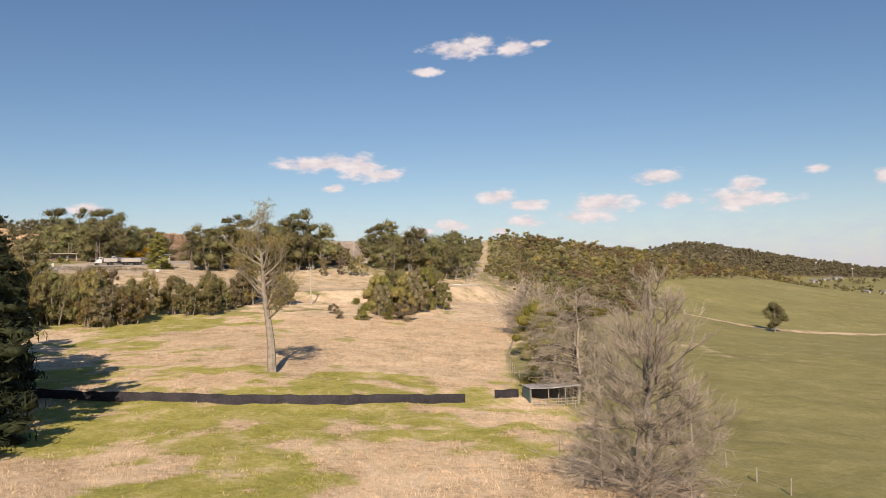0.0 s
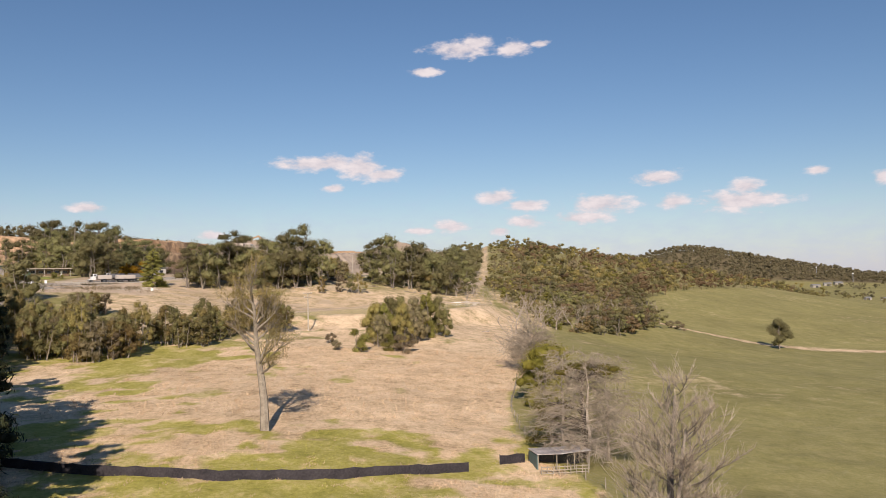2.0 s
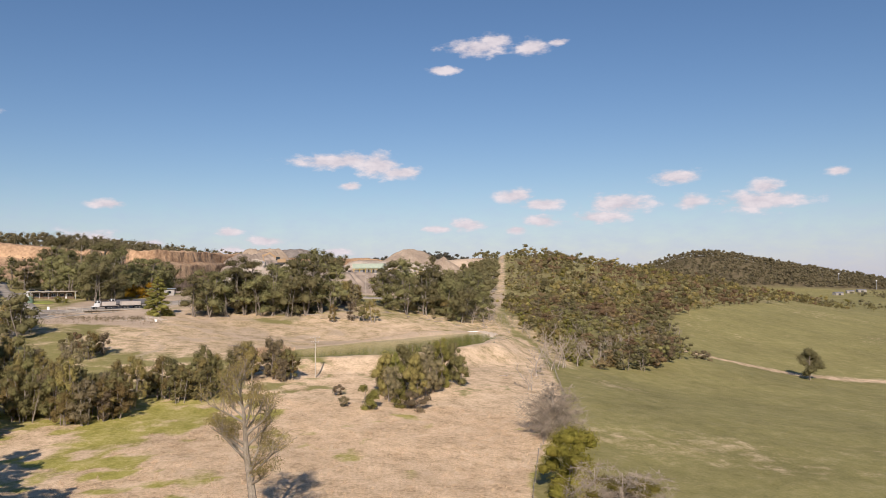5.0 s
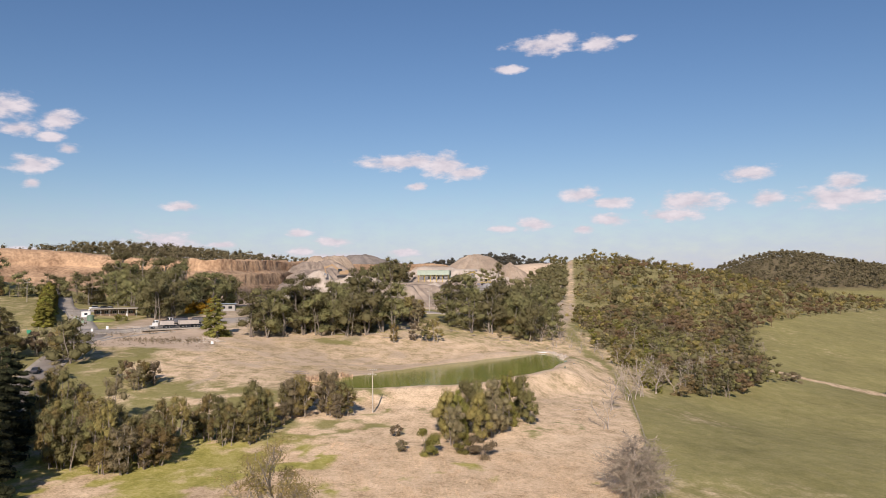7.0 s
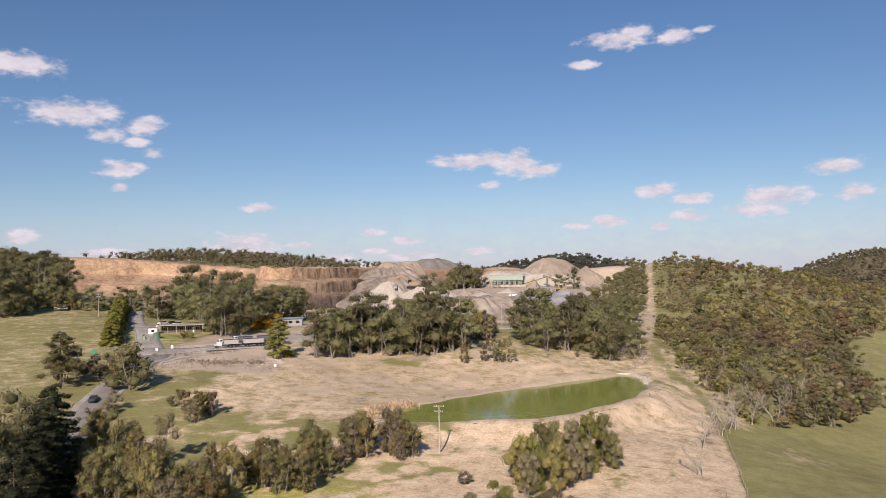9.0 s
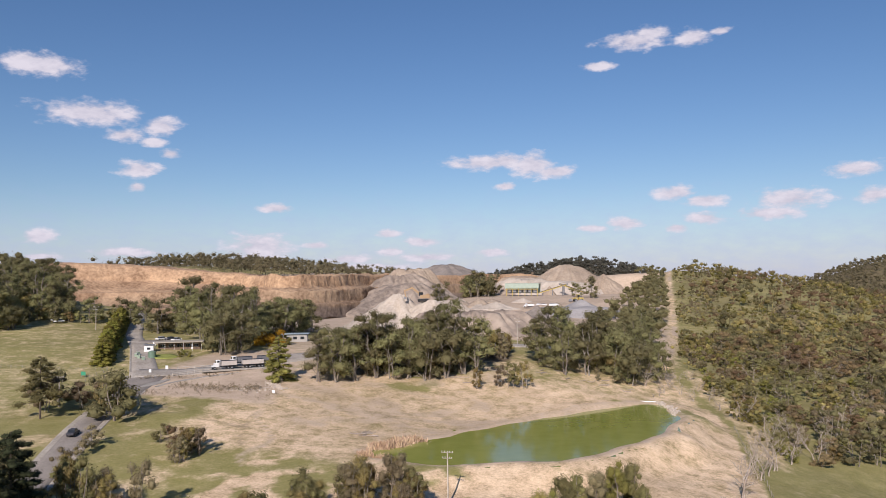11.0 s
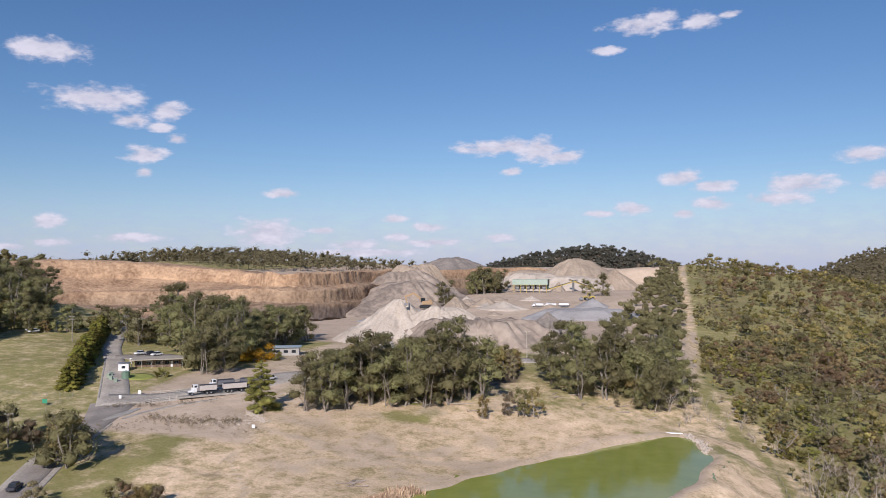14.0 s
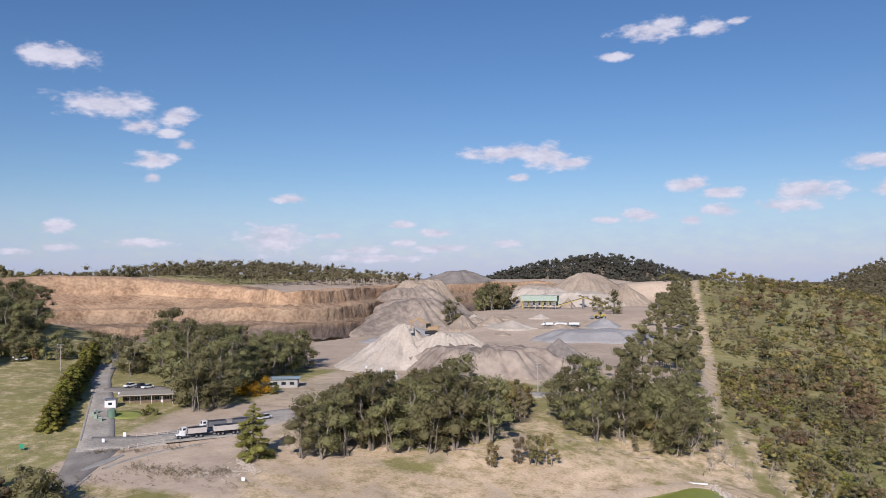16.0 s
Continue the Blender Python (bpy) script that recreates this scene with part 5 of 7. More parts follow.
heap(-182, 740, 34, 31, TAN_GRAVEL, "tan dirt cap on the overburden mound", 12, long=1.3, top=0.35)
heap(-161, 656, 30, 14, TAN_GRAVEL, "streaked tan spoil mound beside the haul ramp", 27, long=1.2, top=0.2, turn=40, ripple=2.2)
heap(-197, 950, 60, 16, GREY_GRAVEL, "far grey overburden mound", 13, top=0.2)
heap(-58, 905, 52, 29, TAN_GRAVEL, "tall tan gravel stockpile", 14, long=1.2, top=0.1)
heap(-105, 925, 46, 21, TAN_GRAVEL, "long tan gravel stockpile", 28, long=1.5, top=0.3)
heap(-20, 850, 26, 19, TAN_GRAVEL, "tan gravel stockpile with grey skirt", 15)
heap(-100, 872, 40, 15, SAND, "broken pale rock heap behind the crushing plant", 16, long=1.3, top=0.3, ripple=2)
heap(-62, 838, 34, 12, SAND, "pale stone spread beside the crushing plant", 17, long=1.6, top=0.4)
heap(-108, 657, 10, 6.5, TAN_GRAVEL, "small tan gravel heap", 18)
heap(-92, 640, 13, 5.0, SAND, "low pale stone heap", 19, long=1.5)
heap(-126, 640, 16, 9, TAN_GRAVEL, "tan dirt heap beside the haul ramp", 20, long=0.7)
heap(-60, 640, 10, 3.2, TAN_GRAVEL, "low tan gravel heap", 22, long=1.5)
prng = random.Random(12)
for k in range(16):
    x, y = prng.uniform(-112, -48), prng.uniform(800, 850)
    heap(x, y, prng.uniform(6, 12), prng.uniform(4, 9), SAND if k % 3 else TAN_GRAVEL, "rough pale rock heap behind the screening shed", 40 + k, long=prng.uniform(1, 1.6), turn=prng.random() * 180, ripple=2.5)
for k in range(10):
    x, y = prng.uniform(-150, -70), prng.uniform(585, 700)
    heap(x, y, prng.uniform(4, 8), prng.uniform(1.6, 3.6), (SAND, TAN_GRAVEL, SPOIL)[k % 3], "small gravel heap on the quarry floor", 60 + k, long=prng.uniform(1, 2), turn=prng.random() * 180)
BLUE_METAL = material("blue_metal", (0.26, 0.245, 0.235), (0.38, 0.36, 0.345), scale=0.08, fine=1.2, bump=0.1)
heap(-36, 596, 24, 5.5, BLUE_METAL, "blue-grey crushed rock platform heap", 23, long=1.5, top=0.55, ripple=1.4)
heap(-32, 652, 12, 6.0, BLUE_METAL, "small blue-grey crushed rock cone", 24)
heap(-140, 575, 22, 8.0, BLUE_METAL, "dark blue-grey rock heap at the foot of the face", 25, long=1.6)


def box(bm, size, at, turn=0.0, bevel=0.0, tilt=0.0):
    """A bevelled box into bm: size, centre, turn about z and tilt about y in degrees."""
    m = pose(*at, 0, tilt, turn) @ Matrix.Diagonal((*size, 1))
    made = bmesh.ops.create_cube(bm, size=1.0, matrix=m)
    if bevel:
        edges = list({e for v in made["verts"] for e in v.link_edges})
        bmesh.ops.bevel(bm, geom=edges, offset=bevel, segments=1, affect="EDGES", profile=0.5)
    return bm


def boxes(*rows, bevel=0.0):
    bm = bmesh.new()
    for size, at, *rest in rows:
        turn, own, tilt = (*rest, 0, 0, 0)[:3]
        box(bm, size, at, turn, own or bevel, tilt)
    return bm


def rod(bm, a, b, r, sides=8):
    a, b = Vector(a), Vector(b)
    turn = (b - a).to_track_quat("Z", "Y").to_matrix().to_4x4()
    bmesh.ops.create_cone(bm, cap_ends=True, segments=sides, radius1=r, radius2=r, depth=(b - a).length, matrix=Matrix.Translation((a + b) / 2) @ turn)
    return bm


def paint(name, colour, rough=0.45, metal=0.0):
    d = tuple(c * 0.78 for c in colour)
    return material(name, d, colour, scale=0.8, rough=rough, metal=metal, spec=0.5)


WHITE, YELLOW, GREEN_TIN = paint("white_enamel", (0.8, 0.8, 0.78)), paint("yellow_enamel", (0.5, 0.38, 0.1)), paint("green_tin", (0.4, 0.48, 0.39), 0.6)
BLACK_RUBBER, DARK_GLASS = paint("rubber", (0.03, 0.03, 0.03), 0.9), paint("dark_glass", (0.03, 0.035, 0.04), 0.12)
GREY_STEEL, DARK_PAINT, RED_PAINT = paint("grey_steel", (0.3, 0.3, 0.31), 0.5, 0.3), paint("dark_enamel", (0.05, 0.05, 0.06)), paint("red_enamel", (0.4, 0.07, 0.04))
BLUE_TIN = paint("blue_grey_tin", (0.33, 0.4, 0.43), 0.55)
ORANGE = paint("orange_enamel", (0.42, 0.28, 0.15))


def wheel(parent, x, y, r, w=0.3):
    bm = bmesh.new()
    rod(bm, (x, y - w / 2, r), (x, y + w / 2, r), r, 14)
    tyre = part("tyre", bm, BLACK_RUBBER, parent)
    bm = bmesh.new()
    rod(bm, (x, y - w / 2 - 0.01, r), (x, y + w / 2 + 0.01, r), r * 0.55, 10)
    part("rim", bm, GREY_STEEL, tyre)


def loader(m, label):
    """An articulated wheel loader with a raised arm and bucket."""
    root = thing("wheel_loader", m, label, "loader")
    part("body", boxes(((2.6, 2.2, 1.3), (-1.6, 0, 1.7)), ((1.9, 1.8, 0.9), (1.0, 0, 1.4)), bevel=0.12), YELLOW, root)
    cab = part("cab", boxes(((1.6, 1.6, 0.25), (-0.1, 0, 3.9)), ((0.12, 1.5, 1.5), (-0.8, 0, 3.1)), ((0.12, 0.12, 1.5), (0.6, 0.7, 3.1)), ((0.12, 0.12, 1.5), (0.6, -0.7, 3.1)), bevel=0.03), YELLOW, root)
    part("glass", boxes(((1.3, 1.45, 1.3), (-0.1, 0, 3.1))), DARK_GLASS, cab)
    for y in (-0.75, 0.75):
        part("arm", boxes(((2.8, 0.22, 0.35), (2.4, y, 1.9), 0, 0.02, 18)), YELLOW, root)
    part("bucket", boxes(((0.15, 2.9, 1.3), (3.7, 0, 1.0)), ((1.3, 2.9, 0.12), (4.3, 0, 0.4)), ((1.2, 0.1, 1.1), (4.2, 1.42, 0.9)), ((1.2, 0.1, 1.1), (4.2, -1.42, 0.9)), bevel=0.03), GREY_STEEL, root)
    for x in (-1.7, 1.5):
        for y in (-1.15, 1.15):
            wheel(root, x, y, 0.85, 0.6)
    return root


def excavator(m):
    root = thing("excavator", m, "orange excavator on top of the pale stone heap", "excavator")
    for y in (-1.3, 1.3):
        part("track", boxes(((4.2, 0.7, 0.95), (0, y, 0.5)), bevel=0.28), BLACK_RUBBER, root)
    part("body", boxes(((3.6, 2.8, 1.3), (-0.6, 0, 1.9)), ((1.2, 2.6, 0.5), (-1.6, 0, 2.7)), bevel=0.15), ORANGE, root)
    cab = part("cab", boxes(((1.7, 1.2, 0.12), (0.9, 0.8, 3.6)), ((0.1, 1.1, 1.6), (0.1, 0.8, 2.8)), ((0.1, 0.1, 1.6), (1.7, 0.3, 2.8)), ((0.1, 0.1, 1.6), (1.7, 1.3, 2.8))), ORANGE, root)
    part("glass", boxes(((1.5, 1.0, 1.4), (0.9, 0.8, 2.8))), DARK_GLASS, cab)
    part("boom", boxes(((4.2, 0.5, 0.7), (2.6, -0.4, 4.0), 0, 0.05, -38), ((3.0, 0.45, 0.6), (5.2, -0.4, 4.6), 0, 0.05, 22)), ORANGE, root)
    part("stick", boxes(((0.4, 0.35, 3.0), (6.6, -0.4, 3.0), 0, 0.03, 12)), ORANGE, root)
    part("bucket", boxes(((1.0, 1.3, 0.9), (6.7, -0.4, 1.4)), bevel=0.2), GREY_STEEL, root)
    return root


def place_on(ob_xy, z, turn, size=1.0):
    return Matrix.LocRotScale((*ob_xy, z), Euler((0, 0, radians(turn))), (size,) * 3)


excavator(place_on((-99, 449), 38.3, 195, 1.35))
loader(place_on((-36, 690), float(height(-36, 690)), 200, 1.4), "yellow wheel loader on the quarry floor")


def crushing_plant():
    """Open-sided green-roofed screening shed with hoppers and a conveyor."""
    g = float(height(-92, 778))
    root = thing("screening_shed", pose(-88, 778, g, 0, 0, -6), "pale green roofed screening shed with open bays", "shed")
    roof = part("roof", boxes(((31, 9, 0.3), (0, -3.9, 10.9), 0, 0, 0), bevel=0.04), GREEN_TIN, root, "pale green corrugated iron roof")
    roof.matrix_basis = pose(0, 0, 0, 0, 0, 0)
    for k in range(30):
        part("roof_rib", boxes(((0.12, 9.0, 0.1), (-15 + k * 1.03, -3.9, 11.1))), GREEN_TIN, roof)
    part("back_wall", boxes(((30, 0.2, 8), (0, 0.5, 6.5))), GREEN_TIN, root)
    part("fascia", boxes(((30.5, 0.25, 4.2), (0, -8.3, 8.6))), GREEN_TIN, root)
    for k in range(6):
        part("post", boxes(((0.5, 0.5, 10), (-14 + k * 5.6, -8.0, 4.0)), bevel=0.04), YELLOW, root)
        part("hopper", boxes(((3.2, 4.0, 2.6), (-11.2 + k * 4.6, -5.5, 4.6)), ((1.6, 2.0, 1.4), (-11.2 + k * 4.6, -5.5, 2.8)), bevel=0.1), GREY_STEEL, root)
    part("walkway", boxes(((29, 0.8, 0.2), (0, -8.7, 5.6)), ((29, 0.08, 0.08), (0, -9.0, 6.6))), YELLOW, root)
    conv = thing("conveyor", pose(-62, 772, float(height(-62, 772)), 0, 0, 18), "inclined steel conveyor beside the screening shed", "conveyor")
    part("belt", boxes(((26, 1.2, 0.3), (0, 0, 6.5), 0, 0, -16)), BLACK_RUBBER, conv)
    part("truss", boxes(((26, 1.6, 0.7), (0, 0, 6.0), 0, 0, -16)), YELLOW, conv)
    for x in (-9, 0, 9):
        part("trestle", boxes(((0.4, 1.6, 8.6 + x * 0.5), (x, 0, 1.8 + x * 0.15))), GREY_STEEL, conv)
    part("head_drum", boxes(((1.6, 1.8, 1.6), (13, 0, 9.9)), bevel=0.3), GREY_STEEL, conv)


crushing_plant()
copy_thing(bpy.data.objects["conveyor"], pose(-46, 792, float(height(-46, 792)), 0, 0, 150))


def marker(x, y, tall=1.6):
    root = thing("marker_cone", place_on((x, y), float(height(x, y)), 0), "white marker cone along the haul road", "marker cone", "haul road markers")
    bm = bmesh.new()
    bmesh.ops.create_cone(bm, cap_ends=True, segments=10, radius1=1.0, radius2=0.35, depth=tall * 1.5, matrix=Matrix.Translation((0, 0, tall * 0.7)))
    part("cone", bm, WHITE, root)


for x, y in [(-138.6, 453), (-122, 428.5), (-113, 421.5), (-103, 407.5)]:
    marker(x, y)

# ---- distant woods ----
def far_woods(name, spots, sizes, mat, label, per=64, seed=3, blade=0.8, clumps=4, dense=0.8):
    """Many far trees in one mesh: a stub of trunk and a ragged clump of leaf sprays each."""
    rng = np.random.default_rng(seed)
    soup = Soup()
    for (x, y, z), s in zip(spots, sizes):
        n = max(1, clumps - 1 + int(rng.random() * 3))
        c = np.array([x, y, z]) + np.c_[rng.normal(size=(n, 2)) * s * 0.2, s * (0.28 + 0.58 * rng.random(n))]
        r = s * (0.17 + 0.12 * rng.random((n, 1))) * np.array([[1, 1, 0.85]])
        soup.add(*foliage(rng, c, r, per, 0.9 * blade * (s / 11) ** 0.6, 0.2, 0.55, dense=dense, lump=SMALL_LUMP))
        soup.limb([(x, y, z - 0.8), (x + rng.normal() * 0.3, y, z + s * 0.7)], [s * 0.02, s * 0.008], 3)
    return tagged(soup.build(name, mat), label, "woodland", kind="stuff")


def scatter(count, x0, x1, y0, y1, keep, low, high, seed):
    rng = np.random.default_rng(seed)
    x, y = rng.uniform(x0, x1, count), rng.uniform(y0, y1, count)
    ok = keep(x, y, rng.random(count))
    x, y = x[ok], y[ok]
    return np.c_[x, y, height(x, y)], rng.uniform(low, high, len(x))


on_slope = lambda x, y, r: (x > np.where(y > 385, line_x(y) + 4.5, boundary_x(y) + 7)) & (x < slope_edge(y)) & (y > 300) & (r < 0.98 - 0.8 * smooth(0.47, 0.6, fractal(x, y, 34, 77)) - 0.3 * smooth(90, 240, x - line_x(y)))
p, s = scatter(5000, 20, 480, 470, 985, on_slope, 0.0, 1.0, 100)
s = 4.0 + 9.5 * s**2.2
s = s * np.where(p[:, 0] < line_x(p[:, 1]) + 22, 0.62, 1.0)
mix = 0.5 + 1.5 * (fractal(p[:, 0], p[:, 1], 45, 88) - 0.5) + 0.11 * np.random.default_rng(6).normal(size=len(p)) + 0.1 * (p[:, 0] < line_x(p[:, 1]) + 22)
for k, (mat, low, high) in enumerate(((BROWN_LEAF, -1, 0.3), (GUM_LEAF, 0.3, 0.41), (SCRUB_LEAF, 0.41, 0.52), (WATTLE_LEAF, 0.52, 0.64), (BRIGHT_LEAF, 0.64, 0.74), (GREY_LEAF, 0.74, 2))):
    ok = (mix >= low) & (mix < high)
    far_woods("hill_woods", p[ok], s[ok], mat, "dense olive and grey scrub covering a hillside", per=72, seed=k, blade=0.72, clumps=3, dense=0.66)
carpet = lambda x, y, r: (x > np.where(y > 385, line_x(y) + 3, boundary_x(y) + 3)) & (x < slope_edge(y) - 2) & (y > 296) & (r < 0.95 - 0.7 * smooth(0.48, 0.6, fractal(x, y, 34, 77)))
p, s = scatter(2700, 20, 180, 292, 620, carpet, 2.0, 4.8, 140)
mix = fractal(p[:, 0], p[:, 1], 24, 53) + 0.09 * np.random.default_rng(7).normal(size=len(p)) + 0.12 * (p[:, 0] < boundary_x(p[:, 1]) + 24)
for k, (mat, low, high) in enumerate(((GREY_LEAF, -1, 0.38), (BROWN_LEAF, 0.38, 0.43), (SCRUB_LEAF, 0.43, 0.51), (WATTLE_LEAF, 0.51, 0.59), (BRIGHT_LEAF, 0.59, 2))):
    ok = (mix >= low) & (mix < high)
    far_woods("undergrowth", p[ok], s[ok], mat, "low tangled olive undergrowth below the slope trees", per=48, seed=9 + k, blade=0.5, clumps=2)
# West flank of the cleared line.
p, s = scatter(520, -38, 40, 372, 985, lambda x, y, r: (x < line_x(y) - 5) & (x > line_x(y) - 42 + 0.012 * y) & (r < 0.8), 7, 13.5, 150)
far_woods("gum_woods", p, s, GUM_LEAF, "belt of dark gums beside the cleared line", per=250, seed=11, blade=0.5)
p, s = scatter(260, 0, 60, 400, 960, lambda x, y, r: (np.abs(x - line_x(y)) < 4.5) & (np.abs(x - line_x(y) - 0.5) > 1.6), 0.8, 2.0, 151)
far_woods("line_scrub", p, s, WATTLE_LEAF, "low regrowth along the cleared line", per=60, seed=19, blade=0.5)
# Wooded hill beyond the field; its even leaf colour holds some cloud shade.
p, s = scatter(6000, 150, 1500, 1780, 2180, lambda x, y, r: height(x, y) > -8, 12, 20, 160)
far_woods("far_woods", p, s, FOREST_LEAF, "wooded hill far beyond the grazed field", per=10, seed=12, blade=1.6, clumps=1)
p, s = scatter(500, 200, 1300, 1150, 1700, lambda x, y, r: fractal(x, y, 120, 8) > 0.5, 7, 13, 165)
far_woods("plain_woods", p, s, FOREST_LEAF, "scattered woodland on the plain beyond the field", per=36, seed=18, blade=1.9)
# Ridge behind the quarry: hill coloured dark for cloud shade, and the thin line of gums along the crest.
p, s = scatter(3600, -800, 200, 2260, 2560, lambda x, y, r: (height(x, y) > 5) & (r < 0.3 + smooth(-560, -440, x)), 14, 32, 170)
far_woods("ridge_woods", p, s, CLOUD_SHADE_LEAF, "wooded ridge behind the quarry, cloud shade in its leaf colour", per=14, seed=13, blade=1.9, clumps=1)
p, s = scatter(2100, -760, -200, 700, 990, lambda x, y, r: (toe_distance(x, y) > 150) & (r < 0.16 + 0.84 * smooth(-540, -490, x)), 8, 16, 180)
far_woods("crest_woods", p, s, FOREST_LEAF, "open gum woodland above the quarry crest", per=52, seed=14, blade=0.7, clumps=3, dense=0.55)
p, s = scatter(620, -560, -255, 400, 640, lambda x, y, r: (x < -268 - 0.85 * np.maximum(0, y - 410)) & (toe_distance(x, y) > 12), 10, 17, 190)
far_woods("west_woods", p, s, GUM_LEAF, "gum and scrub woodland west of the haul road", per=150, seed=15, blade=0.55)
# Hedges and scattered trees far down the field.
p, s = scatter(260, 230, 900, 930, 1150, lambda x, y, r: r < 0.6, 5, 11, 210)
far_woods("field_edge_trees", p, s, SCRUB_LEAF, "scattered trees along the far edge of the field", per=60, seed=17, blade=1.0, clumps=2)

# ---- fences, sheds, road-side things ----
def silt_fence(line, name, label, posts=True, tall=1.05):
    """Low black cloth fence, sagging between its stakes."""
    p = np.array(line, float)
    s = np.r_[0, np.cumsum(np.hypot(*np.diff(p, axis=0).T))]
    root = thing(name, place_on(line[0], float(height(*line[0])), 0), label, "fence")
    o = np.array([*line[0], float(height(*line[0]))])
    u = np.arange(0, s[-1], 1.25)
    x, y = np.interp(u, s, p[:, 0]), np.interp(u, s, p[:, 1])
    z = height(x, y) + rough_ground(x, y)
    for _ in range(12):
        z[1:-1] = (z[:-2] + 2 * z[1:-1] + z[2:]) / 4
    sag = 0.05 * np.abs(np.sin(u / 2.5 * np.pi)) + 0.05 * np.sin(u * 1.7)
    rows = []
    for off, h in ((0.03, -0.3), (0.03, 0.0), (0.05, tall * 0.5), (0.03, tall), (-0.03, tall), (-0.05, tall * 0.5), (-0.03, -0.3)):
        rows.append(np.stack([x - o[0], y - off - o[1], z + h - sag * (h > 0.4) - o[2]], -1))
    v = np.stack(rows, 1)
    n, m = v.shape[:2]
    k = np.arange(n * m).reshape(n, m)
    f = np.stack([k[:-1, :-1], k[:-1, 1:], k[1:, 1:], k[1:, :-1]], -1).reshape(-1, 4)
    mesh_object("cloth", v.reshape(-1, 3), f.tolist(), BLACK_CLOTH, root)
    for i in range(0, n, 2):
        part("stake", boxes(((0.06, 0.06, tall + 0.5), (x[i] - o[0], y[i] - o[1] + 0.08, z[i] - o[2] + (tall - 0.2) / 2))), TIMBER, root)


silt_fence([(-49, 92.5), (-41, 89.5), (-33.5, 87.5), (-24, 86.5), (-18, 87.2), (-12.3, 89), (-5.5, 92.5), (2, 96.2)], "cloth_fence", "low black shade-cloth fence on timber stakes")
silt_fence([(5.6, 99.8), (9.0, 102.0)], "cloth_fence", "short length of black shade-cloth fence beside the shelter")


def stock_fence(line, label):
    """Timber posts and four wires along a line."""
    p = np.array(line, float)
    s = np.r_[0, np.cumsum(np.hypot(*np.diff(p, axis=0).T))]
    u = np.arange(0, s[-1], 4.0)
    x, y = np.interp(u, s, p[:, 0]), np.interp(u, s, p[:, 1])
    z = height(x, y) + rough_ground(x, y)
    o = (x[0], y[0], z[0])
    root = thing("post_fence", place_on(o[:2], o[2], 0), label, "fence")
    for a, b, c in zip(x, y, z):
        bm = bmesh.new()
        rod(bm, (a - o[0], b - o[1], c - o[2] - 0.5), (a - o[0] + random.uniform(-.05, .05), b - o[1], c - o[2] + 1.25), 0.07, 6)
        part("post", bm, TIMBER, root)
    for h in (0.35, 0.65, 0.9, 1.15):
        wires = Soup()
        wires.limb(np.stack([x - o[0], y - o[1], z - o[2] + h], -1), np.full(len(x), 0.008), 3)
        wires.build("wire", GREY_STEEL, root)


stock_fence([(26, 62), (23, 72), (20, 84), (13.5, 100), (9.8, 117), (9.6, 134), (13, 160), (24, 209), (27.3, 258), (27.3, 313)], "timber post and wire stock fence along the paddock edge")
stock_fence([(-157, 262), (-165, 285), (-166, 296), (-200, 290), (-240, 300)], "timber post and wire fence round the roadside paddock")


def shelter():
    """Low stock shelter: green tin end, rusty iron roof over an open front, and a small rail pen."""
    root = thing("stock_shelter", on_ground(12.2, 101.5, 12), "low stock shelter with green end and rusty tin roof", "shed")
    part("end_wall", boxes(((0.12, 3.0, 1.9), (-2.6, 0, 0.85)), bevel=0.02), paint("teal_tin", (0.09, 0.15, 0.15), 0.6), root, "dark green tin end wall")
    part("back_wall", boxes(((6.4, 0.1, 1.8), (0.5, 1.5, 0.8))), DARK_PAINT, root)
    roof = part("roof", boxes(((3.2, 3.6, 0.08), (-1.1, 0, 1.95), 0, 0, 2), ((3.6, 3.4, 0.08), (2.2, 0.05, 1.98), 3, 0, -2)), material("rusty_tin", (0.25, 0.22, 0.2), (0.62, 0.58, 0.56), scale=0.6, rough=0.6), root, "weathered grey tin roof")
    for k in range(9):
        part("roof_rib", boxes(((0.06, 3.4, 0.05), (-2.4 + k * 0.75, 0, 2.02))), GREY_STEEL, roof)
    for x in (-2.5, -0.2, 2.0, 3.8):
        part("post", boxes(((0.12, 0.12, 2.2), (x, -1.5, 0.8)), bevel=0.015), TIMBER, root)
    pen = thing("rail_pen", on_ground(13.0, 98.2, 10), "weathered timber rail pen beside the shelter", "pen")
    for k in range(9):
        part("post", boxes(((0.09, 0.09, 1.4), (-2.8 + k * 0.7, 0, 0.45))), TIMBER, pen)
    for h in (0.3, 0.65, 1.0):
        part("rail", boxes(((5.8, 0.05, 0.1), (0, -0.06, h))), TIMBER, pen)


shelter()


def power_pole(m, tall, label, arms=2, name="power_pole"):
    root = thing(name, m, label, "power pole", "power line")
    bm = bmesh.new()
    bmesh.ops.create_cone(bm, cap_ends=True, segments=10, radius1=0.2, radius2=0.12, depth=tall + 1, matrix=Matrix.Translation((0, 0, tall / 2 - 0.5)))
    part("pole", bm, PALE_BARK, root)
    for k in range(arms):
        h = tall - 0.25 - k * 1.1
        arm = part("crossarm", boxes(((2.3 - 0.4 * k, 0.12, 0.14), (0, -0.16, h)), bevel=0.015), TIMBER, root)
        for x in (-1.05, -0.5, 0.5, 1.05):
            bm = bmesh.new()
            rod(bm, (x * (1 - 0.17 * k), -0.16, h + 0.05), (x * (1 - 0.17 * k), -0.16, h + 0.32), 0.05, 6)
            part("insulator", bm, WHITE, arm)
    return root


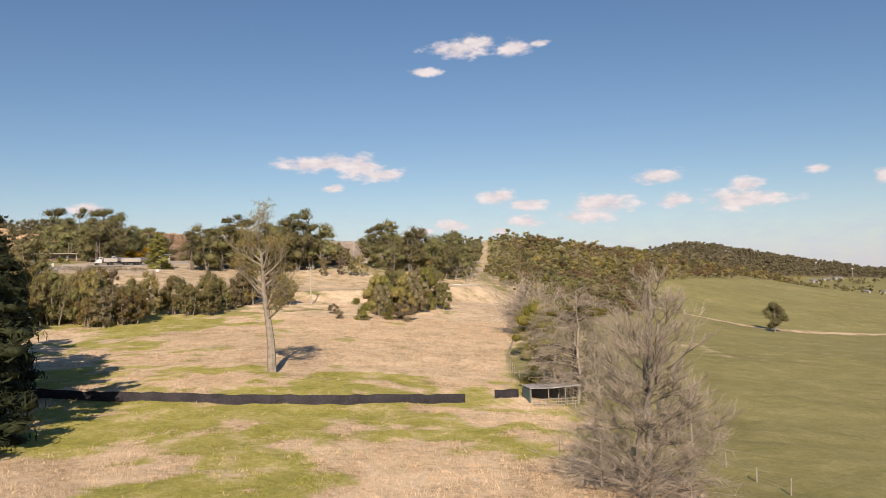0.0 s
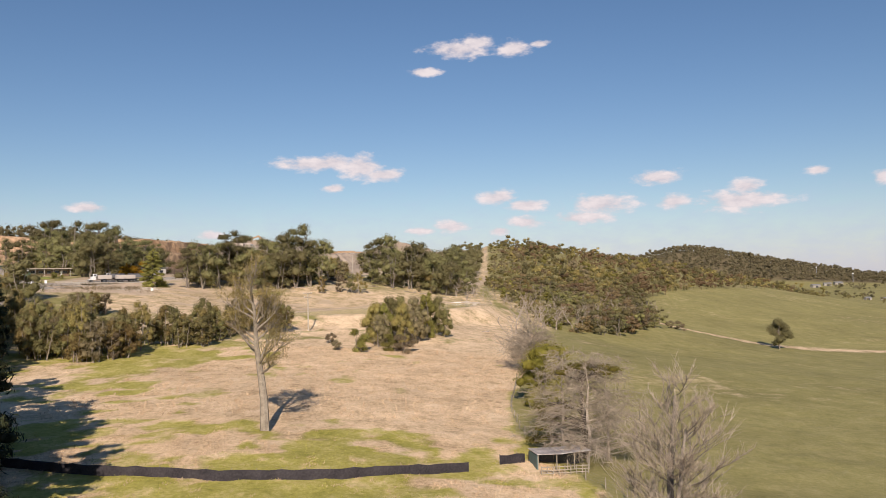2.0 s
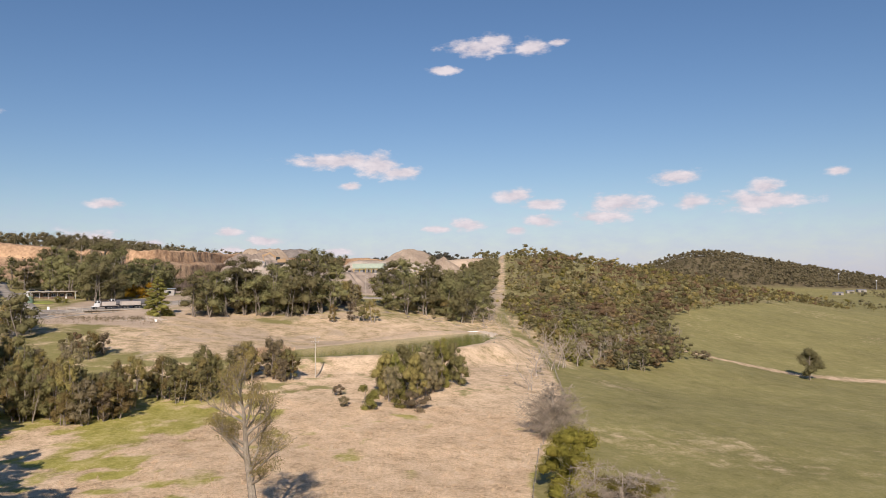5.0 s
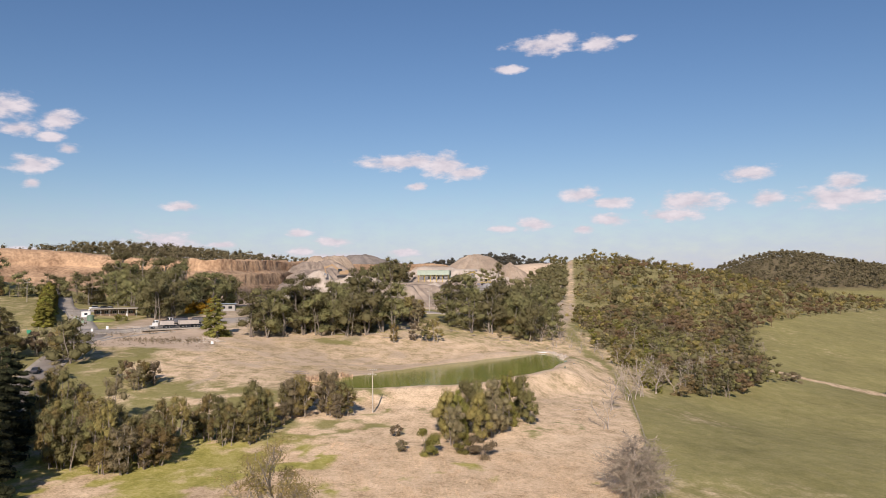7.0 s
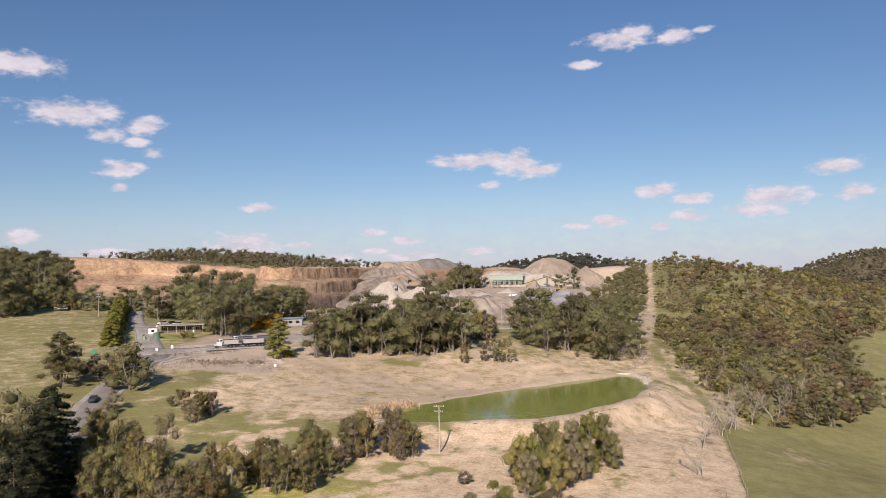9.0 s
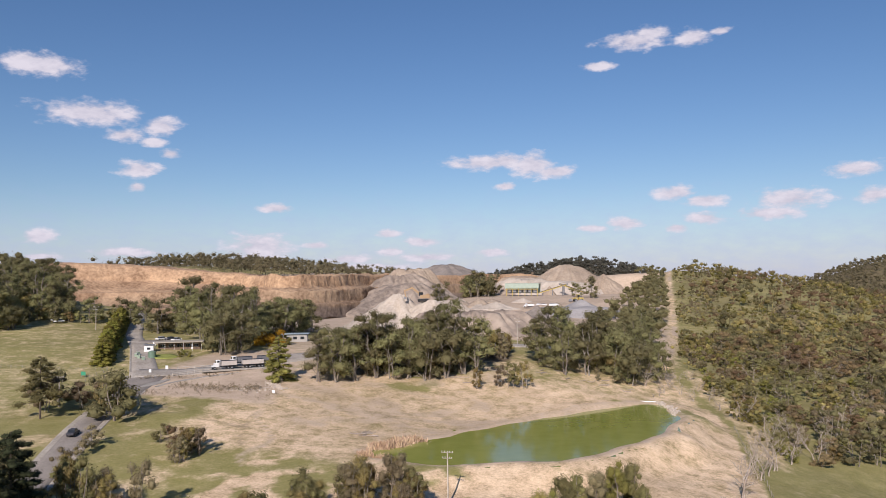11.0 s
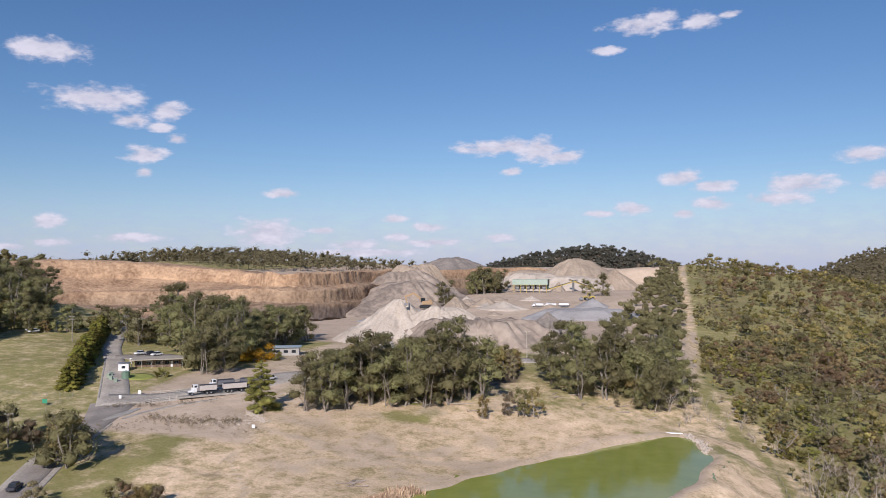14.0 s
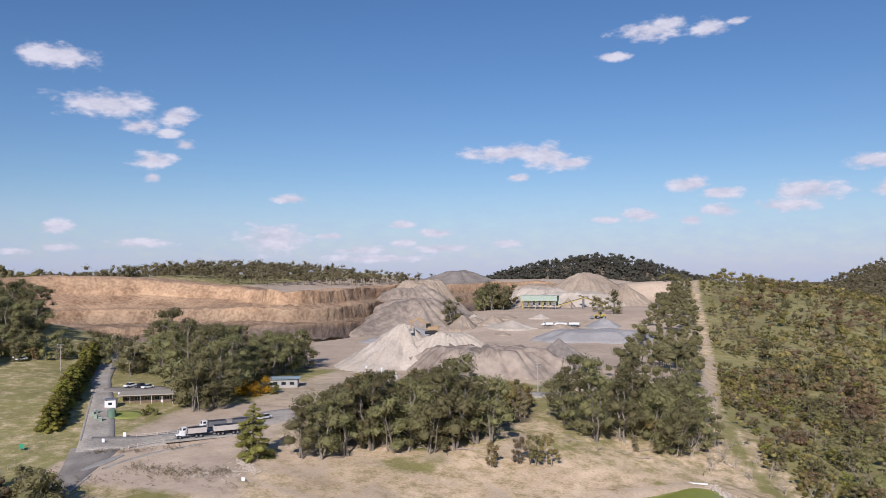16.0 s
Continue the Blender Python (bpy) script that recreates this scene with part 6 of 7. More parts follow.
power_pole(on_ground(-36.8, 215.6, -4), 10.0, "pale timber power pole with two crossarms in dry grass")
power_pole(on_ground(-46, 396, 8), 10.5, "timber power pole beside the quarry road")
power_pole(on_ground(-226, 372, 20), 10, "timber power pole in the roadside paddock")
power_pole(on_ground(-150, 252, 20), 8, "short timber power pole beside the country road", 1)


def truck(m, tub, label):
    """Tipper truck with a tipping dog trailer."""
    root = thing("tipper_truck", m, label, "truck", "trucks at the weighbridge")
    cab = part("cab", boxes(((1.7, 2.4, 1.5), (7.6, 0, 1.65)), ((1.5, 2.35, 1.1), (7.2, 0, 2.85)), ((1.2, 1.9, 0.5), (8.9, 0, 1.2)), bevel=0.14), WHITE, root, "white enamel cab")
    part("windscreen", boxes(((0.08, 2.0, 0.8), (7.96, 0, 2.9), 0, 0.02, -8)), DARK_GLASS, cab)
    for y in (-1.19, 1.19):
        part("side_window", boxes(((0.9, 0.05, 0.65), (7.2, y, 2.9))), DARK_GLASS, cab)
    part("bumper", boxes(((0.3, 2.4, 0.5), (9.5, 0, 0.75)), bevel=0.05), GREY_STEEL, cab)
    part("exhaust", rod(bmesh.new(), (6.3, 0.9, 1.2), (6.3, 0.9, 3.9), 0.09), GREY_STEEL, cab)
    part("chassis", boxes(((9.5, 0.9, 0.35), (4.2, 0, 1.0)), ((9.0, 0.9, 0.35), (-5.8, 0, 1.0)), ((2.2, 0.25, 0.2), (-0.8, 0, 0.8))), DARK_PAINT, root)
    for x0, length in ((3.2, 5.4), (-5.6, 7.6)):
        skip = part("tub", boxes(((length, 2.4, 0.15), (x0, 0, 1.45)), ((length, 0.1, 1.6), (x0, -1.2, 2.2)), ((length, 0.1, 1.6), (x0, 1.2, 2.2)), ((0.1, 2.4, 1.6), (x0 - length / 2, 0, 2.2)), ((0.1, 2.4, 1.6), (x0 + length / 2, 0, 2.2)), bevel=0.03), tub, root)
        for k in range(5):
            part("rib", boxes(((0.1, 0.1, 1.5), (x0 - length / 2 + 0.4 + k * (length - 0.8) / 4, -1.29, 2.2))), tub, skip)
        part("tarp", boxes(((length + 0.1, 2.5, 0.12), (x0, 0, 3.06)), bevel=0.05), DARK_PAINT, skip, "dark load tarp")
    for x in (8.4, 3.6, 2.3, -3.0, -4.3, -7.6, -8.9):
        for y in (-1.05, 1.05):
            wheel(root, x, y, 0.52, 0.4)
    return root


TUB_PALE, TUB_DARK = paint("pale_tub", (0.55, 0.5, 0.45), 0.5), paint("dark_tub", (0.17, 0.17, 0.18), 0.5)
heading = math.degrees(math.atan2(304.3 - 317.9, -136.4 + 120.5))
truck(place_on((-127.8, 309.6), float(height(-127.8, 309.6)) + 0.6, heading, 0.9), TUB_PALE, "white-cabbed tipper truck and trailer with pale tubs")
truck(place_on((-126.0, 317.2), float(height(-126.0, 317.2)) + 0.6, heading, 0.9), TUB_DARK, "white-cabbed tipper truck and trailer with dark tubs")


def car(m, colour, label):
    root = thing("car", m, label, "car", "parked cars")
    bm = boxes(((4.4, 1.75, 0.62), (0, 0, 0.62)), bevel=0.14)
    part("body", bm, colour, root)
    bm = bmesh.new()
    made = bmesh.ops.create_cube(bm, size=1.0, matrix=pose(-0.15, 0, 1.2) @ Matrix.Diagonal((2.5, 1.6, 0.6, 1)))
    for v in made["verts"]:
        if v.co.z > 1.2:
            v.co.x = -0.15 + (v.co.x + 0.15) * 0.68
            v.co.y *= 0.86
    cabin = part("cabin", bm, DARK_GLASS, root, "dark car windows")
    part("roof", boxes(((1.65, 1.36, 0.06), (-0.15, 0, 1.51)), bevel=0.02), colour, cabin)
    for x in (-1.35, 1.35):
        for y in (-0.82, 0.82):
            wheel(root, x, y, 0.32, 0.22)
    for y in (-0.6, 0.6):
        part("headlight", boxes(((0.06, 0.35, 0.16), (2.19, y, 0.7))), WHITE, root)
    return root


for x, y, col, words in [(-185, 356.5, WHITE, "white car parked behind the office"), (-181.6, 357.6, DARK_PAINT, "dark car parked behind the office"), (-178.4, 357, WHITE, "white hatchback parked behind the office"),
                         (-121, 331, WHITE, "white utility parked on the quarry road"), (-252, 380, WHITE, "white car among trees by the paddock"), (-249, 378, WHITE, "white car beside another under trees")]:
    car(place_on((x, y), float(height(x, y)) + 0.35, 250), col, words)
for x, y, w in [(-65, 650, WHITE), (-56.5, 651, WHITE)]:
    truck(place_on((x, y), float(height(x, y)), 185, 0.9), w, "white truck parked on the quarry floor")
for x, y, w, words in [(-214, 924, RED_PAINT, "red machine parked on the upper bench"), (-206, 940, WHITE, "white truck parked on the upper bench"), (-196, 948, WHITE, "white truck parked on the far bench"), (-184, 940, ORANGE, "orange truck parked on the far bench")]:
    truck(place_on((x, y), float(height(x, y)), 170 + x, 0.9), w, words)


def office():
    """Long low weighbridge office with a deep flat roof and verandah."""
    root = thing("office", place_on((-167.2, 340.5), float(height(-167.2, 340.5)) - 0.3, 26) @ Matrix.Diagonal((0.72, 1, 1, 1)), "low brown office with long flat verandah roof", "building")
    wall = paint("brown_brick", (0.2, 0.14, 0.1), 0.9)
    part("wall", boxes(((21, 6, 2.9), (0, 1.5, 1.2))), wall, root)
    part("roof", boxes(((24.5, 10, 0.35), (0, 0.5, 3.0)), bevel=0.05), paint("buff_roof", (0.42, 0.37, 0.29), 0.8), root, "flat buff roof with deep eaves")
    for k in range(6):
        part("post", boxes(((0.14, 0.14, 3.2), (-11.4 + k * 4.55, -4.0, 1.3)), bevel=0.02), PAINT_WHITE, root)
    for k in range(5):
        window = part("window", boxes(((2.2, 0.12, 1.2), (-8.4 + k * 4.2, -1.55, 1.6))), PAINT_WHITE, root)
        for sx in (-0.53, 0.53):
            part("pane", boxes(((0.98, 0.06, 1.05), (-8.4 + k * 4.2 + sx, -1.62, 1.6))), DARK_GLASS, window)
    part("door", boxes(((0.95, 0.1, 2.05), (4.2 + 2.1, -1.56, 0.95))), PAINT_WHITE, root)
    hut = thing("ticket_hut", place_on((-173, 329.5), float(height(-173, 329.5)) - 0.1, 26, 0.78), "small white hut with grey roof beside the office", "hut")
    part("wall", boxes(((4.2, 4.2, 3.2), (0, 0, 1.4)), bevel=0.03), PAINT_WHITE, hut)
    part("roof", boxes(((4.8, 2.7, 0.15), (0, -1.15, 3.35)), ((4.8, 2.7, 0.15), (0, 1.15, 3.35))), GREY_STEEL, hut)
    part("window", boxes(((1.4, 0.08, 1.0), (0, -2.13, 1.7))), DARK_GLASS, hut)
    part("door", boxes(((0.08, 0.9, 2.0), (2.13, 0.4, 0.95))), DARK_PAINT, hut)
    tank = thing("water_tank", place_on((-165.5, 319.5), float(height(-165.5, 319.5)), 0), "green plastic water tank beside the lawn", "tank")
    bm = bmesh.new()
    rod(bm, (0, 0, -0.2), (0, 0, 2.2), 1.3, 18)
    part("body", bm, paint("green_plastic", (0.16, 0.24, 0.17)), tank)
    bm = bmesh.new()
    bmesh.ops.create_cone(bm, cap_ends=True, segments=18, radius1=1.35, radius2=0.3, depth=0.4, matrix=Matrix.Translation((0, 0, 2.4)))
    part("lid", bm, paint("green_lid", (0.2, 0.28, 0.2)), tank)
    for k, (x, y) in enumerate([(-171, 318.5), (-168.6, 316.3), (-165.8, 314.6), (-172, 321)]):
        bin_ = thing("bin", place_on((x, y), float(height(x, y)), 20 * k), "pale green wheeled bin beside the lawn", "bin", "bins by the lawn")
        part("body", boxes(((1.0, 1.0, 1.3), (0, 0, 0.6)), bevel=0.08), paint("bin_green", (0.3, 0.38, 0.28)), bin_)
        part("lid", boxes(((1.08, 1.1, 0.12), (0, 0, 1.3)), bevel=0.03), paint("bin_lid", (0.55, 0.56, 0.5)), bin_)
    shed = thing("site_shed", place_on((-137.5, 381), float(height(-137.5, 381)) - 0.1, 18), "blue-grey roofed site shed among trees", "building")
    part("wall", boxes(((10, 6, 3.0), (0, 0, 1.3))), paint("grey_board", (0.42, 0.4, 0.37), 0.8), shed)
    part("roof", boxes(((11.5, 3.9, 0.15), (0, -1.8, 3.2)), ((11.5, 3.9, 0.15), (0, 1.9, 3.25)), bevel=0.02), BLUE_TIN, shed, "pale blue-grey tin roof")
    for x in (-3, 0, 3):
        part("window", boxes(((1.6, 0.1, 1.1), (x, -3.03, 1.6))), DARK_GLASS, shed)


office()
LAWN = material("lawn", (0.2, 0.225, 0.05), (0.3, 0.31, 0.08), scale=0.4, bump=0.03)


def patch(name, x, y, rx, ry, turn, mat, label, lift=0.12, wob=0.15, seed=1):
    """A low irregular patch lying on the ground."""
    a = np.linspace(0, 2 * np.pi, 40, endpoint=False)
    w = 1 + wob * (fractal(np.cos(a) * 2 + 7, np.sin(a) * 2 + 7, 1.0, seed) - 0.5) * 2
    rings = []
    for r in (0.02, 0.35, 0.7, 0.96, 1.0):
        px, py = r * rx * w * np.cos(a), r * ry * w * np.sin(a)
        t = radians(turn)
        gx, gy = x + px * math.cos(t) - py * math.sin(t), y + px * math.sin(t) + py * math.cos(t)
        rings.append(np.stack([gx, gy, height(gx, gy) + rough_ground(gx, gy) + (lift if r < 1 else -0.3)], -1))
    v = np.stack(rings, 0)
    k = np.arange(5 * 40).reshape(5, 40)
    q = np.roll(k, -1, axis=1)
    f = np.stack([k[:-1], k[1:], q[1:], q[:-1]], -1).reshape(-1, 4)
    return tagged(mesh_object(name, v.reshape(-1, 3), f.tolist(), mat, flat=False), label, "ground cover", kind="structure")


patch("lawn", -163, 323, 5.0, 4.2, 26, LAWN, "small bright green lawn in front of the office", seed=3, lift=0.25)
patch("parking_area", -180, 355, 13, 6, 26, ASPHALT, "grey bitumen parking area behind the office", lift=0.25, seed=4)


def guard_rail(x0, y0, x1, y1, label):
    root = thing("post_rail", place_on((x0, y0), float(height(x0, y0)), 0), label, "rail fence", "entrance rails")
    n = max(3, int(math.hypot(x1 - x0, y1 - y0) / 2.2))
    pts = [((x0 + (x1 - x0) * k / n), (y0 + (y1 - y0) * k / n)) for k in range(n + 1)]
    pts = [(x - x0, y - y0, float(height(x, y) - height(x0, y0)) + 0.1) for x, y in pts]
    for p in pts:
        part("post", boxes(((0.14, 0.14, 1.5), (p[0], p[1], p[2] + 0.3)), bevel=0.01), PALE_TIMBER, root)
    for h in (0.45, 0.9):
        for a, b in zip(pts, pts[1:]):
            part("rail", rod(bmesh.new(), (*a[:2], a[2] + h), (*b[:2], b[2] + h), 0.07, 5), PALE_TIMBER, root)


guard_rail(-143, 295.5, -137, 303, "pale grey timber post and rail fence by the entrance")
guard_rail(-136.8, 302.2, -122, 317.8, "pale grey timber post and rail fence along the weighbridge")
guard_rail(-147, 305, -138, 311, "low pale rail beside the entrance road")
deck = thing("weighbridge", place_on((-127.8, 309.6), float(height(-127.8, 309.6)) + 0.1, heading), "long concrete weighbridge deck under the truck", "weighbridge")
part("deck", boxes(((23, 3.4, 0.5), (0, 0, 0.25)), bevel=0.04), CONCRETE, deck)
part("deck", boxes(((23, 3.4, 0.5), (0, -6.2, 0.25)), bevel=0.04), CONCRETE, deck)


def sign(x, y, turn, w, h, tall, colour, label):
    root = thing("sign", place_on((x, y), float(height(x, y)), turn), label, "sign", "entrance signs")
    for s in (-0.4, 0.4):
        part("post", boxes(((0.08, 0.08, tall + 0.6), (s * w, 0, tall / 2 - 0.3))), GREY_STEEL, root)
    part("board", boxes(((w, 0.06, h), (0, -0.06, tall - h / 2)), bevel=0.01), colour, root)


sign(-150.5, 304.5, 10, 0.9, 1.3, 1.4, WHITE, "small white board beside the entrance road")
sign(-152.5, 298, 10, 0.8, 1.0, 1.3, WHITE, "small white marker board at the junction")
sign(-101.5, 279.8, 0, 0.9, 0.9, 1.0, WHITE, "white marker post board beside the track")
sign(-168, 286, 0, 1.6, 1.2, 1.8, paint("sign_green", (0.05, 0.3, 0.17)), "green roadside board with white legs")
sign(-179, 342, 0, 0.8, 1.2, 1.6, WHITE, "white board at the edge of the road")

# Hedge along the road: a row of clipped trees merging into one another.
hedge_kind = conifer("hedge_tree", 75, 6.2, 2.5, "olive green cypress in a roadside hedge", HEDGE_LEAF, count=1700, leaf_size=0.28, power=0.4, base=0.03)
for k in range(24):
    f = k / 23
    plant(hedge_kind, -173.5 - 58 * f + random.uniform(-.4, .4), 303 + 95 * f, random.uniform(1.0, 1.35), random.random() * 360, group="roadside hedge")
gold = tree("gold_bush", 76, 3.4, 2.6, "golden yellow flowering bush beside a path", GOLD_LEAF, BARK, count=1700, leaf_size=0.22, clear=0.05, stems=2, clumps=10, category="bush")
gold.matrix_world = on_ground(-144.5, 361.5, 0, 1.45)
plant(gold, -139.5, 363, 1.35, 90, "golden yellow flowering bush beside a path")
plant(BUSHES[0], -135, 366, 1.3, 40, "rounded green bush beside a path")
plant(BUSHES[1], -158, 324.5, 0.8, 10, "clipped green bush on the lawn")
plant(BUSHES[0], -155.5, 326.5, 0.7, 70, "clipped green bush on the lawn")
plant(BUSHES[0], -159, 328.5, 0.75, 20, "clipped green bush on the lawn")

# Weeds on the bank below the weighbridge and round the apron.
wrng = np.random.default_rng(31)
u, w = wrng.random(420), wrng.normal(size=420)
wx = np.r_[-133 + 26 * u[:260], -150 + 52 * u[260:340], -150 + 26 * u[340:]]
wy = np.r_[281 + 3 * u[:260] - 3 * np.sin(u[:260] * 3) + 2.0 * w[:260], 268 + 8 * u[260:340] + 2.5 * w[260:340], 288 + 14 * u[340:] + 0.8 * w[340:]]
far_woods("weeds", np.c_[wx, wy, height(wx, wy)], wrng.uniform(0.5, 1.5, 420), GREY_LEAF, "low grey-green weeds on the bank by the apron", per=36, seed=33, blade=0.42, dense=0)
# Traffic island and pale edge strips at the junction.
ribbon("traffic_island", [(-142.5, 276), (-141.5, 283), (-141, 290)], [0.5, 1.5, 0.6], CONCRETE, "pale concrete traffic island at the junction", lift=0.16, category="traffic island")
ribbon("kerb", [(-138.5, 279), (-137.5, 287), (-133, 296), (-124, 306)], 0.35, CONCRETE, "pale concrete kerb along the apron", lift=0.1, category="kerb")
ribbon("kerb", [(-159, 297), (-169, 312), (-181, 330), (-196, 352)], 0.3, CONCRETE, "pale concrete kerb beside the haul road", lift=0.12, category="kerb")
car(place_on((-128.6, 229.5), float(height(-128.6, 229.5)) + 0.2, 108), DARK_PAINT, "dark hatchback on the country road")



def farm_shed(x, y, w, d, tall, turn, label):
    """A far farm shed with a low gable."""
    root = thing("farm_shed", place_on((x, y), float(height(x, y)) - 0.5, turn), label, "shed", "far farm sheds")
    part("wall", boxes(((w, d, tall), (0, 0, tall / 2))), CONCRETE, root)
    bm = bmesh.new()
    v = [bm.verts.new(p) for p in ((-w / 2 - 0.5, -d / 2 - 0.5, tall), (w / 2 + 0.5, -d / 2 - 0.5, tall), (w / 2 + 0.5, d / 2 + 0.5, tall), (-w / 2 - 0.5, d / 2 + 0.5, tall), (-w / 2 - 0.5, 0, tall + d * 0.25), (w / 2 + 0.5, 0, tall + d * 0.25))]
    for f in ((0, 1, 5, 4), (2, 3, 4, 5), (0, 4, 3), (1, 2, 5), (3, 2, 1, 0)):
        bm.faces.new([v[i] for i in f])
    part("roof", bm, GREY_STEEL, root)
    part("door", boxes(((w * 0.3, 0.2, tall * 0.8), (0, -d / 2 - 0.08, tall * 0.4))), DARK_PAINT, root)


for x, y, w, d, tall, turn in [(752, 1640, 20, 9, 5, 20), (800, 1690, 15, 8, 5, -10), (835, 1715, 18, 9, 5, 5), (600, 1150, 10, 6, 3.5, 15), (640, 1180, 8, 5, 3.5, -20)]:
    farm_shed(x, y, w, d, tall, turn, "white farm shed beyond the grazed field")
for x, y, tall in [(851, 1848, 24), (900, 1780, 20)]:
    mast = thing("mast", place_on((x, y), float(height(x, y)) - 1, 0), "slender white mast on the far plain", "mast")
    part("pole", rod(bmesh.new(), (0, 0, 0), (0, 0, tall), 0.8, 8), GREY_STEEL, mast)
    part("head", boxes(((3, 3, 2.5), (0, 0, tall)), bevel=0.5), PAINT_WHITE, mast)

# Weir wall at the head of the dam, rubble strip, fallen timber.
weir = thing("weir", place_on((2, 327.5), WATER - 0.3, -3), "low white concrete weir wall at the dam", "weir")
part("wall", boxes(((8.5, 0.5, 1.0), (0, 0, 0.35)), bevel=0.04), PAINT_WHITE, weir)


def stones(name, spots, low, high, mat, label, category, seed):
    """Loose broken stones lying on the ground, too many to count."""
    rng = np.random.default_rng(seed)
    soup = Soup()
    cube = np.array([(a, b, c) for a in (-1, 1) for b in (-1, 1) for c in (-1, 1)], float)
    faces = np.array([(0, 1, 3, 2), (4, 6, 7, 5), (0, 4, 5, 1), (2, 3, 7, 6), (0, 2, 6, 4), (1, 5, 7, 3)])
    for x, y in spots:
        s = rng.uniform(low, high)
        turn, _ = np.linalg.qr(rng.normal(size=(3, 3)))
        v = (cube * rng.uniform(0.55, 1.0, (8, 1)) * [s, s * 0.8, s * 0.6]) @ turn + [x, y, float(height(x, y) + rough_ground(x, y)) + s * 0.2]
        soup.add(v, faces)
    return tagged(soup.build(name, mat), label, category, kind="stuff")


rng = np.random.default_rng(8)
n = 240
u, w = 0.55 + 0.45 * rng.random(n), rng.normal(size=n)
stones("rubble", np.c_[-131 + 27 * u + 0.5 * w, 282 + 4 * u - 3 * np.sin(u * 3) + 2.2 * w], 0.1, 0.3, SAND, "strip of broken pale rubble on the bank", "rubble", 4)
u, w = rng.random(220), rng.normal(size=(220, 2))
stones("loose_rock", np.c_[-110 + 9 * u + w[:, 0] * 0.8, 294 - 8 * u + w[:, 1] * 1.0], 0.1, 0.3, SAND, "pale broken rock beside the apron", "rubble", 5)
u, w = rng.random(300), rng.normal(size=(300, 2))
stones("shore_stones", np.c_[6.5 + 4 * np.sin(u * 3.1) + w[:, 0] * 0.6, 296 + 30 * u], 0.15, 0.45, SAND, "pale stones along the dam shore", "stones", 6)


def log(x, y, length, r, turn, label="grey fallen log among dry grass"):
    root = thing("fallen_log", on_ground(x, y, turn), label, "log", "fallen timber")
    soup = Soup()
    soup.limb([(-length / 2, 0, r), (0, 0.15 * r, r * 1.2), (length / 2, 0, r * 0.8)], [r, r * 0.9, r * 0.6], 7)
    soup.build("stem", DEAD_WOOD, root)
    for k in range(3):
        limb = Soup()
        x0 = length * (0.1 + 0.15 * k)
        limb.limb([(x0, 0, r), (x0 + 0.8, (-1) ** k * 0.8, r + 0.7)], [r * 0.4, r * 0.12], 4)
        limb.build("branch", DEAD_WOOD, root)


prng = random.Random(9)
for k in range(26):
    log(prng.uniform(-72, -40) if k % 2 else prng.uniform(-32, 6), prng.uniform(318, 330) if k % 2 else prng.uniform(336, 348), prng.uniform(2, 5), prng.uniform(.08, .2), prng.random() * 360)
for k in range(14):
    log(-68 + prng.uniform(-2.5, 2.5), 258.5 + prng.uniform(-2, 2), prng.uniform(2, 5), prng.uniform(.08, .16), prng.random() * 360, "grey dead branch in a heap by the dam")
log(10.7, 236, 2.2, 0.22, 10, "pale log lying in straw")

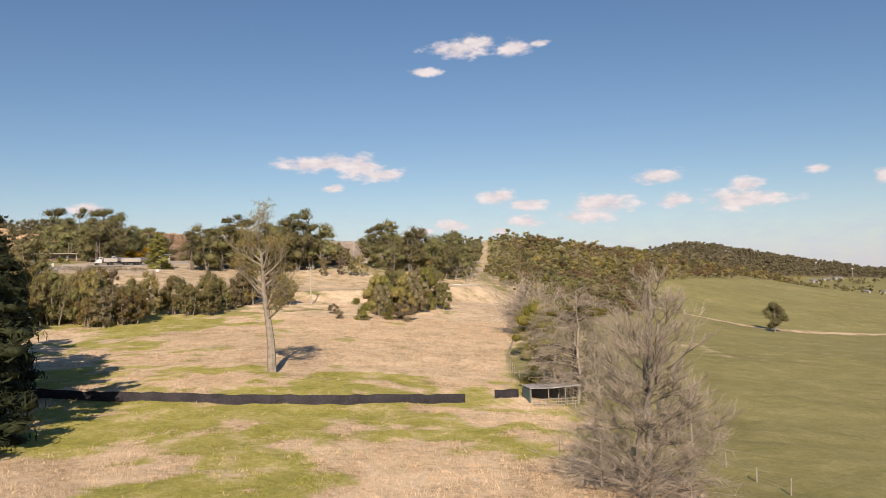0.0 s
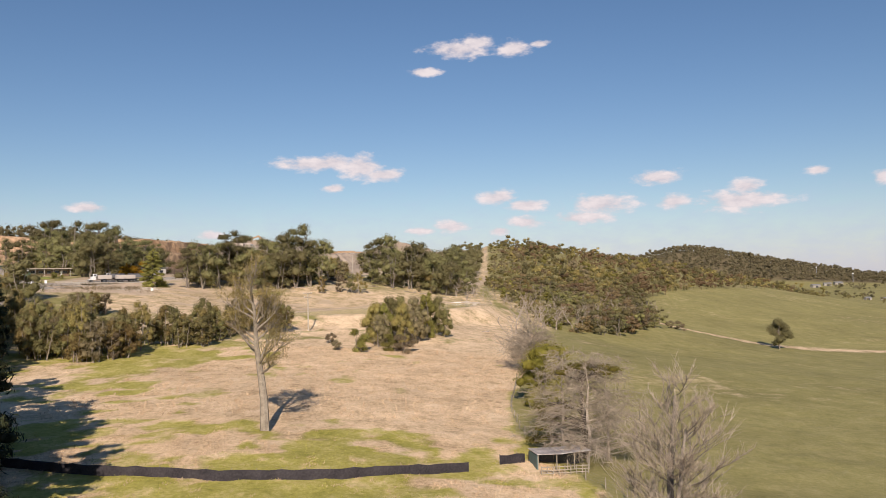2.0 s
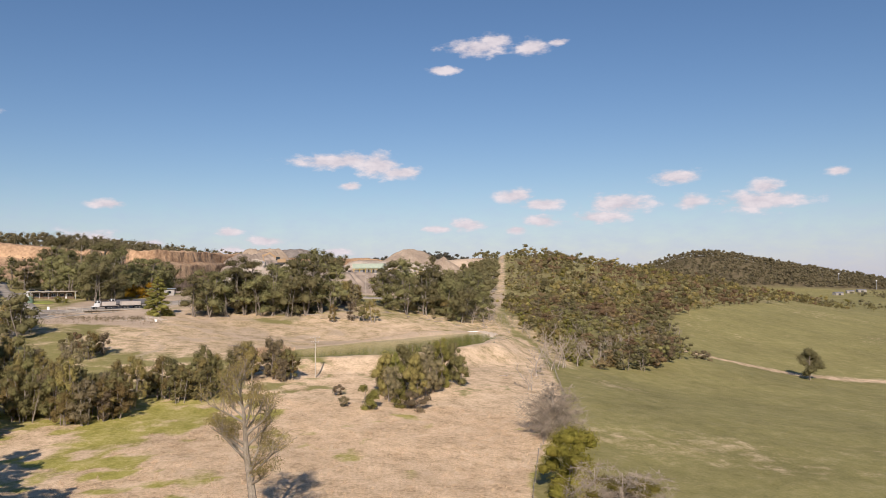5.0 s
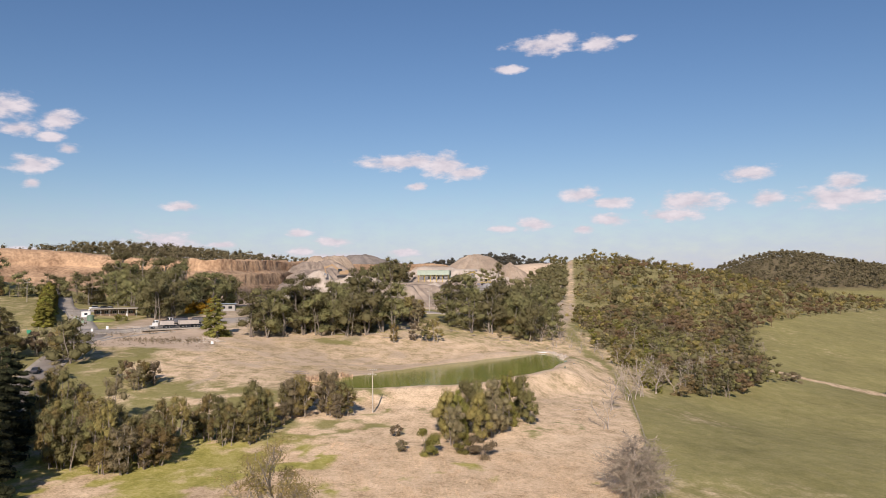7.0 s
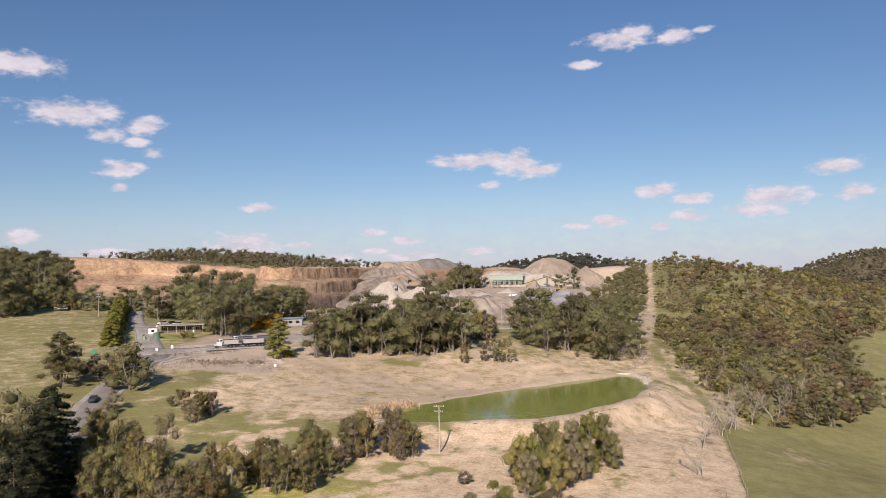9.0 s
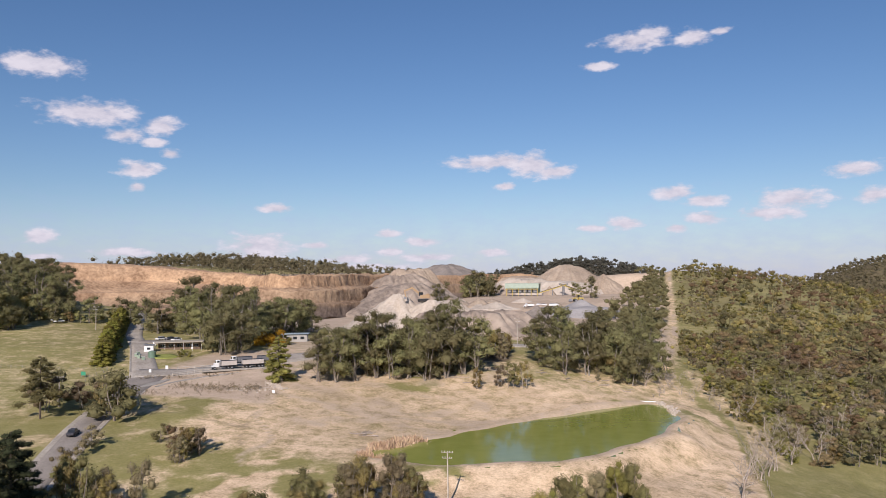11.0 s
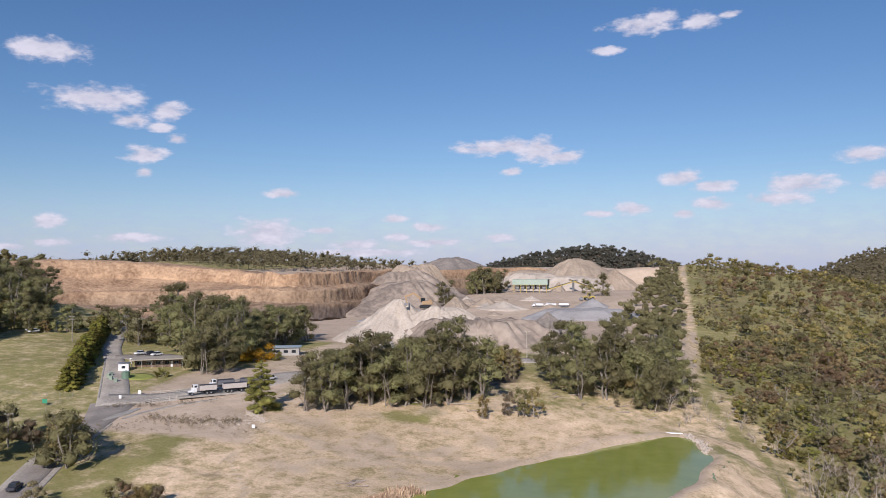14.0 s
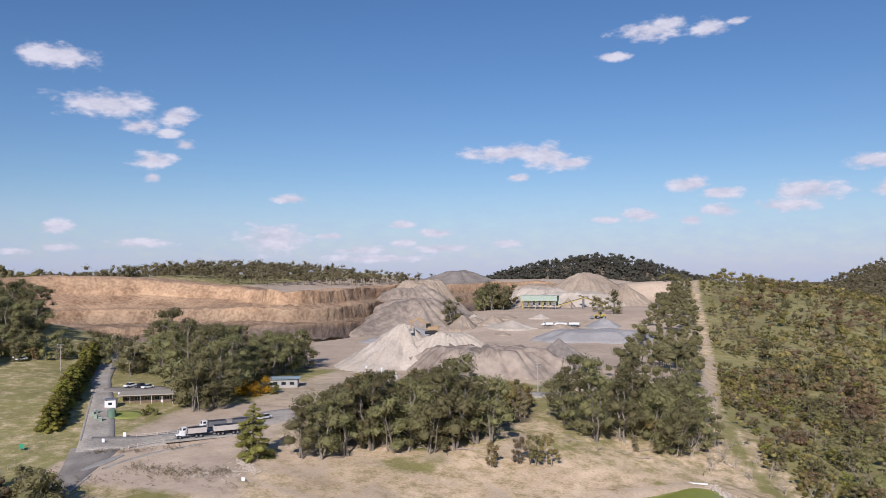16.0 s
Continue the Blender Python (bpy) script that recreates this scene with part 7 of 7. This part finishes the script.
# ---- grass ----
def tussocks(name, x, y, size, mat, label, blades=5, seed=1, spread=0.5, lay=0.45):
    """Bent grass blades in tufts, all in one mesh."""
    rng = np.random.default_rng(seed)
    n = len(x)
    z = height(x, y) + rough_ground(x, y)
    cx, cy = np.repeat(x, blades), np.repeat(y, blades)
    c = np.stack([cx + rng.normal(size=n * blades) * size * spread, cy + rng.normal(size=n * blades) * size * spread, np.repeat(z, blades) - 0.05], -1)
    s = size * rng.uniform(0.6, 1.3, n * blades)[:, None]
    lean = rng.normal(size=(n * blades, 3)) * lay + [0, 0, 1.0]
    lean[:, 2] = np.abs(lean[:, 2])
    lean /= np.linalg.norm(lean, axis=1)[:, None]
    turn = rng.random(n * blades) * 6.283
    side = np.stack([np.cos(turn), np.sin(turn), 0 * turn], -1) * s * 0.16
    top = c + lean * s
    v = np.stack([c - side, c + side, top], 1).reshape(-1, 3)
    ob = mesh_object(name, v, np.arange(n * blades * 3).reshape(-1, 3).tolist(), mat)
    return tagged(ob, label, "grass", kind="stuff")


rng = np.random.default_rng(20)
x, y = rng.uniform(-54, 26, 92000), 22 + 101 * rng.random(92000) ** 1.1
straw, gravel, grazed = zones(x, y)
clump = fractal(x, y, 1.6, 15, 3)
dry = (straw + 1.3 * (clump - 0.5) > 0.5) & (grazed < 0.5) & (gravel < 0.3) & (rng.random(len(x)) < smooth(20, 48, y) * (1 - smooth(95, 124, y)))
tussocks("dry_grass", x[dry], y[dry], 0.23, STRAW, "tall dry straw-coloured grass in tangled tussocks", blades=4, seed=2, spread=0.7, lay=0.9)
x, y = rng.uniform(-54, 26, 46000), 22 + 101 * rng.random(46000) ** 1.1
straw, gravel, grazed = zones(x, y)
lush = (straw < 0.45) & (grazed < 0.5) & (gravel < 0.3)
GRASS = material("green_grass", (0.24, 0.24, 0.04), (0.44, 0.4, 0.09), scale=0.3, fine=1.5, islands=0.2)
tussocks("green_grass", x[lush], y[lush], 0.17, GRASS, "rough green pasture grass", blades=4, seed=3, spread=0.8)
x, y = rng.uniform(-60, 26, 26000), rng.uniform(118, 236, 26000)
straw, gravel, grazed = zones(x, y)
dry = (straw + 1.2 * (fractal(x, y, 3.0, 16, 3) - 0.5) > 0.62) & (grazed < 0.5) & (pond_depth(x, y) < -4)
tussocks("straw_clumps", x[dry], y[dry], 0.36, STRAW, "bleached straw clumps over the dry paddock", blades=4, seed=5, spread=0.9, lay=1.6)
# Reeds at the shallow end of the dam.
x, y = rng.uniform(-62, -48, 1500), rng.uniform(238, 258, 1500)
p = pond_depth(x, y)
wet = (p > -2.5) & (p < 1.8) & (x < -50)
REED = material("reed", (0.42, 0.28, 0.17), (0.62, 0.45, 0.3), scale=0.3, islands=0.25)
tussocks("reeds", x[wet], y[wet], 1.2, REED, "pinkish dry reeds at the edge of the dam", blades=4, seed=4)
retire(*SLOPE_TREES, *GUMS, *SAPLINGS, *SHEOAKS, *BUSHES, *GREY_BUSHES, *SCRUBS, hedge_kind)
